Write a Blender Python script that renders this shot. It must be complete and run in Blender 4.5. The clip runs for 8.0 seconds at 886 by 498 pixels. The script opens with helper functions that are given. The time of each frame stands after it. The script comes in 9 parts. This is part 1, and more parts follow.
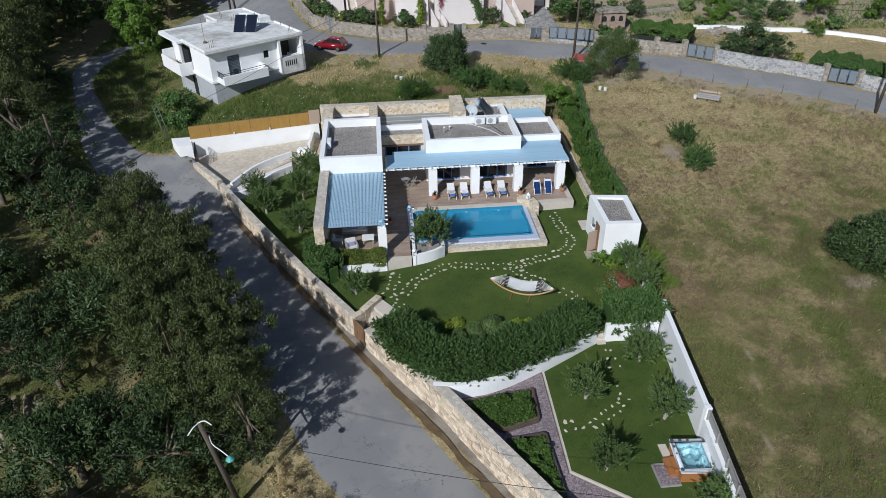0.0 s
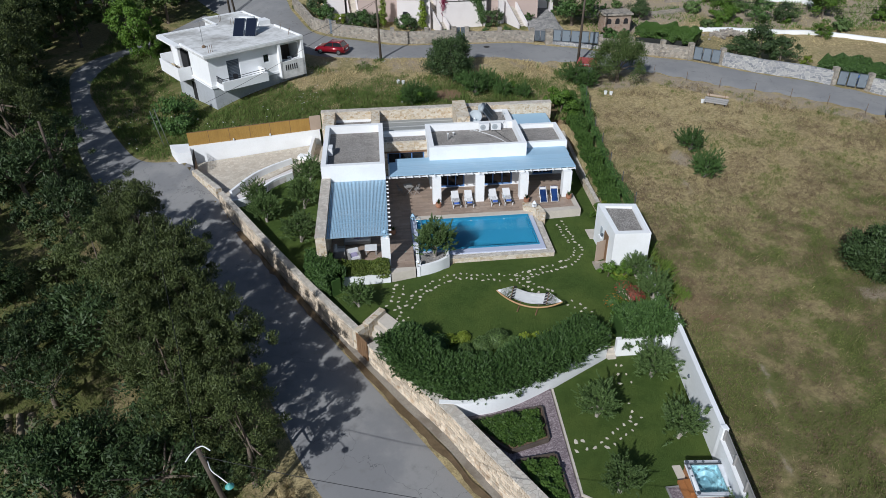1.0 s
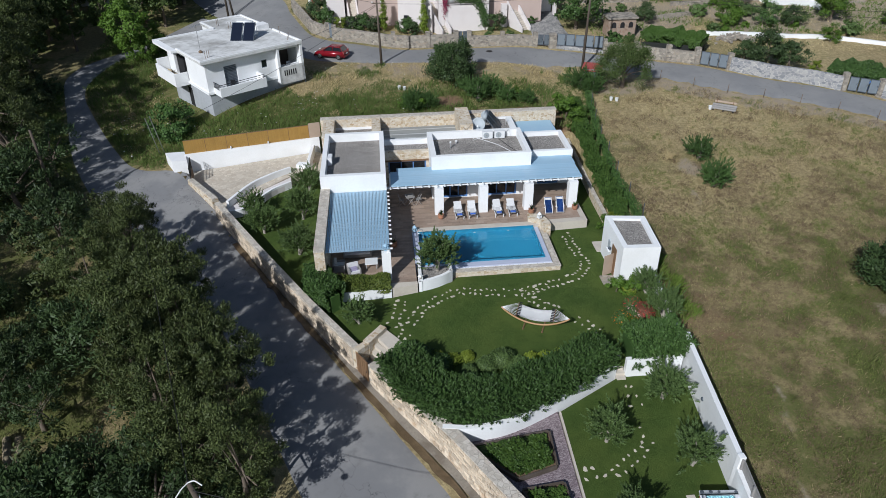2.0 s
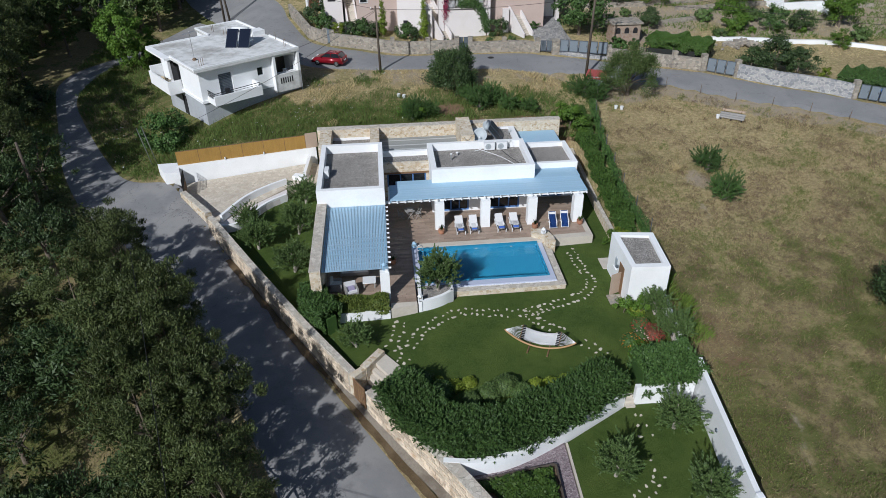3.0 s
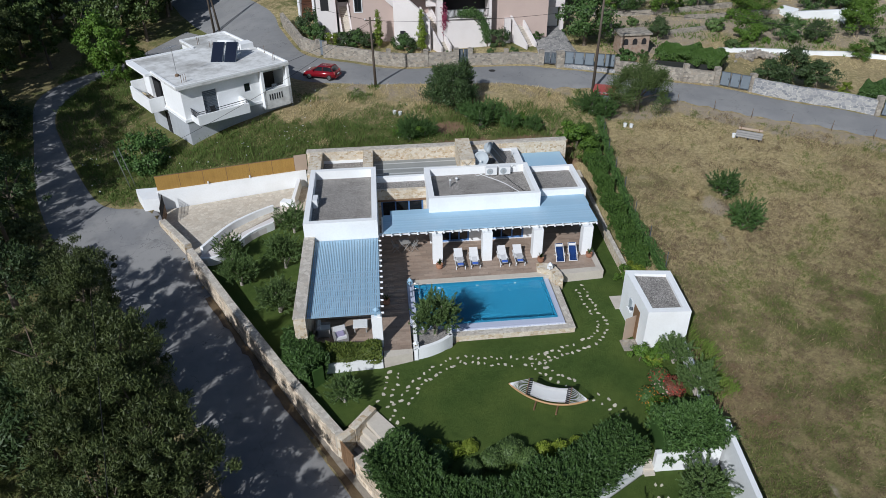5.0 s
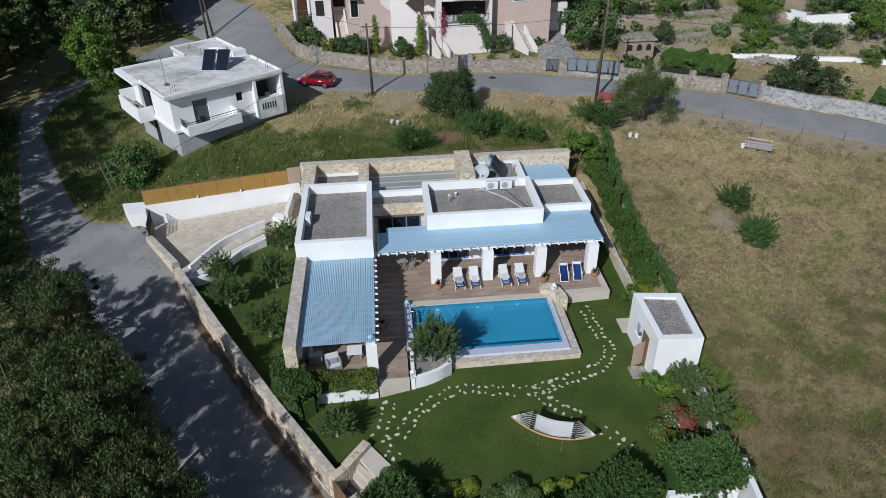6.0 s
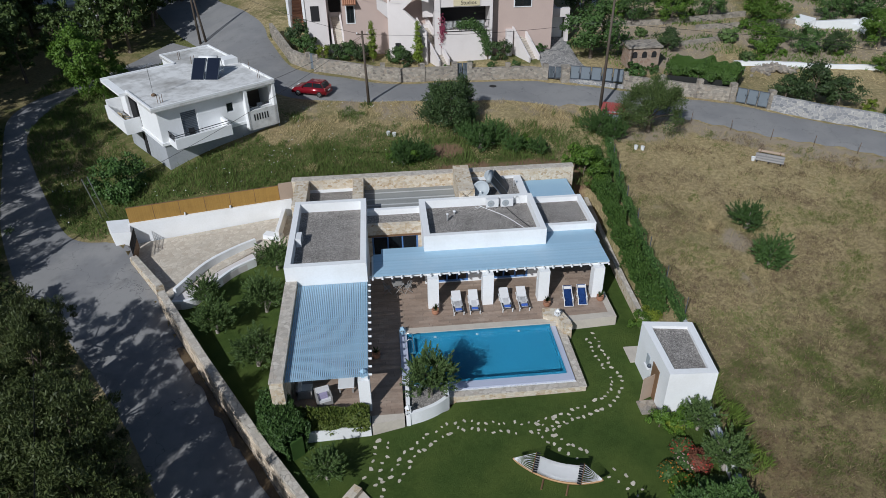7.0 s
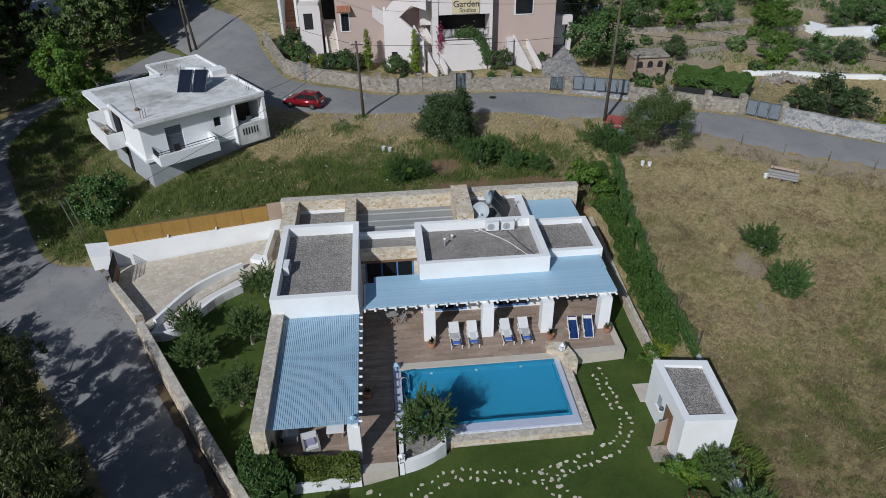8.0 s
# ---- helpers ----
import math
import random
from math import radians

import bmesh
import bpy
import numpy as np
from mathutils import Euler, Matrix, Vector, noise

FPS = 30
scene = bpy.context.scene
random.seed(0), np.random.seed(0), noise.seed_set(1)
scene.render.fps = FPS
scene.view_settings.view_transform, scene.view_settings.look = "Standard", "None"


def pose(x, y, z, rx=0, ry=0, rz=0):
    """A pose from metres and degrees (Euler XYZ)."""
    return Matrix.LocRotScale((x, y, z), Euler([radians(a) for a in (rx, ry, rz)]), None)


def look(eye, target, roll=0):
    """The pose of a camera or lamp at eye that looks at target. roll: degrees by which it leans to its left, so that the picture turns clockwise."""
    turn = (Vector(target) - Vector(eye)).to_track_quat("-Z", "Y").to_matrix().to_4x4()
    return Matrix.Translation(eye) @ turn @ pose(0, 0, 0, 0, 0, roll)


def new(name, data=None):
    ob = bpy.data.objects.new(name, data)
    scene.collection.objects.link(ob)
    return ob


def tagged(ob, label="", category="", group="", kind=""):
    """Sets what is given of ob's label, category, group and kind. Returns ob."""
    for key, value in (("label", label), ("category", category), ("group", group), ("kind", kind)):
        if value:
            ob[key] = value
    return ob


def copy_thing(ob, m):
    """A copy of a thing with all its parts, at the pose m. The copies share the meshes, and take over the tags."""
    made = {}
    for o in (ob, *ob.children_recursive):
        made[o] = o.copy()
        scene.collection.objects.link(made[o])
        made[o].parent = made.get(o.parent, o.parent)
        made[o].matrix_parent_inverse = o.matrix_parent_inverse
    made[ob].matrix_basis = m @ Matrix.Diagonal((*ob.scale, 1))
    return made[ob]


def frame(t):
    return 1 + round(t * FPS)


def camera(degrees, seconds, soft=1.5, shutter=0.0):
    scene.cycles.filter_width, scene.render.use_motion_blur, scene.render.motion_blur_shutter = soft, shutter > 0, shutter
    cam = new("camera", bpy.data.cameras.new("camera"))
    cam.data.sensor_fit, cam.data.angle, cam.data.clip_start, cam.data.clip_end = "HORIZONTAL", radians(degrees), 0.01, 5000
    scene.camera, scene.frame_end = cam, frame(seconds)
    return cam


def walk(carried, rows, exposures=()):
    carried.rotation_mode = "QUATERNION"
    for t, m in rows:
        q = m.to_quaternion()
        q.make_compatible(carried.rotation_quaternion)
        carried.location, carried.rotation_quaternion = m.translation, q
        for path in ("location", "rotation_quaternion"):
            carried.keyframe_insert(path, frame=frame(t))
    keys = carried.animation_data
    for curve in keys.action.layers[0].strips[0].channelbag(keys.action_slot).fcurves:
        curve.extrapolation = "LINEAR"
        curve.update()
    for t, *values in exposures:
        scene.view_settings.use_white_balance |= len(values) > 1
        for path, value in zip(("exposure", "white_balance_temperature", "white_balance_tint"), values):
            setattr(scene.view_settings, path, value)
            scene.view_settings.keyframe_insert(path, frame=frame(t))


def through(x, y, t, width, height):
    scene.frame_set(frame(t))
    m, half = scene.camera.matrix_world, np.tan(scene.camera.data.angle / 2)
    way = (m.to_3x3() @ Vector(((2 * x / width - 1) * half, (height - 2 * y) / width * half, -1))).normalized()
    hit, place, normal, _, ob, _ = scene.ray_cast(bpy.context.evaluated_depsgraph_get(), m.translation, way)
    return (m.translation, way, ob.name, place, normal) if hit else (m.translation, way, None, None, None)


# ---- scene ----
cam = camera(66.2, 8.0, soft=0.45)
PATH = [
    (0, (2.974, 0.85, 25.959), (3.124, 2.526, 24.878), -0.7),
    (0.5, (2.851, 1.483, 25.988), (3.001, 3.158, 24.905), -0.8),
    (1, (2.785, 2.226, 25.954), (2.935, 3.902, 24.873), -0.8),
    (1.5, (2.769, 3.02, 25.943), (2.918, 4.696, 24.862), -0.8),
    (3, (2.943, 5.992, 26.008), (3.092, 7.668, 24.928), -0.8),
    (3.5, (3.073, 7.048, 26.015), (3.222, 8.725, 24.935), -0.8),
    (4, (3.224, 8.198, 26.018), (3.372, 9.875, 24.938), -0.8),
    (4.5, (3.349, 9.291, 26.013), (3.498, 10.968, 24.933), -0.8),
    (6, (3.808, 12.771, 25.922), (3.957, 14.448, 24.843), -0.9),
    (6.5, (3.973, 13.986, 25.951), (4.123, 15.662, 24.871), -0.9),
    (7, (4.222, 15.372, 25.944), (4.37, 17.048, 24.864), -0.9),
    (7.5, (4.449, 16.762, 25.941), (4.596, 18.438, 24.861), -0.9),
    (8, (4.675, 18.379, 25.951), (4.824, 20.056, 24.871), -0.9),
]
walk(cam, [(t, look(eye, target, roll)) for t, eye, target, roll in PATH], exposures=[(0, -0.05, 5980, 8), (4, -0.08, 5980, 8), (6, -0.15, 5980, 8), (8, -0.35, 5980, 8)])

# ---- world, sun ----
SUN = Vector((-0.446, -0.672, 0.591)).normalized()   # towards the sun
world = bpy.data.worlds.new("sky")
scene.world = world
world.use_nodes = True
wn = world.node_tree
sky = wn.nodes.new("ShaderNodeTexSky")
sky.sky_type, sky.sun_disc = "NISHITA", False
sky.sun_elevation, sky.sun_rotation = math.asin(SUN.z), math.atan2(SUN.x, SUN.y)
wn.links.new(sky.outputs[0], wn.nodes["Background"].inputs[0])
wn.nodes["Background"].inputs[1].default_value = 0.062
lamp = bpy.data.lights.new("sun", "SUN")
lamp.energy, lamp.angle, lamp.color = 4.35, radians(0.55), (1.0, 0.965, 0.93)
sun = new("sun", lamp)
sun.matrix_world = look(SUN * 100, (0, 0, 0))


# ---- materials ----
def shader(name):
    m = bpy.data.materials.new(name)
    m.use_nodes = True
    return m, m.node_tree, m.node_tree.nodes["Principled BSDF"]


def node(t, kind, links=(), **values):
    n = t.nodes.new(kind)
    for k, v in values.items():
        n.inputs[k.replace("_", " ")].default_value = v
    for socket, source in links:
        t.links.new(source, n.inputs[socket])
    return n


def mix(t, fac, a, b, blend="MIX"):
    n = t.nodes.new("ShaderNodeMix")
    n.data_type, n.blend_type = "RGBA", blend
    for i, v in ((0, fac), (6, a), (7, b)):
        if isinstance(v, (int, float)):
            n.inputs[i].default_value = v
        elif isinstance(v, tuple):
            n.inputs[i].default_value = (*v, 1)
        else:
            t.links.new(v, n.inputs[i])
    return n.outputs[2]


def steps(t, source, lo, hi):
    n = t.nodes.new("ShaderNodeMapRange")
    n.interpolation_type = "SMOOTHSTEP"
    n.inputs[1].default_value, n.inputs[2].default_value = lo, hi
    t.links.new(source, n.inputs[0])
    return n.outputs[0]


def noise_at(t, where, scale, detail=4.0, rough=0.6):
    n = node(t, "ShaderNodeTexNoise", (("Vector", where),), Scale=scale, Detail=detail, Roughness=rough)
    return n.outputs["Fac"]


def bump(t, bsdf, height, strength, distance=0.02):
    b = node(t, "ShaderNodeBump", (("Height", height),), Strength=strength, Distance=distance)
    t.links.new(b.outputs[0], bsdf.inputs["Normal"])


def where_of(t):
    return t.nodes.new("ShaderNodeTexCoord").outputs["Object"]


def paint(name, base, dirt=None, rough=0.7, big=0.5, small=18.0, amount=0.35, relief=0.25, metal=0.0, island=0.0, spec=0.35):
    """A plain surface with stains at a large scale and grain at a small one."""
    m, t, b = shader(name)
    w = where_of(t)
    dirt = dirt or tuple(c * 0.72 for c in base)
    n1, n2 = noise_at(t, w, big, 5), noise_at(t, w, small, 3)
    c = mix(t, steps(t, n1, 0.42, 0.72), base, mix(t, amount, base, dirt))
    c = mix(t, steps(t, n2, 0.35, 0.8), c, mix(t, amount * 0.6, c, dirt))
    if island:
        r = t.nodes.new("ShaderNodeNewGeometry").outputs["Random Per Island"]
        o = t.nodes.new("ShaderNodeObjectInfo").outputs["Random"]
        s = t.nodes.new("ShaderNodeMath")
        s.operation = "ADD"
        t.links.new(r, s.inputs[0]), t.links.new(o, s.inputs[1])
        f = t.nodes.new("ShaderNodeMath")
        f.operation = "FRACT"
        t.links.new(s.outputs[0], f.inputs[0])
        k = t.nodes.new("ShaderNodeMapRange")
        k.inputs[3].default_value, k.inputs[4].default_value = 1 - island, 1 + island
        t.links.new(f.outputs[0], k.inputs[0])
        h = node(t, "ShaderNodeHueSaturation", (("Color", c), ("Value", k.outputs[0])))
        c = h.outputs[0]
    t.links.new(c, b.inputs["Base Color"])
    b.inputs["Roughness"].default_value, b.inputs["Metallic"].default_value = rough, metal
    b.inputs["Specular IOR Level"].default_value = spec
    if relief:
        bump(t, b, n2, relief)
    return m


def rubble(name, colours, mortar, scale, rough=0.85, joint=0.05, relief=0.8, flat=False):
    """Irregular stones with recessed joints."""
    m, t, b = shader(name)
    w = where_of(t)
    wob = node(t, "ShaderNodeTexNoise", (("Vector", w),), Scale=scale * 1.3, Detail=2.0)
    v = t.nodes.new("ShaderNodeVectorMath")
    v.operation = "MULTIPLY_ADD"
    t.links.new(wob.outputs["Color"], v.inputs[0])
    v.inputs[1].default_value = (0.25 / scale,) * 3
    t.links.new(w, v.inputs[2])
    squeeze = node(t, "ShaderNodeMapping", (("Vector", v.outputs[0]),))
    squeeze.inputs["Scale"].default_value = (1, 1, 0.02 if flat else 1.45)
    cell = node(t, "ShaderNodeTexVoronoi", (("Vector", squeeze.outputs[0]),), Scale=scale)
    edge = t.nodes.new("ShaderNodeTexVoronoi")
    edge.feature = "DISTANCE_TO_EDGE"
    t.links.new(squeeze.outputs[0], edge.inputs["Vector"])
    edge.inputs["Scale"].default_value = scale
    ramp = t.nodes.new("ShaderNodeValToRGB")
    els = ramp.color_ramp.elements
    els[0].color, els[1].color = (*colours[0], 1), (*colours[-1], 1)
    for i, c in enumerate(colours[1:-1]):
        els.new((i + 1) / (len(colours) - 1)).color = (*c, 1)
    sep = t.nodes.new("ShaderNodeSeparateColor")
    t.links.new(cell.outputs["Color"], sep.inputs[0])
    t.links.new(sep.outputs[0], ramp.inputs[0])
    n1, n2 = noise_at(t, w, 0.6, 4), noise_at(t, w, 22, 4)
    c = mix(t, steps(t, n2, 0.3, 0.75), ramp.outputs[0], mix(t, 0.3, ramp.outputs[0], tuple(x * 0.6 for x in colours[0])))
    c = mix(t, steps(t, n1, 0.5, 0.75), c, mix(t, 0.3, c, tuple(x * 0.55 for x in mortar)))
    j = steps(t, edge.outputs["Distance"], joint * 0.4, joint)
    c = mix(t, j, mortar, c)
    t.links.new(c, b.inputs["Base Color"])
    b.inputs["Roughness"].default_value = rough
    b.inputs["Specular IOR Level"].default_value = 0.2
    hgt = t.nodes.new("ShaderNodeMath")
    hgt.operation = "MULTIPLY_ADD"
    t.links.new(n2, hgt.inputs[0]), t.links.new(j, hgt.inputs[2])
    hgt.inputs[1].default_value = 0.5
    bump(t, b, hgt.outputs[0], relief, 0.03)
    return m


def pebbles(name, colours, scale):
    """Loose small stones."""
    m, t, b = shader(name)
    w = where_of(t)
    cell = node(t, "ShaderNodeTexVoronoi", (("Vector", w),), Scale=scale)
    sep = t.nodes.new("ShaderNodeSeparateColor")
    t.links.new(cell.outputs["Color"], sep.inputs[0])
    ramp = t.nodes.new("ShaderNodeValToRGB")
    els = ramp.color_ramp.elements
    els[0].color, els[1].color = (*colours[0], 1), (*colours[-1], 1)
    for i, c in enumerate(colours[1:-1]):
        els.new((i + 1) / (len(colours) - 1)).color = (*c, 1)
    t.links.new(sep.outputs[0], ramp.inputs[0])
    c = mix(t, steps(t, noise_at(t, w, 0.9, 4), 0.4, 0.75), ramp.outputs[0], mix(t, 0.35, ramp.outputs[0], tuple(x * 0.5 for x in colours[0])))
    t.links.new(c, b.inputs["Base Color"])
    b.inputs["Roughness"].default_value = 0.9
    b.inputs["Specular IOR Level"].default_value = 0.15
    bump(t, b, cell.outputs["Distance"], 0.9, 0.03)
    return m


def foliage(name, dark, light, through=0.25, rough=0.55):
    m, t, b = shader(name)
    geo, info = t.nodes.new("ShaderNodeNewGeometry"), t.nodes.new("ShaderNodeObjectInfo")
    w = where_of(t)
    f = mix(t, 0.45, geo.outputs["Random Per Island"], noise_at(t, w, 1.1, 3))
    c = mix(t, f, dark, light)
    k = t.nodes.new("ShaderNodeMapRange")
    k.inputs[3].default_value, k.inputs[4].default_value = 0.8, 1.2
    t.links.new(info.outputs["Random"], k.inputs[0])
    c = node(t, "ShaderNodeHueSaturation", (("Color", c), ("Value", k.outputs[0]))).outputs[0]
    t.links.new(c, b.inputs["Base Color"])
    b.inputs["Roughness"].default_value = rough
    b.inputs["Specular IOR Level"].default_value = 0.3
    tr = node(t, "ShaderNodeBsdfTranslucent", (("Color", c),))
    mx = t.nodes.new("ShaderNodeMixShader")
    mx.inputs[0].default_value = through
    t.links.new(b.outputs[0], mx.inputs[1]), t.links.new(tr.outputs[0], mx.inputs[2])
    t.links.new(mx.outputs[0], t.nodes["Material Output"].inputs[0])
    return m


def glassy(name, colour=(0.6, 0.7, 0.75), rough=0.03):
    m, t, b = shader(name)
    b.inputs["Base Color"].default_value = (*colour, 1)
    b.inputs["Roughness"].default_value = rough
    b.inputs["Transmission Weight"].default_value = 1.0
    b.inputs["IOR"].default_value = 1.45
    return m


M_white = paint("white_render", (0.80, 0.81, 0.82), (0.58, 0.57, 0.54), 0.85, 0.35, 9, 0.28, 0.12)
# grey plaster, toned darker to include the balcony's shadow on the lower storey
M_grey_wall = paint("grey_plaster", (0.40, 0.42, 0.45), (0.27, 0.28, 0.29), 0.9, 0.5, 7, 0.6, 0.2)
M_roof_white = paint("weathered_roof_paint", (0.68, 0.68, 0.67), (0.25, 0.24, 0.22), 0.9, 0.25, 1.6, 0.85, 0.15)
M_blue = paint("pale_blue_boards", (0.31, 0.475, 0.61), (0.40, 0.53, 0.64), 0.6, 0.5, 14, 0.45, 0.12, island=0.05)
M_blue_dark = paint("blue_paint", (0.10, 0.20, 0.42), None, 0.5, 1, 14, 0.3, 0.1)
M_lime = rubble("limestone_rubble", [(0.46, 0.34, 0.21), (0.64, 0.53, 0.38), (0.70, 0.62, 0.50), (0.74, 0.68, 0.58), (0.56, 0.44, 0.29)], (0.60, 0.54, 0.45), 4.6)
M_lime_top = rubble("limestone_capping", [(0.48, 0.43, 0.37), (0.58, 0.53, 0.46), (0.66, 0.61, 0.54), (0.54, 0.47, 0.39)], (0.44, 0.40, 0.34), 4.0, flat=True, joint=0.03, relief=1.0)
M_field_stone = rubble("grey_field_stone", [(0.19, 0.17, 0.15), (0.35, 0.31, 0.26), (0.47, 0.42, 0.35), (0.27, 0.25, 0.22), (0.40, 0.34, 0.27)], (0.33, 0.30, 0.26), 3.4, relief=1.0)
M_crazy = rubble("crazy_stone", [(0.20, 0.21, 0.23), (0.32, 0.32, 0.33), (0.44, 0.43, 0.41)], (0.54, 0.52, 0.49), 2.7)
M_paving = rubble("drive_paving", [(0.50, 0.43, 0.35), (0.58, 0.52, 0.43), (0.66, 0.60, 0.51)], (0.45, 0.40, 0.33), 3.4, flat=True, relief=0.4)
M_gravel = pebbles("roof_gravel", [(0.13, 0.12, 0.11), (0.24, 0.225, 0.21), (0.33, 0.305, 0.28), (0.50, 0.47, 0.44)], 24)
M_purple_gravel = pebbles("mauve_gravel", [(0.15, 0.12, 0.13), (0.25, 0.20, 0.215), (0.36, 0.31, 0.32)], 15)
M_coping = paint("stone_coping", (0.55, 0.50, 0.43), (0.40, 0.36, 0.31), 0.8, 1.2, 10, 0.5, 0.2, island=0.06)
M_deck = paint("terrace_planks", (0.29, 0.215, 0.165), (0.39, 0.315, 0.255), 0.55, 1.6, 8, 0.5, 0.12, island=0.16)
M_deck_gap = paint("plank_joints", (0.08, 0.055, 0.04))
M_iron = paint("dark_iron", (0.035, 0.036, 0.04), None, 0.5, 2, 20, 0.3, 0.1, 0.6)
M_grey_metal = paint("grey_painted_metal", (0.11, 0.13, 0.155), None, 0.45, 1, 18, 0.3, 0.1, 0.4)
M_steel = paint("steel", (0.55, 0.56, 0.57), None, 0.3, 1, 20, 0.2, 0.05, 0.9)
M_slat = paint("grey_slats", (0.30, 0.29, 0.28), (0.22, 0.21, 0.20), 0.6, 0.8, 12, 0.4, 0.1, island=0.1)
M_yard = paint("grey_green_sheeting", (0.28, 0.29, 0.28), (0.22, 0.225, 0.22), 0.6, 0.8, 12, 0.4, 0.1, island=0.05)
M_pale_slat = paint("pale_sheeting", (0.50, 0.51, 0.51), None, 0.6, 0.8, 12, 0.4, 0.1)
M_wood = paint("brown_timber", (0.20, 0.12, 0.065), (0.12, 0.07, 0.04), 0.7, 2, 12, 0.5, 0.3, island=0.12)
M_ochre = paint("ochre_reed_screen", (0.36, 0.215, 0.055), (0.27, 0.155, 0.04), 0.8, 1.2, 30, 0.5, 0.35, island=0.06)
M_tan_panel = paint("tan_panel", (0.40, 0.31, 0.24), (0.30, 0.23, 0.17), 0.8, 1.2, 24, 0.4, 0.25)
M_tub_wood = paint("orange_cedar", (0.34, 0.15, 0.055), (0.24, 0.10, 0.04), 0.5, 2, 12, 0.4, 0.2)
M_bark = paint("bark", (0.16, 0.13, 0.10), (0.08, 0.06, 0.05), 0.9, 4, 25, 0.6, 0.7)
M_olive_bark = paint("olive_bark", (0.34, 0.31, 0.27), (0.20, 0.17, 0.14), 0.9, 4, 25, 0.6, 0.6)
M_pole = paint("creosoted_pole", (0.075, 0.058, 0.045), (0.14, 0.12, 0.10), 0.85, 1, 14, 0.5, 0.3)
M_soil = paint("soil", (0.17, 0.115, 0.075), (0.10, 0.07, 0.045), 0.95, 0.9, 9, 0.6, 0.6)
M_pink = paint("pink_beige_render", (0.47, 0.37, 0.33), (0.40, 0.31, 0.28), 0.9, 0.4, 9, 0.35, 0.12)
M_pale_pink = paint("pale_render", (0.66, 0.62, 0.61), (0.52, 0.47, 0.45), 0.9, 0.4, 9, 0.3, 0.12)
M_terracotta = paint("terracotta", (0.38, 0.19, 0.115), (0.28, 0.13, 0.08), 0.8, 2, 16, 0.5, 0.2, island=0.12)
M_red_sheet = paint("faded_red_sheet", (0.33, 0.07, 0.06), (0.25, 0.10, 0.09), 0.6, 1, 12, 0.5, 0.1)
M_wire = paint("black_cable", (0.02, 0.02, 0.022), None, 0.7, spec=0.2)
M_mortar = paint("lime_mortar", (0.46, 0.41, 0.34), (0.34, 0.30, 0.25), 0.9, 0.6, 14, 0.5, 0.3)
M_block = paint("limestone_block", (0.64, 0.56, 0.45), (0.42, 0.29, 0.18), 0.85, 2.6, 11, 0.8, 0.9, island=0.28)
# near-black colour that stands in for the shade inside rooms, openings and gaps
M_dark = paint("painted_shade", (0.02, 0.02, 0.022), None, 0.9)
M_pane = paint("window_pane", (0.012, 0.016, 0.02), None, 0.06, 1, 3, 0.2, 0.0, spec=0.7)
M_collector = paint("collector_glass", (0.008, 0.012, 0.026), (0.014, 0.02, 0.036), 0.3, 1, 3, 0.3, 0.0, spec=0.3)
M_cloth_white = paint("white_canvas", (0.62, 0.62, 0.63), (0.52, 0.52, 0.53), 0.9, 3, 40, 0.3, 0.2)
M_cloth_blue = paint("blue_canvas", (0.035, 0.10, 0.34), (0.03, 0.07, 0.24), 0.85, 3, 40, 0.3, 0.2)
M_towel = paint("blue_towel", (0.06, 0.13, 0.46), None, 0.95, 3, 40, 0.3, 0.3)
M_plastic = paint("white_plastic", (0.72, 0.73, 0.74), None, 0.35, 3, 20, 0.15, 0.03)
M_dish = paint("grey_dish_enamel", (0.36, 0.40, 0.43), None, 0.5, 2, 12, 0.3, 0.05)
M_pool_tile = paint("pool_tiles", (0.030, 0.195, 0.315), (0.024, 0.16, 0.27), 0.3, 0.8, 12, 0.4, 0.05)
M_pool_edge = paint("pale_mosaic_ledge", (0.46, 0.49, 0.60), (0.40, 0.44, 0.56), 0.35, 2, 25, 0.4, 0.1)

G_olive = foliage("olive_leaves", (0.034, 0.07, 0.019), (0.15, 0.222, 0.07), 0.18)
G_grove = foliage("gum_leaves", (0.021, 0.037, 0.011), (0.116, 0.142, 0.046), 0.15)
G_dark = foliage("dark_leaves", (0.015, 0.033, 0.011), (0.072, 0.112, 0.038), 0.11)
G_tall = foliage("roadside_leaves", (0.025, 0.05, 0.012), (0.125, 0.175, 0.05), 0.15)
G_hedge = foliage("hedge_leaves", (0.019, 0.05, 0.013), (0.105, 0.185, 0.048), 0.14)
G_lime = foliage("yellow_green_leaves", (0.10, 0.16, 0.02), (0.30, 0.36, 0.05), 0.3)
G_bright = foliage("bright_leaves", (0.05, 0.11, 0.015), (0.15, 0.25, 0.035), 0.3)
G_dry = foliage("dry_grass_blades", (0.36, 0.285, 0.145), (0.72, 0.60, 0.35), 0.35, 0.8)
G_weed = foliage("green_grass_blades", (0.07, 0.125, 0.026), (0.24, 0.33, 0.085), 0.35, 0.7)
G_field_weed = foliage("olive_grass_blades", (0.07, 0.095, 0.024), (0.235, 0.27, 0.08), 0.35, 0.7)
G_red = foliage("red_flowers", (0.25, 0.02, 0.02), (0.50, 0.07, 0.05), 0.2)
G_planter = foliage("planter_leaves", (0.03, 0.065, 0.012), (0.20, 0.24, 0.05), 0.25)
G_orange = foliage("orange_flowers", (0.40, 0.12, 0.02), (0.60, 0.28, 0.04), 0.2)
G_pink = foliage("pale_pink_flowers", (0.50, 0.30, 0.28), (0.65, 0.50, 0.45), 0.2)
G_magenta = foliage("magenta_flowers", (0.13, 0.015, 0.04), (0.30, 0.05, 0.10), 0.2)
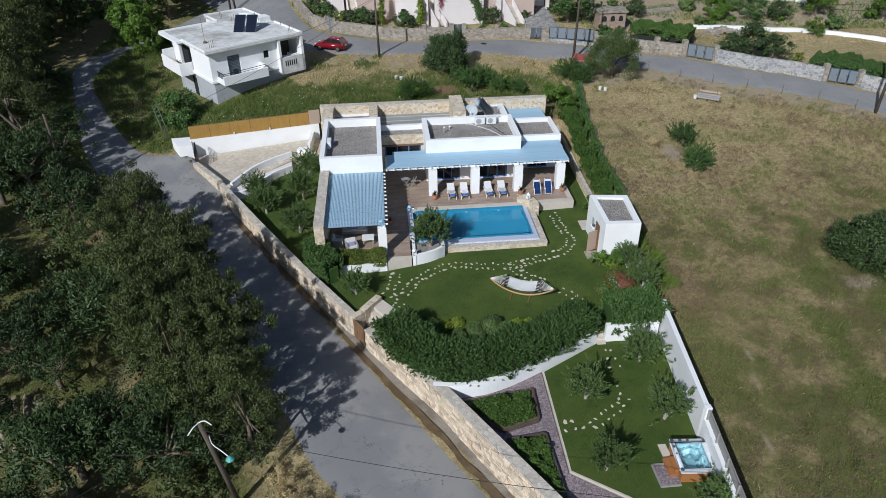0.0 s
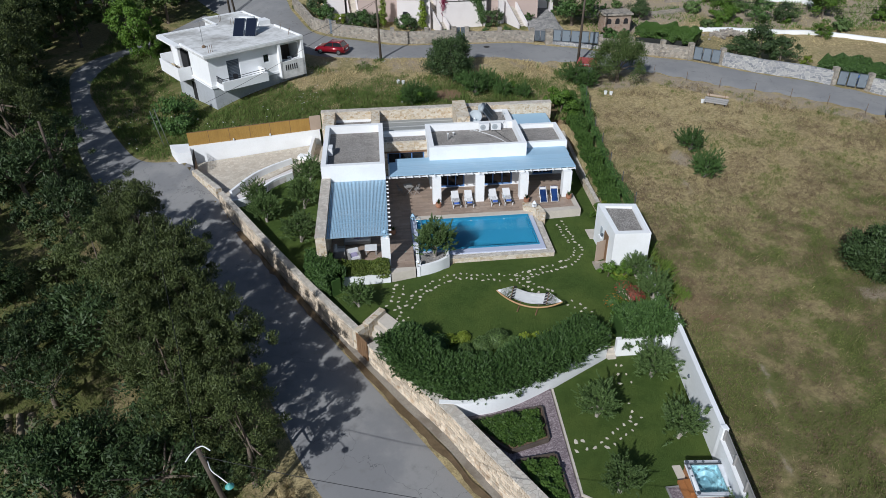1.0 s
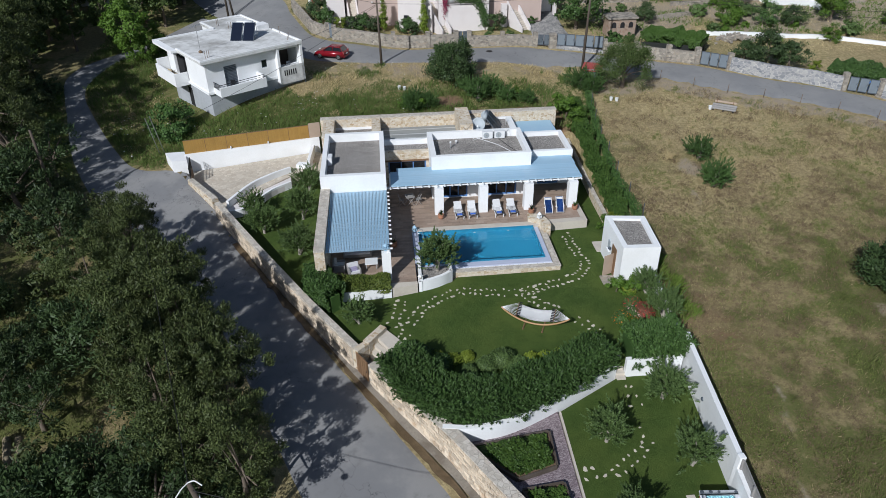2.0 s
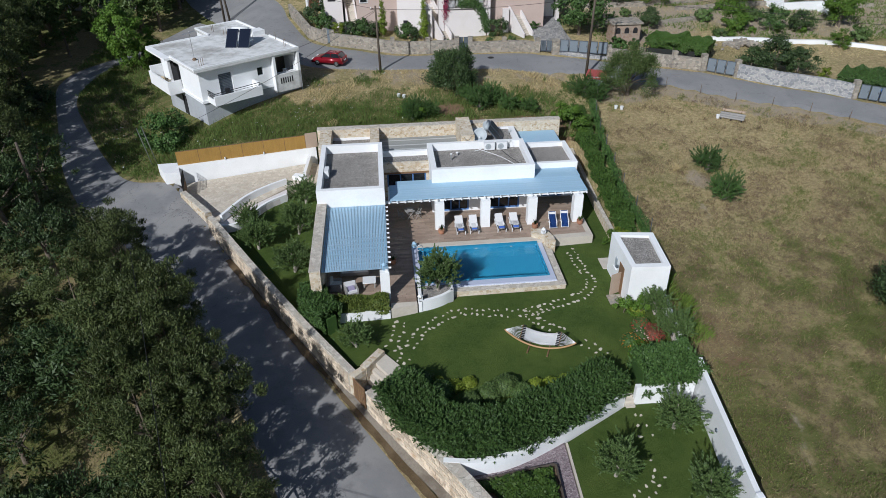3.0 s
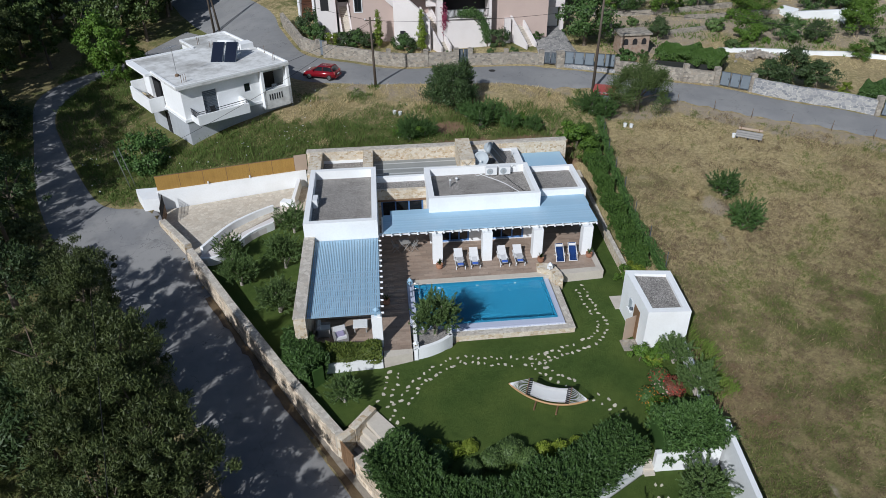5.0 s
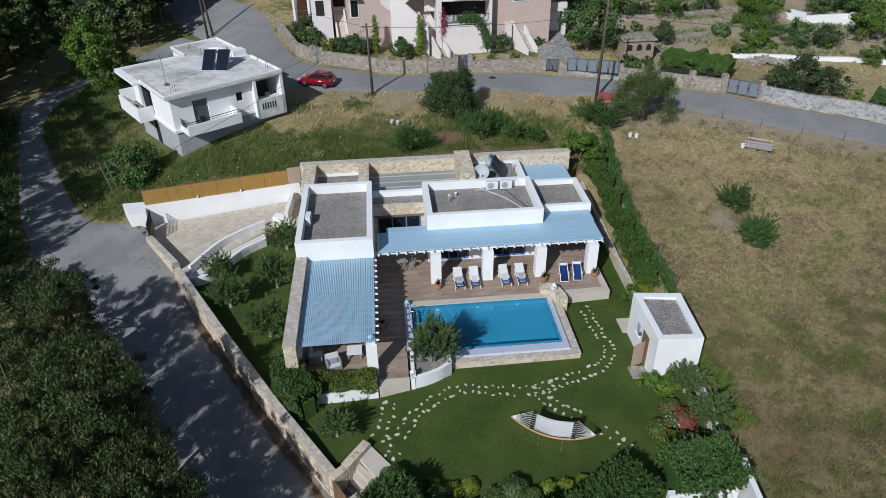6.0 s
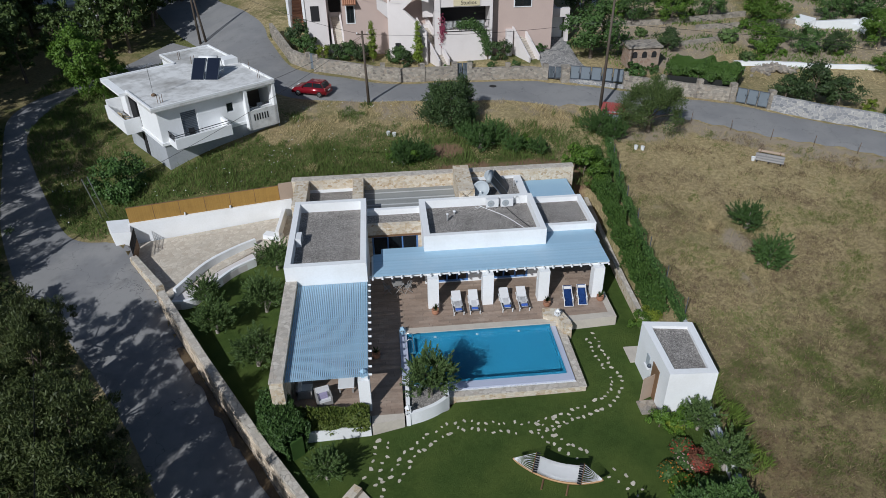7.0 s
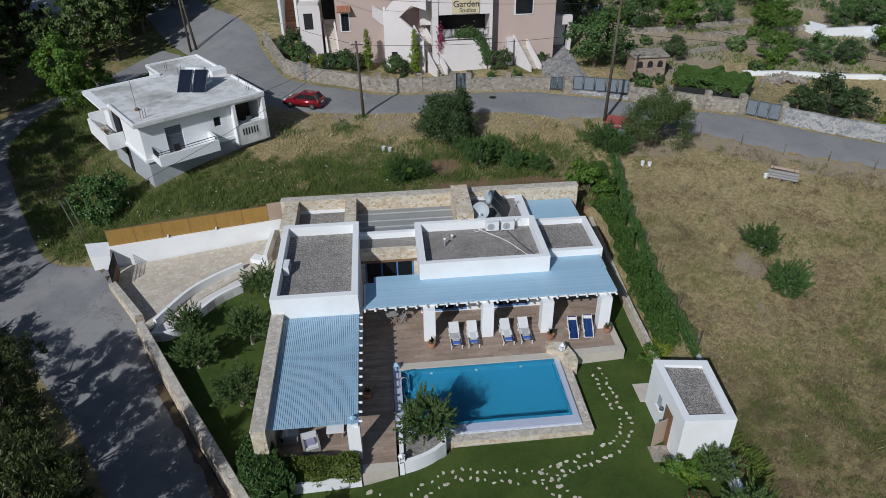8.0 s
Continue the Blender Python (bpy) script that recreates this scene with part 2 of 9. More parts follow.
G_side = foliage("creeper_leaves", (0.03, 0.072, 0.014), (0.105, 0.18, 0.038), 0.25)
G_cypress = foliage("cypress_leaves", (0.09, 0.14, 0.015), (0.22, 0.29, 0.04), 0.2)


def lawn_material():
    m, t, b = shader("mown_lawn")
    w = where_of(t)
    c = mix(t, noise_at(t, w, 30, 4, 0.8), (0.035, 0.066, 0.014), (0.09, 0.133, 0.032))
    c = mix(t, steps(t, noise_at(t, w, 1.6, 5, 0.7), 0.4, 0.68), c, mix(t, 0.45, c, (0.03, 0.055, 0.012)))
    c = mix(t, steps(t, noise_at(t, w, 0.35, 4), 0.35, 0.7), c, mix(t, 0.5, c, (0.115, 0.15, 0.035)))
    t.links.new(c, b.inputs["Base Color"])
    b.inputs["Roughness"].default_value = 0.9
    b.inputs["Specular IOR Level"].default_value = 0.1
    bump(t, b, noise_at(t, w, 45, 4, 0.8), 1.0, 0.05)
    return m


def road_material(name, base, patch, stain):
    m, t, b = shader(name)
    w = where_of(t)
    c = mix(t, steps(t, noise_at(t, w, 0.22, 5, 0.65), 0.42, 0.58), base, patch)
    c = mix(t, steps(t, noise_at(t, w, 0.9, 6, 0.7), 0.52, 0.78), c, stain)
    c = mix(t, mix(t, 0.5, (0, 0, 0), noise_at(t, w, 40, 3)), c, tuple(x * 0.6 for x in base))
    crack = t.nodes.new("ShaderNodeTexVoronoi")
    crack.feature = "DISTANCE_TO_EDGE"
    wob = node(t, "ShaderNodeTexNoise", (("Vector", w),), Scale=0.8, Detail=5.0)
    v = t.nodes.new("ShaderNodeVectorMath")
    v.operation = "MULTIPLY_ADD"
    t.links.new(wob.outputs["Color"], v.inputs[0])
    v.inputs[1].default_value = (2.2, 2.2, 2.2)
    t.links.new(w, v.inputs[2])
    t.links.new(v.outputs[0], crack.inputs["Vector"])
    crack.inputs["Scale"].default_value = 0.2
    line = steps(t, crack.outputs["Distance"], 0.0, 0.003)
    c = mix(t, line, tuple(x * 0.45 for x in base), c)
    t.links.new(c, b.inputs["Base Color"])
    b.inputs["Roughness"].default_value = 0.85
    b.inputs["Specular IOR Level"].default_value = 0.25
    bump(t, b, noise_at(t, w, 35, 4), 0.3)
    return m


def ground_material():
    """Dry straw, green weeds, pale soil and red earth, weighted by the attribute zone (red: earth, alpha: withered)."""
    m, t, b = shader("open_ground")
    w = where_of(t)
    a = t.nodes.new("ShaderNodeAttribute")
    a.attribute_name = "zone"
    sep = t.nodes.new("ShaderNodeSeparateColor")
    t.links.new(a.outputs["Color"], sep.inputs[0])
    n0, n1, n2 = noise_at(t, w, 0.14, 5, 0.65), noise_at(t, w, 1.1, 5, 0.7), noise_at(t, w, 11, 4, 0.75)
    n3 = noise_at(t, w, 3.4, 5, 0.8)
    straw = mix(t, n2, (0.33, 0.265, 0.13), (0.62, 0.51, 0.29))
    straw = mix(t, steps(t, noise_at(t, w, 0.09, 4, 0.7), 0.42, 0.62), straw, mix(t, n2, (0.29, 0.225, 0.115), (0.53, 0.43, 0.245)))
    straw = mix(t, steps(t, n3, 0.45, 0.59), mix(t, 0.48, straw, (0.12, 0.092, 0.048)), straw)
    weed = mix(t, n2, (0.068, 0.08, 0.026), (0.175, 0.185, 0.062))
    weed = mix(t, steps(t, n3, 0.45, 0.66), weed, mix(t, 0.5, weed, (0.20, 0.165, 0.09)))
    soil = mix(t, n2, (0.235, 0.19, 0.135), (0.43, 0.365, 0.28))
    straw = mix(t, steps(t, n0, 0.48, 0.66), straw, mix(t, 0.6, straw, weed))
    straw = mix(t, steps(t, n1, 0.55, 0.8), straw, mix(t, 0.5, straw, soil))
    withered = mix(t, n2, (0.20, 0.157, 0.077), (0.45, 0.365, 0.195))
    withered = mix(t, steps(t, n3, 0.44, 0.56), mix(t, 0.42, withered, (0.06, 0.054, 0.026)), withered)
    straw = mix(t, a.outputs["Alpha"], straw, mix(t, steps(t, n3, 0.42, 0.62), withered, mix(t, 0.3, withered, weed)))

    def weigh(channel, k):
        s = t.nodes.new("ShaderNodeMath")
        s.operation = "MULTIPLY_ADD"
        t.links.new(n1, s.inputs[0])
        s.inputs[1].default_value = 0.9
        t.links.new(sep.outputs[channel], s.inputs[2])
        return steps(t, s.outputs[0], k, k + 0.3)

    c = mix(t, weigh(1, 0.75), straw, weed)
    c = mix(t, weigh(2, 0.75), c, soil)
    earth = mix(t, n2, (0.145, 0.09, 0.053), (0.30, 0.2, 0.128))
    c = mix(t, weigh(0, 0.75), c, earth)
    t.links.new(c, b.inputs["Base Color"])
    b.inputs["Roughness"].default_value = 0.95
    b.inputs["Specular IOR Level"].default_value = 0.1
    bump(t, b, mix(t, 0.5, n2, n3), 1.0, 0.16)
    return m


M_lawn = lawn_material()
M_road = road_material("lane_concrete", (0.225, 0.225, 0.23), (0.29, 0.285, 0.28), (0.17, 0.165, 0.16))
M_asphalt = road_material("worn_asphalt", (0.235, 0.235, 0.238), (0.27, 0.268, 0.265), (0.195, 0.19, 0.185))
M_ground = ground_material()
M_water = glassy("clear_water", (0.80, 0.95, 1.0), 0.02)
M_water.node_tree.nodes["Principled BSDF"].inputs["IOR"].default_value = 1.33


# ---- mesh helpers ----
def box(bm, x0, y0, z0, x1, y1, z1):
    v = [bm.verts.new(p) for p in ((x0, y0, z0), (x1, y0, z0), (x1, y1, z0), (x0, y1, z0), (x0, y0, z1), (x1, y0, z1), (x1, y1, z1), (x0, y1, z1))]
    for f in ((3, 2, 1, 0), (4, 5, 6, 7), (0, 1, 5, 4), (1, 2, 6, 5), (2, 3, 7, 6), (3, 0, 4, 7)):
        bm.faces.new([v[i] for i in f])
    return v


def turned_box(bm, m, sx, sy, sz):
    """A box of that size, standing on m's origin."""
    v = box(bm, -sx / 2, -sy / 2, 0, sx / 2, sy / 2, sz)
    bmesh.ops.transform(bm, matrix=m, verts=v)
    return v


def prism(bm, pts, z0, z1):
    """An upright prism on the outline pts; z0 and z1 may be functions of x, y."""
    f0 = z0 if callable(z0) else (lambda x, y: z0)
    f1 = z1 if callable(z1) else (lambda x, y: z1)
    lo = [bm.verts.new((x, y, f0(x, y))) for x, y in pts]
    hi = [bm.verts.new((x, y, f1(x, y))) for x, y in pts]
    bm.faces.new(hi), bm.faces.new(lo[::-1])
    n = len(pts)
    for i in range(n):
        j = (i + 1) % n
        bm.faces.new((lo[i], lo[j], hi[j], hi[i]))


def offset_line(pts, d):
    """The open line pts, moved d to its left."""
    out = []
    for i, p in enumerate(pts):
        a, b = Vector(pts[max(i - 1, 0)]), Vector(pts[min(i + 1, len(pts) - 1)])
        t = (b - a).normalized()
        out.append((p[0] - t.y * d, p[1] + t.x * d))
    return out


def run_wall(bm, pts, thick, z0, z1):
    """A wall along an open line, thick to its left."""
    left = offset_line(pts, thick)
    f0 = z0 if callable(z0) else (lambda x, y: z0)
    f1 = z1 if callable(z1) else (lambda x, y: z1)
    rows = []
    for (x, y), (u, v) in zip(pts, left):
        rows.append([bm.verts.new(p) for p in ((x, y, f0(x, y)), (x, y, f1(x, y)), (u, v, f1(x, y)), (u, v, f0(x, y)))])
    for a, b in zip(rows, rows[1:]):
        for i in range(4):
            j = (i + 1) % 4
            bm.faces.new((a[i], b[i], b[j], a[j]))
    bm.faces.new(rows[0]), bm.faces.new(rows[-1][::-1])


def smooth_line(pts, n):
    """A Catmull-Rom line through pts with n steps a span."""
    P = [Vector(p) for p in pts]
    P = [P[0] * 2 - P[1]] + P + [P[-1] * 2 - P[-2]]
    out = []
    for i in range(1, len(P) - 2):
        for k in range(n):
            t = k / n
            a, b, c, d = P[i - 1:i + 3]
            out.append(tuple(0.5 * ((2 * b) + (c - a) * t + (2 * a - 5 * b + 4 * c - d) * t * t + (3 * b - a - 3 * c + d) * t ** 3)))
    return out + [tuple(P[-2])]


def tube(bm, p0, p1, r0, r1, n=7, caps=True):
    p0, p1 = Vector(p0), Vector(p1)
    q = (p1 - p0).to_track_quat("Z", "Y").to_matrix()
    rings = []
    for p, r in ((p0, r0), (p1, r1)):
        rings.append([bm.verts.new(p + q @ Vector((r * math.cos(a), r * math.sin(a), 0))) for a in (2 * math.pi * i / n for i in range(n))])
    for i in range(n):
        j = (i + 1) % n
        bm.faces.new((rings[0][i], rings[0][j], rings[1][j], rings[1][i]))
    if caps:
        bm.faces.new(rings[1]), bm.faces.new(rings[0][::-1])


def cable(bm, pts, r, n=6):
    """One bent tube through pts."""
    P = [Vector(p) for p in pts]
    rings = []
    for i, p in enumerate(P):
        q = (P[min(i + 1, len(P) - 1)] - P[max(i - 1, 0)]).to_track_quat("Z", "Y").to_matrix()
        rings.append([bm.verts.new(p + q @ Vector((r * math.cos(2 * math.pi * k / n), r * math.sin(2 * math.pi * k / n), 0))) for k in range(n)])
    for a, b in zip(rings, rings[1:]):
        for k in range(n):
            j = (k + 1) % n
            bm.faces.new((a[k], a[j], b[j], b[k]))
    bm.faces.new(rings[0][::-1]), bm.faces.new(rings[-1])


def lathe(bm, profile, n=16, at=(0, 0, 0)):
    """A turned body from rows of radius, height."""
    rings = [[bm.verts.new((at[0] + r * math.cos(2 * math.pi * i / n), at[1] + r * math.sin(2 * math.pi * i / n), at[2] + z)) for i in range(n)] for r, z in profile]
    for a, b in zip(rings, rings[1:]):
        for i in range(n):
            j = (i + 1) % n
            bm.faces.new((a[i], a[j], b[j], b[i]))
    bm.faces.new(rings[0][::-1]), bm.faces.new(rings[-1])


def soften(bm, w=0.02):
    bmesh.ops.bevel(bm, geom=[e for e in bm.edges if len(e.link_faces) == 2 and e.calc_face_angle(0) > 0.6], offset=w, segments=2, profile=0.6, affect="EDGES", clamp_overlap=True)


def shell(name, bm, material, smooth=False):
    me = bpy.data.meshes.new(name)
    bmesh.ops.recalc_face_normals(bm, faces=bm.faces)
    bm.to_mesh(me)
    bm.free()
    me.materials.append(material)
    if smooth:
        me.shade_smooth()
    return me


def under(ob, parent):
    ob.parent = parent
    m = parent.matrix_basis.copy()
    if parent.parent:
        m = parent.parent.matrix_basis @ parent.matrix_parent_inverse @ m
    ob.matrix_parent_inverse = m.inverted()
    return ob


def part(name, bm, material, parent, label="", smooth=False):
    """One mesh object under a thing or a part, drawn in the place's own coordinates."""
    ob = under(new(name, shell(name, bm, material, smooth)), parent)
    return tagged(ob, label)


def setting(name, bm, material, label, category="", smooth=False):
    return tagged(new(name, shell(name, bm, material, smooth)), label, category, kind="structure")


def thing(name, at, label, category, group="", turn=0):
    ob = new(name)
    ob.empty_display_size = 0.2
    ob.matrix_basis = pose(*at, 0, 0, turn)
    return tagged(ob, label, category, group)


def B():
    return bmesh.new()


# ---- the lie of the land ----
def ramp_of(v, a, b):
    t = np.clip((v - a) / (b - a), 0, 1)
    return t * t * (3 - 2 * t)


WEST = ([-200, 10, 25, 35, 42, 50, 58, 67, 75, 82, 92, 110, 200, 900], [-6, -2.9, -2.15, -1.55, -1.05, -0.5, -0.25, -0.2, 0.6, 1.2, 1.6, 3, 12, 60])
MID = ([-200, 10, 25, 35, 50, 59, 62, 68, 72, 76, 82, 90, 110, 200, 900], [-6, -2.9, -2.15, -1.55, -0.4, 1.2, 2.0, 2.4, 2.9, 3.2, 3.4, 4.0, 6, 15, 60])
EAST = ([-200, 10, 20, 25, 34, 45, 50, 55, 64, 70, 75, 80, 90, 110, 200, 900], [-6, -1.7, -1.25, -1.0, -0.35, 0.2, 0.5, 1.1, 1.7, 2.3, 2.6, 3.2, 4.4, 6.5, 15, 60])


def land(x, y):
    x, y = np.asarray(x, float), np.asarray(y, float)
    w, m, e = (np.interp(y, *p) for p in (WEST, MID, EAST))
    a, b = ramp_of(x, -22, -9), ramp_of(x, 14, 22)
    z = w * (1 - a) + m * a
    z = z * (1 - b) + e * b
    return z + 0.05 * np.sin(x * 0.7 + 1.3 * np.sin(y * 0.33)) * np.sin(y * 0.55 + 0.8)


def land_at(x, y):
    return float(land(x, y))


# outline of the walled plot, from the road's gate round by the back to the field
PLOT = [(12.0, 15.5), (5.15, 27.3), (1.1, 32.9), (0.4, 34.4), (-2.9, 38.9), (-6.6, 44.9), (-10.7, 51.5), (-13.5, 56.1), (-14.3, 59.0), (-3.1, 61.45), (-2.7, 60.3), (18.0, 60.3),
        (19.6, 61.0), (19.1, 50.0), (18.9, 45.3), (20.0, 43.0), (19.7, 38.8), (19.1, 31.9), (17.95, 23.6), (17.3, 18.5), (16.3, 12.0)]


def inside(x, y, poly):
    x, y = np.asarray(x), np.asarray(y)
    hit = np.zeros(x.shape, bool)
    for (a, b), (c, d) in zip(poly, poly[1:] + poly[:1]):
        cross = ((b > y) != (d > y)) & (x < (c - a) * (y - b) / ((d - b) or 1e-9) + a)
        hit ^= cross
    return hit


def spread(edges):
    """Grid lines: rows of (start, step), closed by the last start."""
    out = []
    for (a, s), (b, _) in zip(edges, edges[1:]):
        out += list(np.arange(a, b - 1e-6, s))
    return np.array(out + [edges[-1][0]])


def make_ground():
    xs = spread([(-900, 150), (-300, 40), (-100, 8), (-44, 0.6), (60, 8), (140, 40), (300, 150), (900, 0)])
    ys = spread([(-200, 40), (-40, 8), (8, 0.6), (110, 6), (170, 30), (290, 120), (890, 0)])
    gx, gy = np.meshgrid(xs, ys)
    soft = 2.2 * np.sin(gx * 0.45 + 1.1) * np.sin(gy * 0.5) + 1.1 * np.sin(gx * 1.3 + gy * 0.9)
    gz = land(gx, gy) + 0.06 * np.sin(gx * 2.1 + gy) * np.sin(gy * 1.7 - gx * 0.6) * (gx > 19)
    wide = [(x + 0.75 * dx, y + 0.75 * dy) for (x, y), (dx, dy) in zip(PLOT, [(0, 0)] * 8 + [(-1, 1.2), (0.2, 1.4), (-0.4, 1.4), (0.8, 1.4), (0.5, 1)] + [(0, 0)] * 8)]
    gz = np.where(inside(gx, gy, wide), np.minimum(gz, -1.9), gz)
    nx, ny = len(xs), len(ys)
    verts = np.stack([gx, gy, gz], -1).reshape(-1, 3)
    i = np.arange(nx * ny).reshape(ny, nx)
    faces = np.stack([i[:-1, :-1], i[:-1, 1:], i[1:, 1:], i[1:, :-1]], -1).reshape(-1, 4)
    me = bpy.data.meshes.new("ground")
    me.from_pydata(verts.tolist(), [], faces.tolist())
    # zone: earth, green, soil
    near = (gx > -44) & (gx < 60) & (gy > 8) & (gy < 110)
    rough, fine = np.zeros(gx.shape), np.zeros(gx.shape)
    rough[near] = [noise.noise(Vector((a * 0.13, b * 0.13, 2.0))) for a, b in zip(gx[near], gy[near])]
    fine[near] = [noise.noise(Vector((a * 0.5, b * 0.5, 7.0))) for a, b in zip(gx[near], gy[near])]

    def spot(x, y, rx, ry, k):
        return k * np.exp(-((gx - x) / rx) ** 2 - ((gy - y) / ry) ** 2)

    sx, sy = gx + soft * 0.5, gy + soft * 0.5
    green = ramp_of(gy, 60, 61.5) * (1 - ramp_of(sy, 67, 72)) * (1 - ramp_of(sx, 17, 20)) * ramp_of(sx, -32, -24) * 0.8
    west = 1 - ramp_of(gx + 0.55 * (gy - 22), -4.5, -2.0) * (gy < 57) - (gy >= 57) * ramp_of(sx, -16, -13)
    west = np.clip(west, 0, 1)
    green = np.maximum(green, west * np.clip(0.52 + 0.5 * rough + 0.3 * fine, 0, 0.85))
    low = 1 - ramp_of(sy - 0.35 * (sx - 24), 34, 54)
    green = np.maximum(green, ramp_of(gx, 18, 19) * np.clip(low * (0.52 + 0.35 * rough + 0.55 * fine), 0, 0.8))
    green = np.maximum(green, ramp_of(gx, 18.0, 19) * (1 - ramp_of(sx, 21, 25)) * (1 - ramp_of(sy, 58, 66)) * np.clip(0.35 + 0.3 * fine, 0, 1))
    green = np.maximum(green, ramp_of(sy, 82, 86) * np.clip(0.36 + 0.4 * rough, 0, 1))
    soil = np.maximum(spot(27.8, 53.0, 1.3, 1.5, 0.8), spot(27, 68.5, 5, 1.8, 0.65))
    for x, y in ((26.9, 49.4), (26.6, 48.4), (26.0, 46.2), (24.8, 44.6), (23.3, 28.8), (22.75, 26.8), (22.3, 25.0), (21.4, 22.8), (20.5, 20.8)):
        soil = np.maximum(soil, spot(x, y, 0.36, 1.15, 0.6))
    soil = np.maximum(soil, spot(33.8, 34.6, 1.5, 1.0, 0.8))
    edge = np.interp(gx, [20, 24.6, 31, 34.5, 37, 39.3, 44.2, 48.1, 50, 66], [75.0, 74.4, 71.1, 69, 67.1, 66, 63.5, 60.2, 58.5, 45])
    soil = np.maximum(soil, (0.6 + 0.3 * fine) * ramp_of(gx, 24, 27) * (1 - ramp_of(np.abs(gy - edge + 1.6), 1.0, 2.6)))
    soil = np.maximum(soil, ramp_of(sy, 79, 83) * ramp_of(sx, 24, 28) * np.clip(0.55 - 0.5 * rough, 0, 1))
    soil = np.maximum(soil, west * (1 - ramp_of(sy, 55, 62)) * np.clip(0.05 - 0.4 * rough, 0, 0.35))
    soil = np.maximum(soil, (0.42 + 0.4 * fine) * ramp_of(sy, 71, 74) * (1 - ramp_of(gy, 78, 80)) * ramp_of(gx, -6, -2) * (1 - ramp_of(gx, 22, 26)))
    earth = np.maximum(spot(9.1, 67.0, 1.7, 1.3, 1.0), spot(7.8, 73.6, 2.6, 1.2, 0.55))
    earth = np.maximum(earth, spot(-16.0, 57.3, 1.4, 0.9, 0.8))
    earth = np.maximum(earth, (0.62 + 0.5 * fine) * ramp_of(gx, 6, 9) * (1 - ramp_of(gx, 19, 21)) * ramp_of(gy, 61, 62) * (1 - ramp_of(gy, 64.4, 65.6)))
    earth = np.maximum(earth, np.clip(0.22 - 0.5 * rough + 0.3 * fine, 0, 0.42) * ramp_of(gx, 18, 19) * (1 - ramp_of(gx, 22, 27)) * (1 - ramp_of(gy, 42, 48)))
    col = me.color_attributes.new("zone", "FLOAT_COLOR", "POINT")
    data = np.stack([earth, green, soil, np.clip(np.maximum(0.85 * low * ramp_of(gx, 18, 19), 0.8 * west), 0, 1)], -1).reshape(-1)
    col.data.foreach_set("color", data.astype(np.float32))
    me.materials.append(M_ground)
    me.shade_smooth()
    return tagged(new("ground", me), "dry straw-coloured ground with green weeds and bare soil", "ground", kind="structure")


make_ground()


def ribbon(name, left, right, material, label, category, lift=0.07, across=8):
    """A road between two edge lines, laid on the land."""
    n = max(len(left), len(right))
    L, R = smooth_line(left, 10), smooth_line(right, 10)
    m = 160

    def even(line):
        P = np.array(line)
        s = np.concatenate([[0], np.cumsum(np.hypot(*np.diff(P, axis=0).T))])
        u = np.linspace(0, s[-1], m)
        return np.stack([np.interp(u, s, P[:, 0]), np.interp(u, s, P[:, 1])], -1)

    A, C = even(L), even(R)
    k = np.linspace(0, 1, across + 1)[None, :, None]
    P = A[:, None] * (1 - k) + C[:, None] * k
    z = land(P[..., 0], P[..., 1]) + lift
    z[:, 0] -= 0.12
    z[:, -1] -= 0.12
    verts = np.concatenate([P, z[..., None]], -1).reshape(-1, 3)
    i = np.arange(m * (across + 1)).reshape(m, across + 1)
    faces = np.stack([i[:-1, :-1], i[:-1, 1:], i[1:, 1:], i[1:, :-1]], -1).reshape(-1, 4)
    me = bpy.data.meshes.new(name)
    me.from_pydata(verts.tolist(), [], faces.tolist())
    me.materials.append(material)
    me.shade_smooth()
    return tagged(new(name, me), label, category, kind="structure")


LANE_L = [(24.0, -18.0), (8.5, 8.0), (3.0, 17.0), (-0.6, 22.6), (-2.7, 25.8), (-9.2, 39.6), (-16.5, 49.6), (-21.3, 54.8), (-25.0, 61.5), (-27.4, 67.0), (-29.2, 72.0), (-31.2, 77.5), (-32.6, 82.0), (-32.2, 86.2), (-30.4, 88.9), (-28.5, 91.0), (-25.8, 95.0), (-23.5, 99.0), (-21.6, 103.0)]
LANE_R = [(31.0, -18.0), (16.0, 8.0), (11.4, 15.5), (6.9, 22.6), (2.75, 29.3), (0.2, 33.4), (-6.75, 44.8), (-12.35, 54.6), (-14.7, 58.2), (-17.6, 59.3), (-19.9, 61.4), (-23.6, 67.4), (-26.2, 72.0), (-28.2, 75.8), (-29.2, 78.9), (-29.3, 81.5), (-28.8, 84.8), (-27.6, 88.2), (-24.3, 92.0), (-21.0, 95.6), (-18.0, 99.0)]
ribbon("road_lane", LANE_L, LANE_R, M_road, "grey concrete lane with patches and tree shade", "road")
STREET_N = [(-22.0, 125.0), (-10.5, 103.0), (-8.0, 95.0), (-5.2, 87.5), (-2.6, 85.0), (0.4, 83.6), (2.7, 82.3), (5.6, 81.4), (8.0, 81.0), (12.9, 81.0), (19.3, 80.5), (23.8, 79.2), (27.5, 77.7), (33.5, 75.2), (37.2, 73.8), (39.5, 71.8), (41.4, 70.3), (46.2, 67.7), (49.2, 65.7), (53.5, 62.2), (66.0, 52.0)]
STREET_S = [(-30.0, 121.0), (-19.0, 101.0), (-13.5, 92.0), (-9.0, 83.5), (-4.5, 78.5), (0.5, 77.2), (2.9, 76.7), (8.0, 76.2), (14.9, 75.6), (18.5, 75.2), (24.6, 74.4), (31.0, 71.1), (34.5, 69.0), (37.0, 67.1), (39.3, 66.0), (44.2, 63.5), (48.1, 60.2), (50.0, 58.5), (66.0, 45.0)]
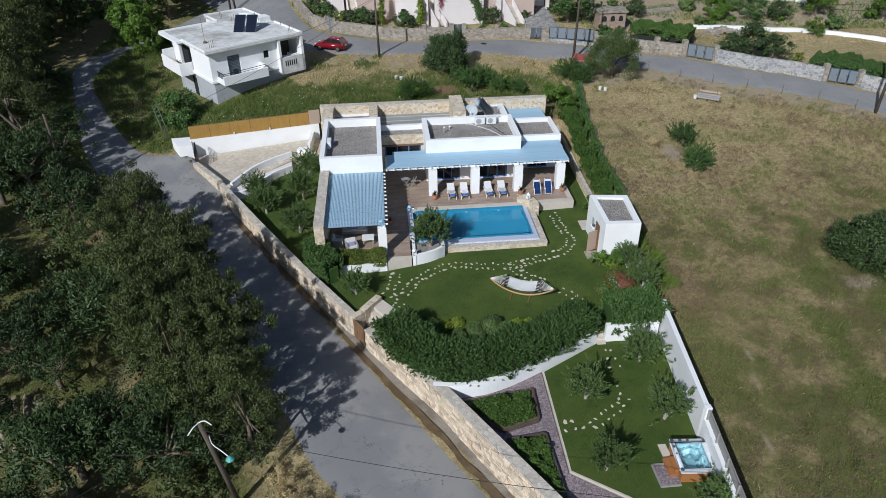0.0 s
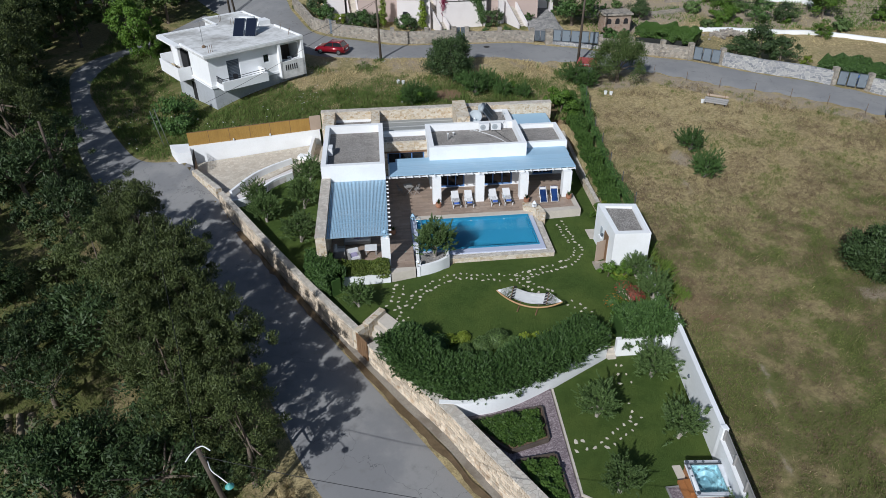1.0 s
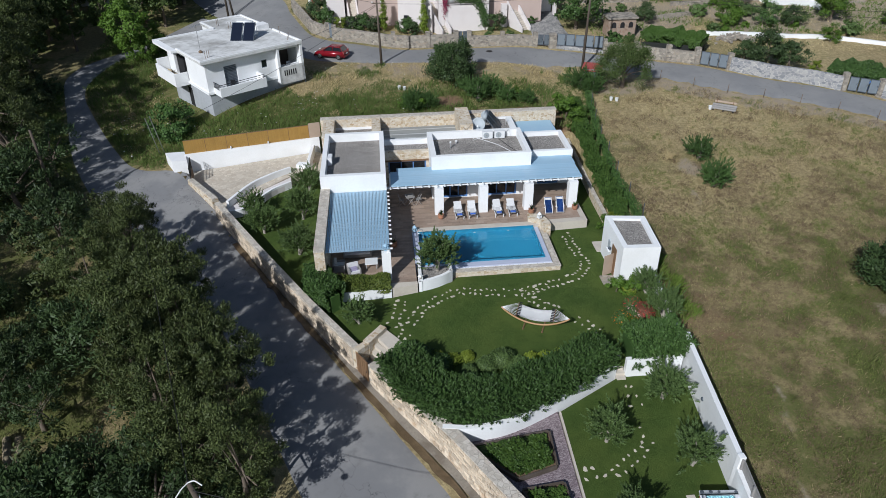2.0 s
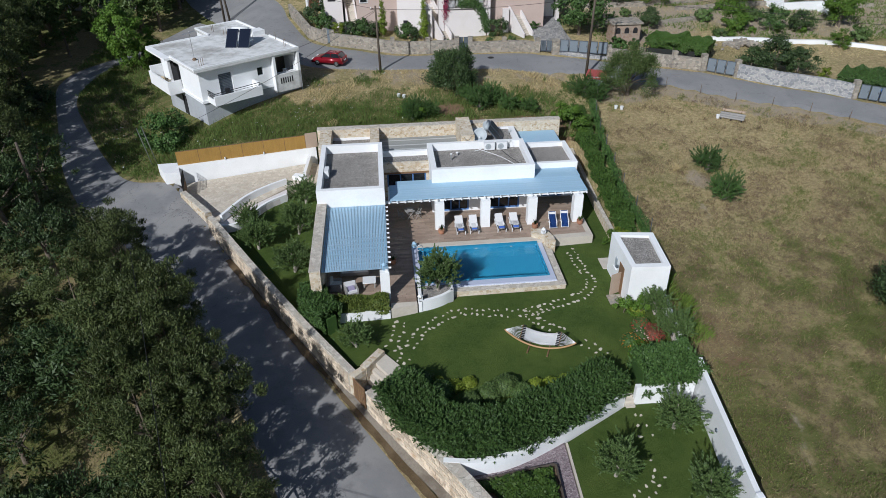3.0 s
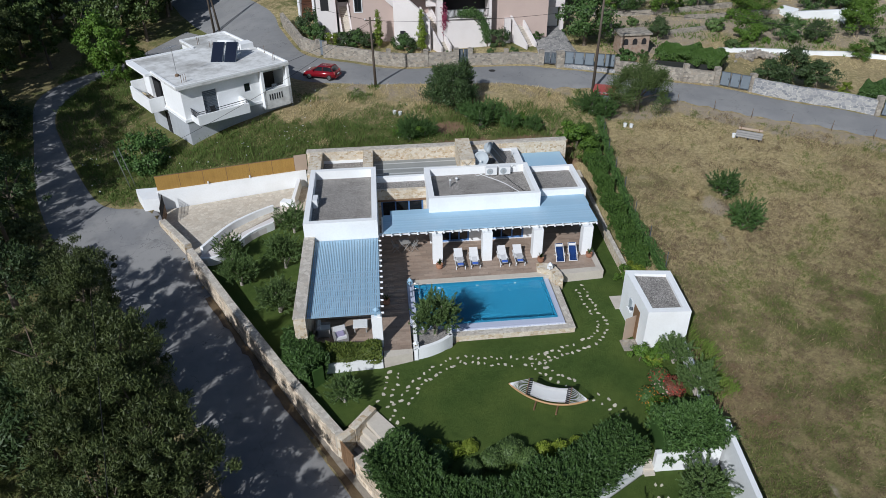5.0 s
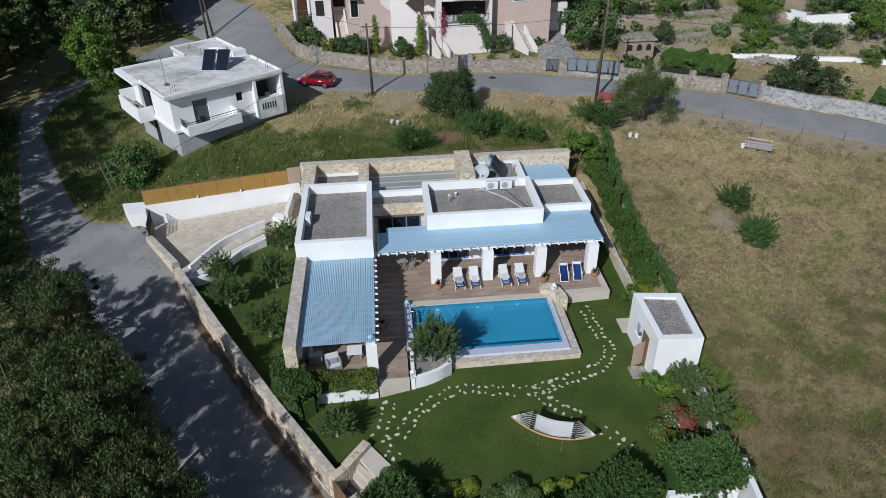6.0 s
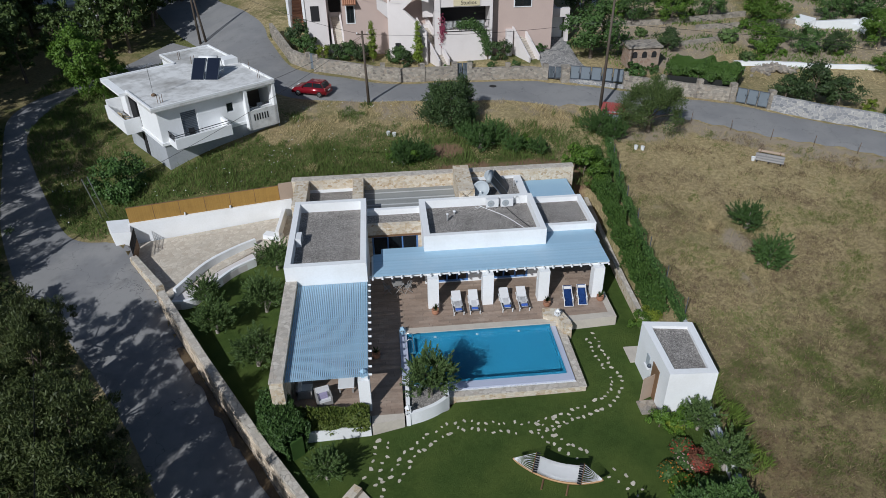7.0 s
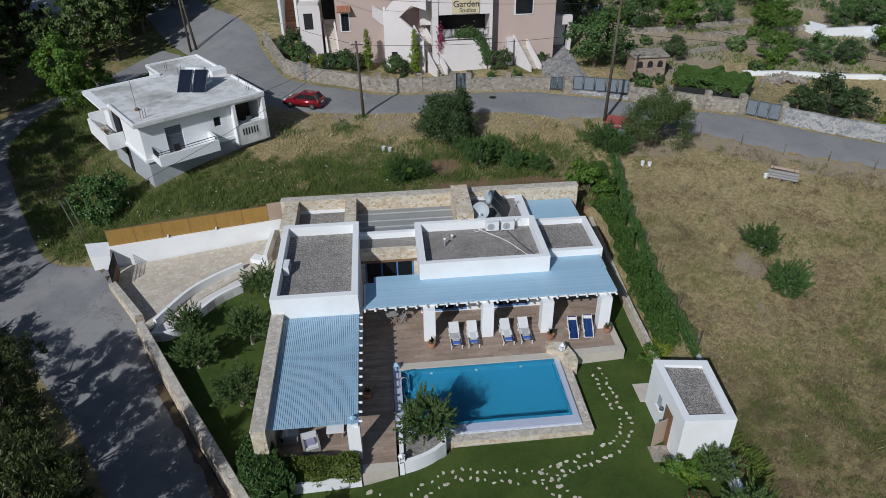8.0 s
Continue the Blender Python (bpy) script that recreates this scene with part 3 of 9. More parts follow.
ribbon("road_street", STREET_N, STREET_S, M_asphalt, "worn pale grey asphalt street", "road", 0.08)

# ---- lawns, drive, gravel ----
LAWN = -0.35
bm = B()
prism(bm, [(0.5, 35.1), (1.75, 36.3), (3.1, 34.5), (2.1, 32.6), (5.0, 28.2), (8.0, 28.2), (11.0, 29.5), (15.0, 31.7), (19.2, 31.7), (19.7, 38.8), (19.9, 43.0), (18.9, 45.3), (19.3, 60.0), (17.6, 60.0), (17.4, 46.5), (14.2, 46.4), (14.1, 41.2), (7.0, 41.1), (6.6, 40.6),
           (4.3, 39.7), (2.6, 39.3), (-1.9, 39.3), (-2.0, 48.5), (-2.1, 56.0), (-4.0, 57.5), (-8.0, 52.6), (-10.4, 51.0), (-6.5, 44.8), (-2.7, 38.8)], -1.6, LAWN)
setting("lawn_upper", bm, M_lawn, "close-mown deep green lawn around the villa", "lawn")
bm = B()
prism(bm, [(11.15, 29.0), (10.95, 22.1), (13.6, 20.1), (17.4, 17.8), (17.6, 18.5), (18.1, 24.5), (18.85, 31.3), (15.0, 31.2)], -1.75, -0.97)
setting("lawn_lower", bm, M_lawn, "close-mown lower lawn beside the hot tub", "lawn")
bm = B()
prism(bm, [(4.9, 28.1), (9.5, 20.1), (12.0, 15.6), (17.6, 12.5), (17.8, 17.6), (13.5, 20.0), (10.85, 22.0), (11.05, 29.2), (8.0, 28.2)], -1.75, -1.03)
setting("path_gravel", bm, M_purple_gravel, "mauve-grey gravel path in the lower garden", "path")
bm = B()
prism(bm, [(-13.9, 57.6), (-13.0, 55.5), (-10.5, 51.4), (-9.4, 52.2), (-7.4, 54.6), (-4.8, 57.2), (-2.1, 57.0), (-2.7, 60.4), (-3.4, 61.2), (-14.1, 58.9)], -1.5, lambda x, y: 0.02 + (x + 14) * 0.025)
setting("driveway_paving", bm, M_paving, "beige irregular stone paving of the driveway", "driveway")

# ---- the road wall, in two lengths either side of the garden door ----
def wall_with_cap(name, line, thick, z0, z1, label, cap=0.08, over=0.04):
    bm = B()
    run_wall(bm, line, thick, z0, z1)
    ob = setting(name, bm, M_lime, label, "stone wall")
    bm = B()
    f1 = z1 if callable(z1) else (lambda x, y: z1)
    run_wall(bm, offset_line(line, -over), thick + 2 * over, lambda x, y: f1(x, y), lambda x, y: f1(x, y) + cap)
    soften(bm, 0.02)
    under(tagged(new("wall_cap", shell("wall_cap", bm, M_lime_top)), "rough flat stone capping"), ob)
    return ob


def even_line(pts, step=1.0):
    P = np.array(pts)
    s = np.concatenate([[0], np.cumsum(np.hypot(*np.diff(P, axis=0).T))])
    u = np.linspace(0, s[-1], max(2, int(s[-1] / step)))
    return list(zip(np.interp(u, s, P[:, 0]).tolist(), np.interp(u, s, P[:, 1]).tolist()))


wall_with_cap("wall_road_low", even_line([(12.1, 15.2), (5.05, 27.3), (1.05, 32.9)])[::-1], 0.55, lambda x, y: land_at(x, y) - 0.4, lambda x, y: -0.2, "pale limestone boundary wall along the lane")
wall_with_cap("wall_road_mid", even_line([(0.15, 34.25), (-2.95, 38.8), (-6.75, 44.85), (-10.6, 51.2)])[::1], -0.5, lambda x, y: land_at(x, y) - 0.4, lambda x, y: -0.12 + (y - 34) * 0.058, "pale limestone boundary wall beside the olive trees")
wall_with_cap("wall_road_high", even_line([(-10.95, 52.1), (-13.6, 55.8)]), -0.5, lambda x, y: land_at(x, y) - 0.4, lambda x, y: 0.75, "pale limestone boundary wall by the driveway gate")

# white drive wall, gate pier, curved ramp walls
bm = B()
run_wall(bm, [(-14.3, 59.0), (-3.1, 61.4)], 0.3, -0.6, 1.6)
soften(bm)
setting("wall_drive", bm, M_white, "white rendered wall along the driveway", "wall")
bm = B()
prism(bm, [(-15.2, 58.0), (-14.0, 58.1), (-14.6, 59.95), (-16.2, 59.85)], -0.5, 1.5)
soften(bm, 0.05)
setting("gate_pier", bm, M_white, "white rendered gate pier at the drive entrance", "gate pier")
ARC_O = smooth_line([(-9.85, 51.9), (-8.5, 54.7), (-7.0, 56.35), (-5.5, 57.5)], 8)
ARC_I = smooth_line([(-10.0, 51.0), (-8.6, 51.2), (-7.5, 52.9), (-6.5, 54.4), (-5.2, 55.5)], 8)
bm = B()
run_wall(bm, ARC_O, -0.22, -0.4, 0.72)
soften(bm)
setting("wall_curved_outer", bm, M_white, "curved white rendered wall beside the drive", "wall")
bm = B()
run_wall(bm, ARC_I, 0.2, -0.5, 0.28)
soften(bm)
setting("wall_curved_inner", bm, M_white, "low curved white wall edging the ramp", "wall")
bm = B()
n = 24
A, C = even_line(ARC_O, 0.3)[:n], even_line(ARC_I, 0.3)[:n]
prism(bm, even_line([(x, y) for x, y in ARC_O], 0.6) + even_line(ARC_I, 0.6)[::-1], -0.6, 0.12)
setting("ramp", bm, M_pale_pink, "pale cement ramp between curved walls", "ramp")

# upper retaining wall under the hedge, lower garden's field wall
CURVE = smooth_line([(4.75, 27.75), (6.3, 27.55), (8.3, 27.85), (11.05, 29.1), (14.9, 31.3)], 8)
bm = B()
run_wall(bm, CURVE, 0.28, -1.5, -0.1)
soften(bm)
setting("wall_retaining", bm, M_white, "curved white retaining wall below the hedge", "wall")
bm = B()
run_wall(bm, [(15.4, 31.25), (16.8, 31.2), (18.6, 31.2)], 0.28, -1.5, 0.25)
soften(bm)
setting("wall_retaining_end", bm, M_white, "short white retaining wall beside the steps", "wall")
bm = B()
for i in range(5):
    box(bm, 14.9, 31.0 + i * 0.28, -1.4, 15.4, 31.0 + (i + 1) * 0.28 + 0.3, -0.85 + i * 0.14)
setting("steps_garden", bm, M_coping, "narrow beige stone garden steps", "steps")
FIELD = [(16.1, 10.0), (17.2, 18.4), (17.84, 23.25), (17.86, 23.4), (18.72, 30.96), (18.95, 32.2)]
bm = B()
run_wall(bm, FIELD[::-1], 0.25, -1.8, lambda x, y: 1.2 if y > 23.3 else 0.6)
soften(bm)
setting("wall_field", bm, M_white, "white rendered wall towards the dry field", "wall")
bm = B()
run_wall(bm, [(19.1, 32.2), (19.85, 38.8)], 0.25, -1.4, 0.45)
run_wall(bm, [(20.2, 42.9), (19.05, 45.4)], 0.25, -1.4, 0.1)
setting("wall_field_upper", bm, M_white, "low white wall behind the shed bushes", "wall")
wall_with_cap("wall_side", [(19.05, 45.4), (19.15, 50.0), (19.75, 61.2)], 0.3, -0.6, 0.35, "low stone wall along the side lawn", 0.06, 0.0)


# ---- the villa ----
villa = thing("villa", (6, 54, 0.3), "white flat-roofed villa with gravel roofs and pale blue canopies", "house")
FLOOR = 0.3


def weld(bm):
    bmesh.ops.remove_doubles(bm, verts=bm.verts, dist=0.001)


def ring(bm, x0, y0, x1, y1, z0, z1, t=0.32, tx=None):
    tx = tx or t
    box(bm, x0, y0, z0, x1, y0 + t, z1)
    box(bm, x0, y1 - t, z0, x1, y1, z1)
    box(bm, x0, y0 + t, z0, x0 + tx, y1 - t, z1)
    box(bm, x1 - tx, y0 + t, z0, x1, y1 - t, z1)


def roofed(x0, y0, x1, y1, top, gravel, t, label, z0=-0.3):
    bm = B()
    ring(bm, x0, y0, x1, y1, z0, top, t)
    weld(bm)
    w = part("wall", bm, M_white, villa, label)
    bm = B()
    box(bm, x0 + t, y0 + t, gravel - 0.25, x1 - t, y1 - t, gravel)
    part("roof_gravel", bm, M_gravel, villa, "grey loose gravel roof")
    return w


roofed(-2.08, 48.4, 2.66, 56.3, 4.05, 3.4, 0.36, "white rendered wing with a raised parapet")


def wall_with_openings(bm, x0, x1, y0, y1, z0, z1, gaps):
    """A wall along x with openings (from, to, sill, head)."""
    at = x0
    for a, b, sill, head in sorted(gaps):
        box(bm, at, y0, z0, a, y1, z1)
        if sill > z0:
            box(bm, a, y0, z0, b, y1, sill)
        box(bm, a, y0, head, b, y1, z1)
        at = b
    box(bm, at, y0, z0, x1, y1, z1)


def glazed(x0, x1, y, sill, head, leaves, material=None, name="window"):
    """A framed window or glazed door in a wall that faces the pool."""
    material = material or M_blue_dark
    bm = B()
    f = 0.07
    box(bm, x0, y, sill, x0 + f, y + 0.1, head), box(bm, x1 - f, y, sill, x1, y + 0.1, head)
    box(bm, x0 + f, y, head - f, x1 - f, y + 0.1, head), box(bm, x0 + f, y, sill, x1 - f, y + 0.1, sill + f)
    w = part(name, bm, material, villa, "blue-framed glazed opening")
    step = (x1 - x0 - 2 * f) / leaves
    for i in range(leaves):
        a = x0 + f + i * step
        bm = B()
        ring_y(bm, a, a + step, y + 0.02, sill + f, head - f, 0.05, 0.06)
        part("frame", bm, material, w)
        bm = B()
        box(bm, a + 0.05, y + 0.045, sill + f + 0.05, a + step - 0.05, y + 0.055, head - f - 0.05)
        part("pane", bm, M_pane, w)
    return w


def ring_y(bm, x0, x1, y, z0, z1, t, d):
    box(bm, x0, y, z0, x0 + t, y + d, z1), box(bm, x1 - t, y, z0, x1, y + d, z1)
    box(bm, x0 + t, y, z0, x1 - t, y + d, z0 + t), box(bm, x0 + t, y, z1 - t, x1 - t, y + d, z1)


# main block
bm = B()
t = 0.32
wall_with_openings(bm, 6.2, 13.95, 51.15, 51.45, 0, 3.9, [(6.9, 9.0, FLOOR + 0.01, 2.5), (10.5, 12.9, FLOOR + 0.01, 2.5)])
box(bm, 6.2, 55.7, 0, 13.95, 56.0, 3.9), box(bm, 6.2, 51.45, 0, 6.6, 55.7, 3.9), box(bm, 13.6, 51.45, 0, 13.95, 55.7, 3.9)
weld(bm)
part("wall", bm, M_white, villa, "white rendered main block with a parapet")
bm = B()
box(bm, 6.6, 51.45, 3.05, 13.6, 55.7, 3.3)
part("roof_gravel", bm, M_gravel, villa, "grey loose gravel roof")
glazed(6.9, 9.0, 51.25, FLOOR, 2.5, 3, name="glazed_door")
glazed(10.5, 12.9, 51.25, FLOOR, 2.5, 3, name="glazed_door")
# black sheet behind the glass paints the room's darkness
bm = B()
box(bm, 6.6, 52.4, 0.3, 13.6, 52.45, 3.0)
part("room_back", bm, M_dark, villa, "near-black sheet in place of the unlit interior")
# east block
bm = B()
wall_with_openings(bm, 13.95, 17.62, 52.6, 52.9, 0, 3.25, [(14.9, 16.6, FLOOR + 0.01, 2.4)])
box(bm, 13.95, 56.3, 0, 17.62, 56.6, 3.25), box(bm, 17.3, 52.9, 0, 17.62, 56.3, 3.25), box(bm, 13.95, 52.9, 0, 14.25, 56.3, 3.25)
weld(bm)
part("wall", bm, M_white, villa, "lower white rendered end block")
bm = B()
box(bm, 14.25, 52.9, 2.7, 17.3, 56.3, 2.9)
part("roof_gravel", bm, M_gravel, villa, "grey loose gravel roof")
glazed(14.9, 16.6, 52.7, FLOOR, 2.4, 2)
# link between the wings: stone wall with a window, gravel strip, white parapet behind
bm = B()
wall_with_openings(bm, 2.66, 6.2, 54.1, 54.5, 0, 3.1, [(2.9, 5.98, FLOOR, 2.25)])
weld(bm)
part("wall", bm, M_lime, villa, "limestone link wall between the wings")
glazed(2.9, 5.98, 54.2, FLOOR, 2.25, 3, name="glazed_door")
bm = B()
box(bm, 2.68, 54.06, 2.25, 6.18, 54.1, 2.4)
part("lintel", bm, M_wood, villa, "dark timber lintel")
bm = B()
box(bm, 2.66, 54.5, 2.7, 6.2, 55.7, 3.0)
part("roof_gravel", bm, M_gravel, villa, "narrow gravel roof strip")
bm = B()
box(bm, 2.66, 55.7, 0, 6.2, 56.0, 3.4)
part("wall", bm, M_white, villa, "low white parapet")
# rear: stone back wall, store roofs, slatted yard roof, chimney
bm = B()
box(bm, -2.7, 60.0, -0.3, 18.0, 60.6, 3.72)
part("back_wall", bm, M_lime, villa, "long limestone rear wall")
bm = B()
box(bm, -2.72, 59.98, 3.72, 18.02, 60.62, 3.78)
part("wall_cap", bm, M_lime_top, villa, "flat stone capping")
bm = B()
box(bm, -2.4, 56.3, -0.3, -1.45, 60.0, 3.76)
part("side_wall", bm, M_lime, villa, "limestone cross wall behind the wing")
bm = B()
box(bm, 1.7, 56.3, -0.3, 2.45, 60.0, 3.76)
part("side_wall", bm, M_lime, villa, "limestone cross wall behind the wing")
bm = B()
box(bm, -1.45, 56.3, 2.5, 1.7, 60.0, 2.8)
part("roof_gravel", bm, M_gravel, villa, "small sunken gravel roof")
bm = B()
box(bm, -1.45, 59.85, 2.8, 1.7, 60.0, 2.98)
part("upstand", bm, M_white, villa, "thin white upstand")
bm = B()
box(bm, 8.95, 55.99, -0.3, 10.05, 59.95, 4.36)
soften(bm, 0.03)
part("chimney_wall", bm, M_lime, villa, "thick limestone chimney wall")
bm = B()
box(bm, 2.46, 59.9, 0, 8.94, 59.99, 2.9)
part("upstand", bm, M_lime, villa)
for i in range(24):
    bm = B()
    y = 56.02 + i * 0.163
    box(bm, 2.46, y, 2.72, 8.94, y + 0.15, 2.78)
    part("roof_slat", bm, M_pale_slat if i in (4, 9, 14, 20) else M_yard, villa)
# black sheet added below the slats as the shade in their gaps
bm = B()
box(bm, 2.47, 56.0, 2.6, 8.93, 59.9, 2.70)
part("slat_backing", bm, M_dark, villa)
bm = B()
box(bm, 10.05, 56.0, 3.0, 13.6, 59.6, 3.25)
part("roof_gravel", bm, M_gravel, villa, "gravel roof below the solar heater")
bm = B()
box(bm, 13.4, 56.02, 0, 13.92, 59.6, 3.4), box(bm, 10.05, 59.6, 0, 13.4, 59.8, 3.4), box(bm, 13.4, 59.6, 0, 13.92, 59.8, 3.4)
weld(bm)
part("wall", bm, M_white, villa, "white parapet of the rear roof")
bm = B()
box(bm, 13.93, 56.62, 2.66, 17.5, 59.95, 2.8)
part("rear_canopy", bm, M_blue, villa, "flat pale blue rear canopy")


def canopy(x0, x1, y0, y1, z, label):
    """Pale blue boards on white rafters whose ends show."""
    bm = B()
    n = int((y1 - y0) / 0.14)
    for i in range(n):
        a = y0 + i * (y1 - y0) / n
        zz = z + (i % 2) * 0.002
        box(bm, x0, a, zz, x1, a + (y1 - y0) / n - 0.004, zz + 0.05)
    part("canopy", bm, M_blue, villa, label)


def rafter_row(x0, x1, n, y0, y1, z):
    for i in range(n):
        x = x0 + (x1 - x0) * i / (n - 1)
        bm = B()
        tube(bm, (x, y0, z), (x, y1, z), 0.065, 0.065, 8)
        part("rafter", bm, M_white, villa)


canopy(3.0, 17.38, 48.78, 51.15, 2.74, "pale blue boarded terrace canopy")
bm = B()
box(bm, 3.5, 51.15, 2.73, 6.2, 51.75, 2.79), box(bm, 13.95, 51.15, 2.73, 17.45, 52.6, 2.79)
part("canopy", bm, M_blue, villa, "pale blue boarded canopy infill")
rafter_row(2.95, 17.3, 26, 48.62, 51.1, 2.66)
bm = B()
box(bm, 2.7, 48.95, 2.48, 17.3, 49.15, 2.6)
part("beam", bm, M_white, villa, "white terrace beam")
for x in (6.2, 9.55, 13.0, 16.4):
    bm = B()
    box(bm, x, 48.5, FLOOR - 0.05, x + 0.66, 49.16, 2.5)
    soften(bm, 0.03)
    part("column", bm, M_white, villa, "square white rendered column")

# pergola wing: stone side wall, blue slats, white rafters and post
bm = B()
box(bm, -2.1, 40.0, -0.4, -1.45, 48.4, 3.0)
part("side_wall", bm, M_lime, villa, "limestone side wall of the pergola")
bm = B()
box(bm, -2.12, 39.98, 3.0, -1.43, 48.4, 3.07)
part("wall_cap", bm, M_lime_top, villa, "flat stone capping")
for i in range(40):
    x = -1.42 + i * 0.1015
    bm = B()
    box(bm, x, 40.35, 2.7, x + 0.079, 48.38, 2.722)
    part("pergola_slat", bm, M_blue, villa, "narrow pale blue slat" if i == 0 else "")
for i in range(14):
    y = 40.55 + i * 0.585
    bm = B()
    tube(bm, (-1.45, y, 2.63), (2.82, y, 2.63), 0.06, 0.06, 8)
    part("rafter", bm, M_white, villa)
bm = B()
box(bm, 2.45, 40.4, 2.42, 2.62, 48.4, 2.56)
part("beam", bm, M_white, villa, "white pergola beam")
bm = B()
box(bm, 2.1, 40.35, FLOOR - 0.05, 2.68, 40.9, 2.42)
soften(bm, 0.03)
part("column", bm, M_white, villa, "square white pergola post")

# ---- terrace, pool ----
def boards(areas, width=0.2, length=1.2):
    """The planks of the terrace as rows of x0, y0, x1, y1, from the pool's end backwards."""
    rng = random.Random(5)
    out = []
    for x0, y0, x1, y1 in areas:
        n = max(1, round((y1 - y0) / width))
        for i in range(n):
            a, b = y0 + (y1 - y0) * i / n, y0 + (y1 - y0) * (i + 1) / n
            x = x0 - rng.random() * length
            while x < x1:
                u, v = max(x, x0), min(x + length, x1)
                if v - u > 0.03:
                    out.append((u + 0.004, a + 0.004, v - 0.004, b - 0.004))
                x += length
    return out


bm = B()
prism(bm, [(-1.45, 40.0), (4.28, 40.0), (4.28, 46.75), (17.0, 46.75), (17.3, 49.0), (17.3, 52.6), (13.95, 52.6), (13.95, 51.15), (6.2, 51.15), (6.2, 54.1), (2.66, 54.1), (2.66, 48.4), (-1.45, 48.4)], -0.5, FLOOR - 0.006)
terrace = setting("terrace", bm, M_deck_gap, "raised terrace of brown wood-look planks", "terrace")
PLANKS = boards([(-1.45, 40.0, 4.28, 46.75), (-1.45, 46.75, 17.0, 48.4), (2.66, 48.4, 17.3, 51.15), (2.66, 51.15, 6.2, 54.1), (13.95, 51.15, 17.3, 52.6)])
bm = B()
for q in PLANKS:
    if not (q[0] > 2.0 and q[1] < 48.9):
        box(bm, q[0], q[1], FLOOR - 0.02, q[2], q[3], FLOOR)
tagged(part("plank_rest", bm, M_deck, terrace, "brown wood-look planks"), "brown wood-look planks", kind="stuff")
bm = B()
box(bm, 4.28, 46.3, -0.4, 14.2, 46.75, FLOOR + 0.01)
prism(bm, [(14.2, 46.3), (17.4, 46.5), (17.4, 49.0), (17.0, 48.9), (17.0, 46.95), (14.2, 46.85)], -0.45, FLOOR + 0.012)
prism(bm, [(2.65, 39.4), (4.3, 39.7), (4.3, 40.02), (2.65, 40.02)], -0.45, FLOOR + 0.008)
soften(bm, 0.02)
setting("coping", bm, M_coping, "pale stone edging of terrace and pool", "coping")

PX0, PX1, PY0, PY1, PW = 4.85, 13.15, 42.35, 46.3, 0.14
bm = B()
b = 0.05
# basin: floor and inner faces
box(bm, PX0, PY0, -1.35, PX1, PY1, -0.32)
for q in ((PX0 - 0.12, PY0 - 0.12, PX0, PY1), (PX1, PY0 - 0.12, PX1 + 0.12, PY1), (PX0, PY0 - 0.12, PX1, PY0)):
    box(bm, q[0], q[1], -1.35, q[2], q[3], PW - 0.01)
box(bm, PX0 - 0.12, PY1 - 0.05, -1.35, PX1 + 0.12, PY1 - 0.001, PW + 0.1)
pool = thing("swimming_pool", (9, 44, -1.4), "rectangular infinity pool with clear blue water", "pool")
part("basin", bm, M_pool_tile, pool, "blue tiled basin")
bm = B()
g = [[bm.verts.new((PX0 - 0.12 + (PX1 - PX0 + 0.24) * i / 90, PY0 - 0.12 + (PY1 - PY0 + 0.07) * j / 44, PW + 0.004 * noise.noise(Vector((i * 0.35, j * 0.4, 0))))) for j in range(45)] for i in range(91)]
for i in range(90):
    for j in range(44):
        bm.faces.new((g[i][j], g[i + 1][j], g[i + 1][j + 1], g[i][j + 1]))
w = part("water", bm, M_water, pool, "clear still water", smooth=True)
w.visible_shadow = False
for i in range(3):
    bm = B()
    box(bm, PX0, 44.9, -1.3, PX0 + 0.32 * (i + 1), 46.24, -0.1 - 0.28 * i)
    part("pool_step", bm, M_pool_tile, pool, "tiled underwater step")
# overflow ledge and outer stone walls
bm = B()
box(bm, 4.3, 41.72, -0.5, 13.62, 42.228, 0.07), box(bm, 13.272, 42.228, -0.5, 13.62, 46.3, 0.07)
box(bm, 4.3, 42.228, -0.5, 4.728, 46.3, FLOOR - 0.02)
weld(bm)
part("overflow_ledge", bm, M_pool_edge, pool, "pale lavender mosaic overflow ledge")
bm = B()
box(bm, 6.6, 41.2, -0.6, 14.1, 41.54, -0.02), box(bm, 13.7, 41.54, -0.6, 14.1, 46.3, -0.02), box(bm, 6.6, 41.54, -0.6, 13.7, 41.72, -0.06), box(bm, 13.62, 41.72, -0.6, 13.7, 46.3, -0.08)
part("pool_wall", bm, M_lime, pool, "limestone outer pool wall")
bm = B()
box(bm, 6.6, 41.17, -0.02, 14.13, 41.55, 0.04)
part("wall_cap", bm, M_lime_top, pool, "pale stone capping")
bm = B()
box(bm, 13.69, 41.55, -0.02, 14.13, 46.3, 0.04)
part("wall_cap", bm, M_lime_top, pool, "pale stone capping")
bm = B()
prism(bm, [(12.95, 46.75), (13.0, 47.3), (14.05, 47.15), (14.4, 46.0), (14.4, 45.5), (13.95, 45.5), (13.75, 46.25)], -0.4, 0.68)
soften(bm, 0.03)
setting("pool_pier", bm, M_lime, "low limestone pier at the pool corner", "pier")

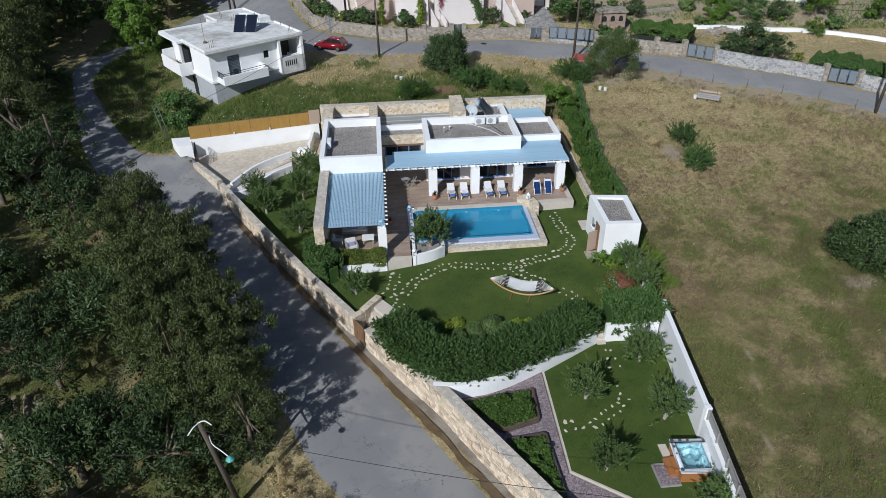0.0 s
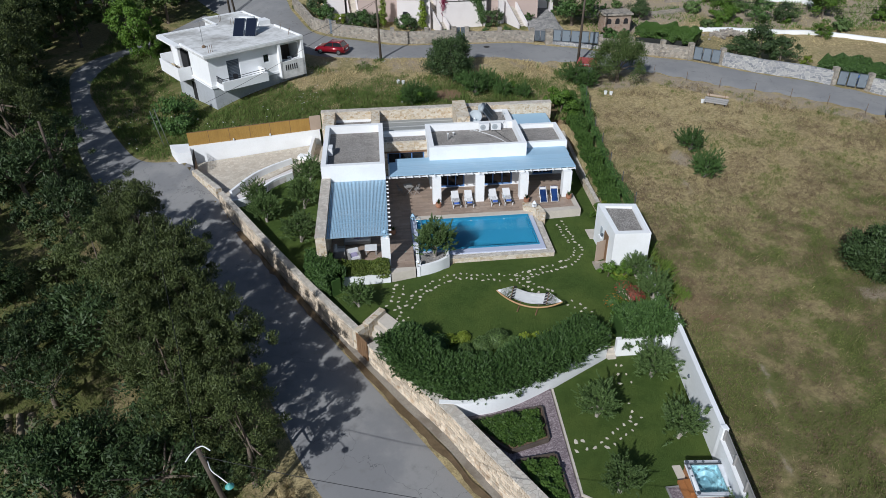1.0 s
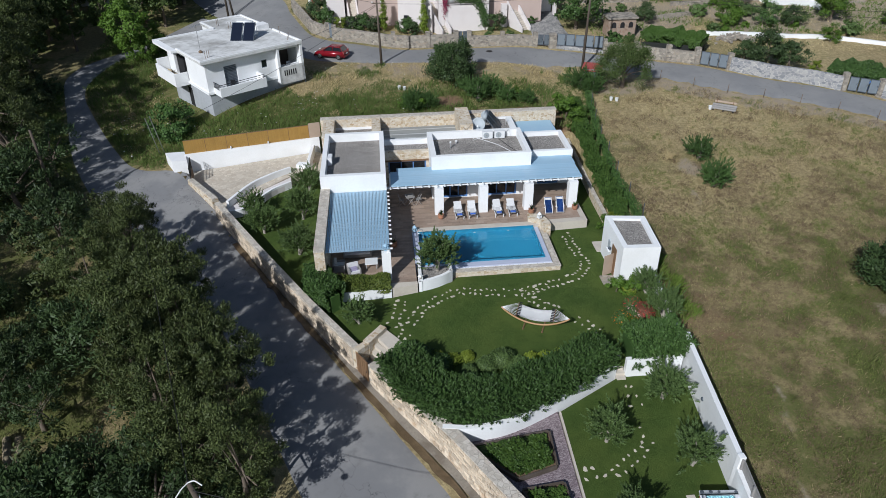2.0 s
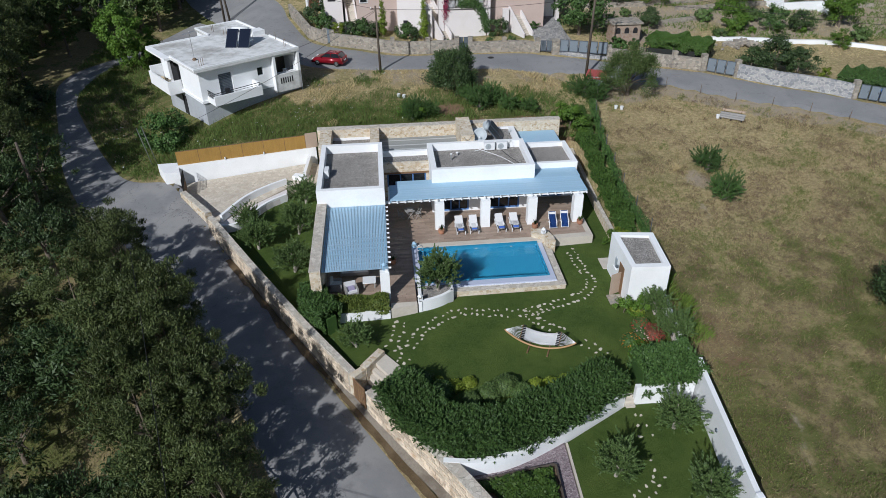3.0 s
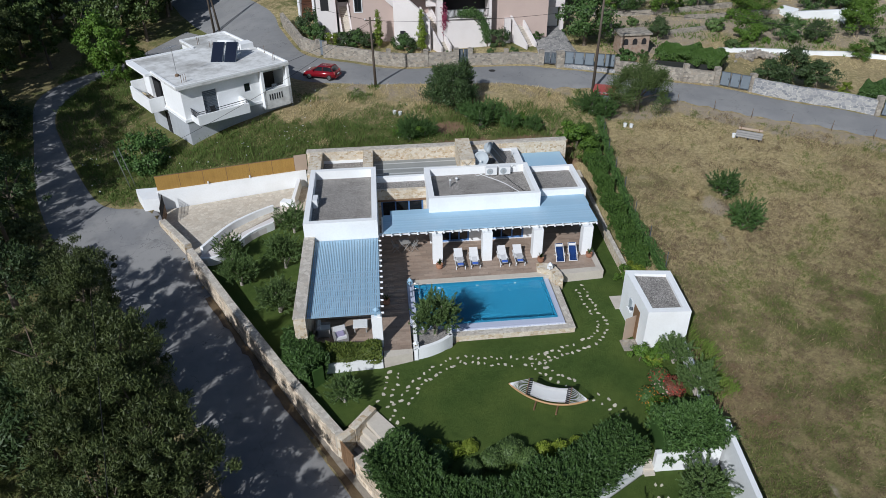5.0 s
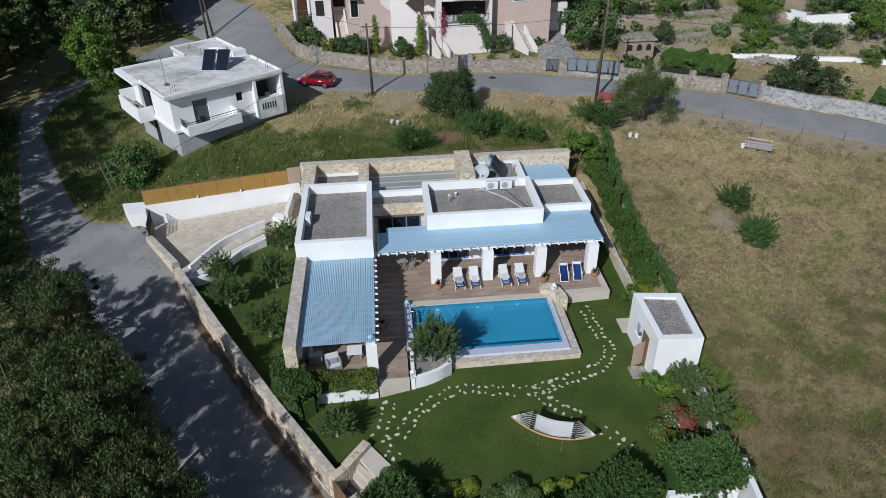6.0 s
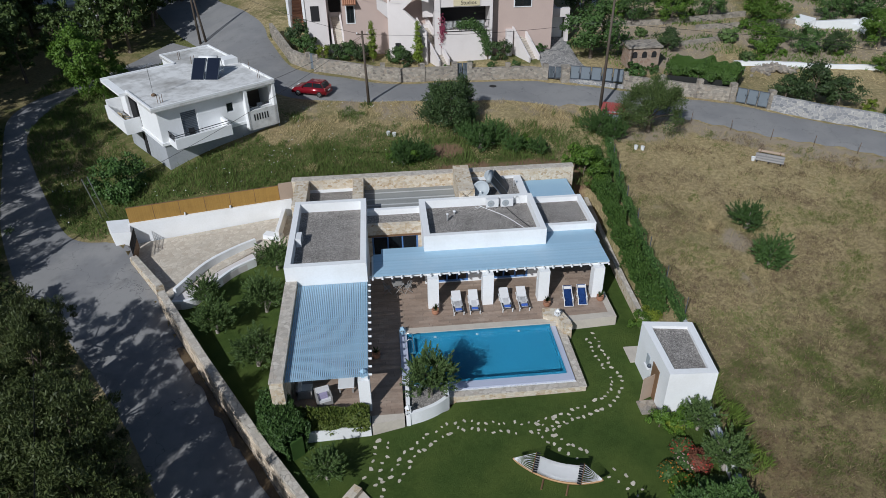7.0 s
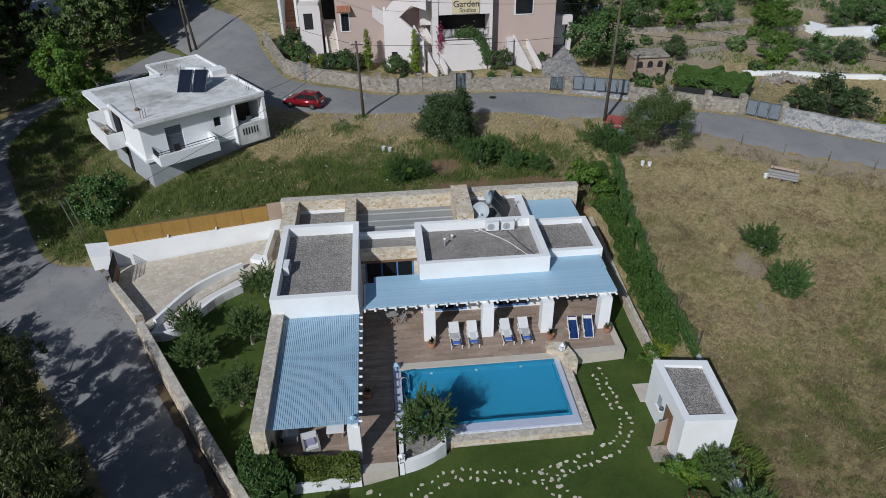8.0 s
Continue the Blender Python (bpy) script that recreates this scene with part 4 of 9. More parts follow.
# curved white planter by the pool, planter before the pergola
bm = B()
run_wall(bm, [(4.45, 42.6), (4.4, 39.75)], 0.2, -0.5, 0.45)
run_wall(bm, smooth_line([(4.4, 39.75), (5.2, 39.95), (6.0, 40.3), (6.68, 40.8)], 6), 0.2, -0.5, 0.45)
run_wall(bm, [(6.68, 40.8), (6.68, 41.65)], 0.2, -0.5, 0.45)
setting("planter_pool", bm, M_white, "curved white rendered planter beside the pool", "planter")
bm = B()
prism(bm, [(4.4, 42.2), (4.4, 39.8), (5.2, 40.0), (6.0, 40.35), (6.65, 40.85), (6.65, 41.65), (4.4, 41.65)], -0.4, 0.28)
setting("planter_bed", bm, M_gravel, "dark gravel bed in the white planter", "bed")
bm = B()
run_wall(bm, [(-1.2, 39.15), (2.6, 39.3)], 0.2, -0.5, 0.32)
run_wall(bm, [(2.6, 39.3), (2.6, 40.0)], 0.15, -0.5, 0.32)
setting("planter_pergola", bm, M_white, "low white planter wall before the pergola", "planter")
bm = B()
box(bm, -1.3, 39.35, -0.4, 2.45, 40.0, 0.1)
setting("planter_soil", bm, M_soil, "dark soil in the long planter", "bed")

# shed
shed = thing("garden_shed", (18.6, 40.8, -0.3), "small white flat-roofed garden shed with gravel roof", "shed")
SH = [(17.4, 38.95), (19.8, 38.8), (20.1, 42.75), (17.45, 43.1)]
SHI = [(17.75, 39.3), (19.45, 39.2), (19.7, 42.4), (17.8, 42.7)]
bm = B()
rows = [[bm.verts.new((x, y, z)) for x, y in q] for q, z in ((SH, -0.5), (SH, 2.6), (SHI, 2.6), (SHI, -0.5))]
for k in range(4):
    for i in range(4):
        j = (i + 1) % 4
        bm.faces.new((rows[k][i], rows[k][j], rows[(k + 1) % 4][j], rows[(k + 1) % 4][i]))
part("wall", bm, M_white, shed)
bm = B()
prism(bm, SHI, 2.1, 2.42)
part("roof_gravel", bm, M_gravel, shed, "pale grey gravel roof")
bm = B()
box(bm, 17.38, 40.0, -0.3, 17.44, 40.85, 1.75)
part("door", bm, M_wood, shed, "brown wooden door")
bm = B()
box(bm, 17.39, 41.3, 0.9, 17.46, 41.7, 1.6)
part("window", bm, M_dish, shed, "narrow pale window recess")
bm = B()
box(bm, 17.3, 41.22, 0.84, 17.42, 41.78, 0.9)
part("sill", bm, M_white, shed, "white window sill")
bm = B()
lathe(bm, [(0.05, 0), (0.11, 0.06), (0.09, 0.18), (0.04, 0.22)], 12, (17.28, 41.0, 1.2))
part("lamp", bm, M_grey_metal, shed, "grey outdoor lamp")


# ---- plants ----
def quads(name, verts, material):
    n = len(verts) // 4
    me = bpy.data.meshes.new(name)
    me.vertices.add(4 * n)
    me.vertices.foreach_set("co", verts.astype(np.float32).ravel())
    me.loops.add(4 * n)
    me.loops.foreach_set("vertex_index", np.arange(4 * n, dtype=np.int32))
    me.polygons.add(n)
    me.polygons.foreach_set("loop_start", np.arange(0, 4 * n, 4, dtype=np.int32))
    me.update(calc_edges=True)
    me.materials.append(material)
    return me


def unit(v):
    return v / np.maximum(np.linalg.norm(v, axis=-1, keepdims=True), 1e-6)


def leaf_quads(rng, P, out, length, width, droop=0.0, spike=0.0):
    """Pointed leaves at P, roughly facing out; with spike they stand out like sprigs."""
    n = len(P)
    nor = unit(out * 1.25 + rng.normal(size=(n, 3)) * 0.6 + np.array([0, 0, 0.25]))
    ax = unit(np.cross(nor, rng.normal(size=(n, 3))) + np.array([0, 0, -droop]))
    if spike:
        sprig = rng.random(n) < spike
        up = unit(out + np.array([0, 0, 0.7]) + rng.normal(size=(n, 3)) * 0.35)
        ax = np.where(sprig[:, None], up, ax)
        nor = np.where(sprig[:, None], unit(np.cross(up, rng.normal(size=(n, 3)))), nor)
    side = unit(np.cross(nor, ax))
    L = (length * rng.uniform(0.6, 1.35, n))[:, None] * ax / 2
    W = (width * rng.uniform(0.7, 1.3, n))[:, None] * side / 2
    return np.stack([P - L, P + W - L * 0.15, P + L, P - W - L * 0.15], 1).reshape(-1, 3)


def crown_points(rng, n, clumps, rx, rz, centre, clump=0.3, low=-0.55, shell=0.45):
    """Leaves gathered in clumps through an uneven crown; also gives the clump centres."""
    d = unit(rng.normal(size=(clumps, 3)))
    d[:, 2] = np.where(d[:, 2] < low, -d[:, 2], d[:, 2])
    lobe = 1 + 0.22 * np.sin(3 * np.arctan2(d[:, 1], d[:, 0]) + rng.uniform(0, 6)) + 0.12 * np.sin(5 * d[:, 2] + rng.uniform(0, 6))
    r = rng.uniform(0.35, 1.0, clumps) ** shell * lobe
    C = d * r[:, None] * np.array([rx, rx, rz])
    k = rng.integers(0, clumps, n)
    e = unit(rng.normal(size=(n, 3)))
    size = clump * rx * rng.uniform(0.6, 1.3, clumps)
    P = C[k] + e * (size[k] * rng.uniform(0, 1, n) ** 0.45)[:, None] * np.array([1, 1, 0.8])
    out = unit(e * 0.7 + unit(C)[k] * 0.6)
    return P + np.array(centre), out, C + np.array(centre)


def woody(bm, rng, base_r, height, tips, lean=0.25, forks=5):
    """A tapered trunk with limbs out to some of the clumps."""
    p, r = Vector((0, 0, -0.3)), base_r
    top = Vector((rng.uniform(-lean, lean), rng.uniform(-lean, lean), height))
    line = [p, Vector((top.x * 0.2 + rng.uniform(-0.06, 0.06), top.y * 0.1, height * 0.35)), Vector((top.x * 0.8, top.y * 0.6, height * 0.7)), top]
    for i in range(3):
        tube(bm, line[i], line[i + 1], base_r * (1.25 - 0.28 * i), base_r * (0.97 - 0.28 * i), 8, caps=False)
    for k in range(min(forks, len(tips))):
        tip = Vector(tips[k])
        start = line[2].lerp(line[3], rng.uniform(0, 1))
        mid = start.lerp(tip, 0.5) + Vector((0, 0, 0.1 * height * rng.uniform(-0.3, 0.6)))
        tube(bm, start, mid, base_r * 0.42, base_r * 0.26, 6, caps=False)
        tube(bm, mid, start.lerp(tip, 0.92), base_r * 0.26, base_r * 0.1, 5, caps=False)


def make_tree(name, seed, label, category, leaf, rx, rz, stem, n, clumps, length, width, base_r, droop=0.0, clump=0.3, low=-0.55, group="", forks=6, bark=None, spike=0.0):
    rng = np.random.default_rng(seed)
    ob = thing(name, (0, 0, 0), label, category, group)
    P, out, C = crown_points(rng, n, clumps, rx, rz, (0, 0, stem + rz * 0.8), clump, low)
    bm = B()
    woody(bm, rng, base_r, stem + rz * 0.5, C.tolist(), 0.25 * stem * 0.4, forks)
    part("trunk", bm, bark or M_bark, ob, smooth=True)
    under(new("crown", quads("crown", leaf_quads(rng, P, out, length, width, droop, spike), leaf)), ob)
    return ob


def sprig_quads(rng, roots, ways, reach, per, length, width):
    """Leafy shoots: leaves set along short stems that rise from roots."""
    n = len(roots)
    f = rng.uniform(0.15, 1.0, (n, per))
    r = reach * rng.uniform(0.55, 1.25, n)
    P = roots[:, None] + ways[:, None] * (f * r[:, None])[..., None] + rng.normal(0, 0.05, (n, per, 3)) * (1.2 - f)[..., None]
    ax = unit(ways[:, None] * 1.0 + rng.normal(size=(n, per, 3)) * 0.55).reshape(-1, 3)
    nor = unit(np.cross(ax, rng.normal(size=(n * per, 3))) + np.array([-0.2, -0.35, 0.45]))
    side = unit(np.cross(nor, ax))
    m = n * per
    P = P.reshape(-1, 3)
    L = (length * rng.uniform(0.6, 1.35, m))[:, None] * ax / 2
    W = (width * rng.uniform(0.7, 1.3, m))[:, None] * side / 2
    return np.stack([P - L, P + W - L * 0.15, P + L, P - W - L * 0.15], 1).reshape(-1, 3)


def make_olive(name, seed, label, leaf, rx, rz, stem, shoots, per, group="", category="tree"):
    """A young olive: a forked pale trunk and a loose crown of rising shoots."""
    rng = np.random.default_rng(seed)
    ob = thing(name, (0, 0, 0), label, category, group)
    d = unit(rng.normal(size=(shoots, 3)) * np.array([1, 1, 0.8]))
    lobe = 1 + 0.28 * np.sin(3 * np.arctan2(d[:, 1], d[:, 0]) + rng.uniform(0, 6)) + 0.15 * rng.normal(size=shoots)
    R = d * (rng.uniform(0.15, 0.8, shoots) ** 0.6 * lobe)[:, None] * np.array([rx, rx, rz]) + np.array([0, 0, stem + rz * 0.8])
    ways = unit(d * np.array([1, 1, 0.5]) * 0.75 + np.array([0, 0, 0.75]) + rng.normal(size=(shoots, 3)) * 0.3)
    bm = B()
    woody(bm, rng, 0.1, stem + rz * 0.45, R[::max(1, shoots // 9)].tolist(), 0.12, 9)
    for q in range(2):
        a = rng.uniform(0, 6.28)
        tube(bm, (0.05 * math.cos(a), 0.05 * math.sin(a), stem * 0.3), (0.45 * rx * math.cos(a), 0.45 * rx * math.sin(a), stem + rz * 0.4), 0.075, 0.04, 7, caps=False)
    part("trunk", bm, M_olive_bark, ob, smooth=True)
    under(new("crown", quads("crown", sprig_quads(rng, R, ways, 0.5, per, 0.16, 0.04), leaf)), ob)
    return ob


def plant(kinds, spots, z=None, seed=3):
    """Copies of the prototypes at spots (x, y, scale); the first of each kind is the prototype itself."""
    rng = random.Random(seed)
    for i, s in enumerate(spots):
        x, y, k = s[:3]
        ob = kinds[i % len(kinds)]
        h = z if z is not None else land_at(x, y)
        m = pose(x, y, h - 0.03, 0, 0, rng.uniform(0, 360)) @ Matrix.Diagonal((k, k, k * rng.uniform(0.9, 1.12), 1))
        if ob.get("placed"):
            copy = copy_thing(ob, Matrix())
            copy.matrix_basis = m
            if "placed" in copy:
                del copy["placed"]
        else:
            ob.matrix_basis = m
            ob["placed"] = 1


def finish(kinds):
    for ob in kinds:
        if "placed" in ob:
            del ob["placed"]


def near_line(x, y, line, d):
    P = np.array(line)
    best = np.full(x.shape, 1e9)
    for a, b in zip(P, P[1:]):
        t = np.clip(((x - a[0]) * (b[0] - a[0]) + (y - a[1]) * (b[1] - a[1])) / ((b - a) @ (b - a)), 0, 1)
        best = np.minimum(best, np.hypot(x - a[0] - t * (b[0] - a[0]), y - a[1] - t * (b[1] - a[1])))
    return best < d


# tall gum trees along the lane and the grove's olives
gum = [make_tree("gum_tree", 10 + i, "tall gum tree with drooping dull green leaves by the lane", "tree", G_grove, 2.5, 3.0, 2.6, 11500, 80, 0.23, 0.062, 0.17, droop=0.9, spike=0.45, clump=0.185, low=-0.8, group="gum trees along the lane") for i in range(4)]
row = []
rng = random.Random(11)
for i in range(11):
    t = (i + 1.6) / 16.0
    x, y = -2.2 + (-20.8 + 2.2) * t, 22.3 + (54.5 - 22.3) * t
    x -= 0.9 * math.sin(math.pi * t)
    k = 0.8 if i < 2 else 2.1
    row.append((x - 1.0 + k + rng.uniform(-0.5, 0.3), y - 0.8 + 0.5 * k + rng.uniform(-0.6, 0.6), rng.uniform(0.8, 1.06) * (0.81 if i < 2 else 0.8 if i > 8 else 1)))
row += [(-9.0, 29.5, 0.9), (-12.5, 35.0, 0.95), (-7.4, 26.8, 0.8), (-10.5, 32.0, 0.85), (-15.5, 39.5, 0.8)]
row += [(-30.0, 61.5, 1.25), (-31.9, 66.5, 1.5), (-33.9, 71.5, 1.55), (-35.6, 77.0, 1.5), (-34.6, 64.0, 1.3), (-37.6, 71.0, 1.4), (-27.4, 57.4, 1.25), (-36.5, 83.5, 1.3)]
plant(gum, row)
finish(gum)
grove = [make_tree("olive_tree", 20 + i, "broad olive tree in the shaded grove", "tree", G_dark, 2.2, 1.7, 1.2, 4300, 64, 0.24, 0.075, 0.19, clump=0.21, spike=0.5, group="olive trees in the grove") for i in range(4)]
spots = []
rng = random.Random(4)
for j, y in enumerate((14.5, 19.5, 24.5, 29.5, 35, 40.5, 46, 52, 58, 64)):
    for i in range(12):
        x = -8.0 - i * 3.9 - (j % 2) * 1.9 - max(0, y - 22) * 0.5 + rng.uniform(-0.9, 0.9)
        if x < -(0.42 * y + 14) or (x > -11.5 and y < 23) or (abs(x + 13.5) < 1.6 and abs(y - 30) < 1.5) or rng.random() < 0.06:
            continue
        spots.append((x, y + rng.uniform(-1, 1), rng.uniform(0.9, 1.3)))
plant(grove, [q for q in spots if not (-21.5 < q[0] < -15.2 and 23.5 < q[1] < 31.8)] + [(-13.2, 25.2, 1.0), (-10.4, 26.3, 1.0), (-18.9, 32.6, 0.85), (-16.4, 31.4, 0.8)])
finish(grove)

# tall dark trees beyond the bend of the lane
tall = [make_tree("roadside_tree", 30 + i, "tall dense dark green tree beyond the lane", "tree", G_tall, 2.7, 3.9, 2.0, 3100, 66, 0.5, 0.21, 0.2, clump=0.22, spike=0.3, low=-0.85, group="tall trees beyond the lane") for i in range(3)]
spots = []
rng = random.Random(6)
for i in range(30):
    t = i / 29
    y = 60 + 56 * t
    x = np.interp(y, [58, 66, 78, 90, 116], [-26.5, -30.5, -35.5, -37.5, -42]) - rng.uniform(0.5, 11) * (0.25 if i % 2 else 1)
    spots.append((float(x), y + rng.uniform(-1, 1), rng.uniform(0.95, 1.3)))
for i in range(16):
    spots.append((rng.uniform(-29, -19), rng.uniform(97, 122), rng.uniform(0.8, 1.2)))
for i in range(26):
    spots.append((rng.uniform(-62, -20), rng.uniform(118, 140), rng.uniform(0.9, 1.4)))
LANE_MID = [(-19.5, 57.0), (-24.0, 66.0), (-29.5, 77.0), (-31.0, 83.0), (-29.0, 88.5), (-24.5, 94.5), (-20.0, 100.5)]
plant(tall, [s for s in spots if not near_line(np.array([s[0]]), np.array([s[1]]), LANE_MID, 3.3)[0] and not (-25 < s[0] < -15 and 100 < s[1] < 113) and not (s[1] < 84 and s[0] > -39)] + [(-39.5, 107.0, 0.8), (-37.0, 106.5, 0.75), (-30.0, 107.5, 0.8), (-27.5, 108.5, 0.9), (-43.0, 105.0, 1.0), (-25.6, 100.0, 0.95), (-34.5, 92.0, 0.8), (-32.0, 96.5, 0.8), (-28.5, 98.5, 0.85)])
finish(tall)
bright = [make_tree("acacia_tree", 37, "fresh yellow-green tree beside the lane", "tree", G_bright, 2.5, 3.1, 1.2, 7000, 44, 0.3, 0.14, 0.15, clump=0.3, low=-0.85)]
plant(bright, [(-26.4, 87.6, 1.05), (-24.6, 86.4, 0.5), (-24.0, 89.4, 0.55)])
finish(bright)

# villa garden olives
olive = [make_olive("garden_olive", 40 + i, "small grey-green olive tree on the lawn", G_olive, 1.05, 0.95, 0.55, 300, 36, "garden olive trees") for i in range(4)]
plant(olive, [(-7.7, 51.5, 0.82), (-6.6, 48.4, 1.02), (-3.75, 45.2, 1.08), (-3.9, 50.2, 1.05), (-3.7, 54.9, 0.98), (18.9, 37.95, 0.8), (19.1, 35.4, 0.9), (0.5, 36.9, 0.8)], LAWN)
plant(olive, [(13.0, 26.8, 0.92), (12.7, 22.0, 0.82), (16.9, 29.4, 1.0), (16.7, 24.9, 0.92), (16.9, 19.3, 0.85)], -0.97)
finish(olive)
planter_tree = make_olive("planter_olive", 45, "dense rounded olive tree in the white planter", G_olive, 1.0, 0.95, 0.5, 330, 34)
planter_tree.matrix_basis = pose(5.7, 41.15, 0.25) @ Matrix.Scale(1.22, 4)

# undergrowth of the grove
under_bush = [make_tree("grove_shrub", 46 + i, "dark shaded shrub under the grove trees", "shrub", (G_dark, G_grove)[i], 1.0, 0.8, 0.1, 1200, 24, 0.2, 0.09, 0.04, clump=0.36, low=-0.95, group="shrubs under the grove", forks=2) for i in range(2)]
rng = random.Random(48)
spots = []
for i in range(60):
    y = rng.uniform(17, 60)
    e = float(np.interp(y, [14, 22.6, 25.8, 39.6, 49.6, 54.8, 60], [2, -4.2, -4.2, -10.8, -18.2, -23.0, -25.5]))
    x = e - rng.uniform(0, 1) ** 1.3 * 17
    if not (abs(x + 13.5) < 1.6 and abs(y - 30.5) < 1.6):
        spots.append((x, y, rng.uniform(0.7, 1.5)))
for i in range(26):
    y = rng.uniform(55, 82)
    x = float(np.interp(y, [54, 61, 67, 72, 78, 82], [-22.0, -26.2, -28.6, -30.4, -32.5, -34.0])) - rng.uniform(0, 1) ** 1.3 * 9
    spots.append((x, y, rng.uniform(0.8, 1.7)))
plant(under_bush, spots)
finish(under_bush)

# single trees and bushes of the open land
field = [make_tree("round_tree", 50 + i, "dense round dark green tree on open ground", "tree", G_dark, 1.85, 1.5, 0.3, 16000, 130, 0.2, 0.065, 0.16, clump=0.3, spike=0.5, low=-0.9) for i in range(2)]
plant(field, [(10.0, 71.3, 1.22), (34.9, 36.4, 1.2)])
finish(field)
street_olive = [make_tree("street_olive", 54, "large dull green olive tree beside the street", "tree", G_tall, 2.6, 2.0, 0.8, 15000, 90, 0.24, 0.055, 0.2, clump=0.27, spike=0.6, low=-0.7)]
plant(street_olive, [(27.1, 69.0, 0.98)])
finish(street_olive)
bush = [make_olive("field_bush", 56 + i, "ragged low green bush on the open ground", G_hedge, 1.02, 0.95, 0.1, 250, 30, "bushes on open ground", "bush") for i in range(2)]
plant(bush, [(29.1, 54.3, 1.05), (28.75, 50.2, 1.12), (22.6, 69.0, 1.25), (23.6, 67.8, 1.0), (12.0, 67.0, 1.25), (13.3, 67.9, 1.05), (5.6, 65.0, 1.0), (7.0, 65.6, 0.9), (14.7, 66.2, 0.8), (5.7, 65.4, 0.95), (16.6, 65.9, 0.8), (11.0, 69.0, 0.8)])
finish(bush)
fig = make_tree("fig_bush", 58, "broad dark green fig bush among the weeds", "bush", G_hedge, 2.0, 1.5, 0.2, 5200, 70, 0.24, 0.15, 0.08, clump=0.27, spike=0.3, low=-0.9, forks=6)
plant([fig], [(-16.8, 65.2, 1.0)])
finish([fig])
shrub = [make_tree("leafy_shrub", 60 + i, "bright leafy shrub by the house wall", "shrub", G_bright, 0.75, 0.75, 0.1, 1700, 20, 0.15, 0.08, 0.04, clump=0.36, low=-0.95, group="bright shrubs", forks=3) for i in range(2)]
plant(shrub, [(6.2, 65.2, 1.0), (19.7, 62.6, 1.5), (20.4, 61.2, 1.2), (19.3, 64.0, 1.2), (15.8, 67.0, 0.8), (4.9, 65.8, 0.8)])
plant(shrub, [(18.0, 38.0, 0.85), (17.1, 38.3, 0.8), (18.5, 38.4, 0.75), (18.7, 46.0, 0.8)], LAWN)
finish(shrub)


def hedge(name, label, line, width, z0, z1, leaf, n, seed, length=0.15, w=0.075, rough=0.16, category="hedge", follow=False, feather=False):
    """A clipped hedge along an open line: a leafy skin over a darker core."""
    rng = np.random.default_rng(seed)
    P = np.array(even_line(line, 0.4))
    seg = np.diff(P, axis=0)
    T = unit(np.vstack([seg[:1], seg]))
    N = np.stack([-T[:, 1], T[:, 0]], -1)
    ob = thing(name, (float(P[0, 0]), float(P[0, 1]), z0), label, category)
    bm = B()
    mid = [tuple(p) for p in (P + N * 0).tolist()]
    lift = (lambda x, y: land_at(x, y)) if follow else (lambda x, y: 0.0)
    slim = 0.36 if rough < 0.2 else 0.22
    run_wall(bm, offset_line(mid, -width * slim), width * slim * 2, lambda x, y: z0 + lift(x, y), lambda x, y: z1 - (z1 - z0) * (0.12 if rough < 0.2 else 0.35) + lift(x, y))
    part("core", bm, leaf, ob)
    i = rng.integers(0, len(P) - 1, n)
    f = rng.random(n)[:, None]
    c = P[i] * (1 - f) + P[i + 1] * f
    u = rng.uniform(-1, 1, n)
    h = z1 - z0
    top = rng.random(n) < width / (width + 1.5 * h)
    s = np.where(top, u, np.sign(u) * (1 - np.abs(rng.normal(0, 0.1, n))))
    z = np.where(top, 1 - np.abs(rng.normal(0, 0.1, n)) + 0.12 * (rng.random(n) < 0.12) * rng.random(n), rng.random(n) ** 0.85)
    wob = np.array([noise.noise(Vector((a * 1.1, b * 1.1, q * 1.5 + seed))) for (a, b), q in zip(c, z)])
    s = s * (1 - 0.18 * np.clip(z - 0.75, 0, 1)) * (1 + rough * wob * 2)
    xy = c + N[i] * (s * width / 2)[:, None]
    zz = z0 + h * z * (1 + rough * wob * 0.9 * z) + (land(xy[:, 0], xy[:, 1]) if follow else 0)
    out = np.concatenate([N[i] * s[:, None], np.where(top, 1.0, 0.25)[:, None]], -1)
    Q = np.concatenate([xy, zz[:, None]], -1)
    if feather:
        k = n // 11
        way = unit(unit(out[:k]) * 0.8 + np.array([0, 0, 0.55]) + rng.normal(size=(k, 3)) * 0.35)
        V = sprig_quads(rng, Q[:k] - unit(out[:k]) * 0.18, way, 0.42, 11, length, w)
    else:
        V = leaf_quads(rng, Q, unit(out), length, w, 0.0, 0.55)
    under(new("leaves", quads("leaves", V, leaf)), ob)
    return ob


hedge("boundary_hedge", "thick clipped dark green hedge above the curved wall", smooth_line([(2.6, 32.5), (3.9, 30.2), (5.7, 28.95), (8.2, 28.95), (10.85, 30.05), (14.45, 32.1)], 6), 2.25, LAWN, 1.2, G_hedge, 60000, 71, 0.17, 0.06, 0.16, feather=True)
hedge("corner_hedge", "broad clipped dark green hedge beside the field wall", [(15.7, 32.2), (17.2, 32.25), (19.0, 32.35)], 2.2, LAWN, 1.15, G_hedge, 18000, 72, 0.17, 0.06, 0.16, feather=True)
hedge("planter_hedge", "yellow-green leafy shrubs in the long planter", [(-1.15, 39.72), (2.55, 39.72)], 1.0, 0.1, 1.1, G_planter, 8000, 73, 0.2, 0.12, 0.3)
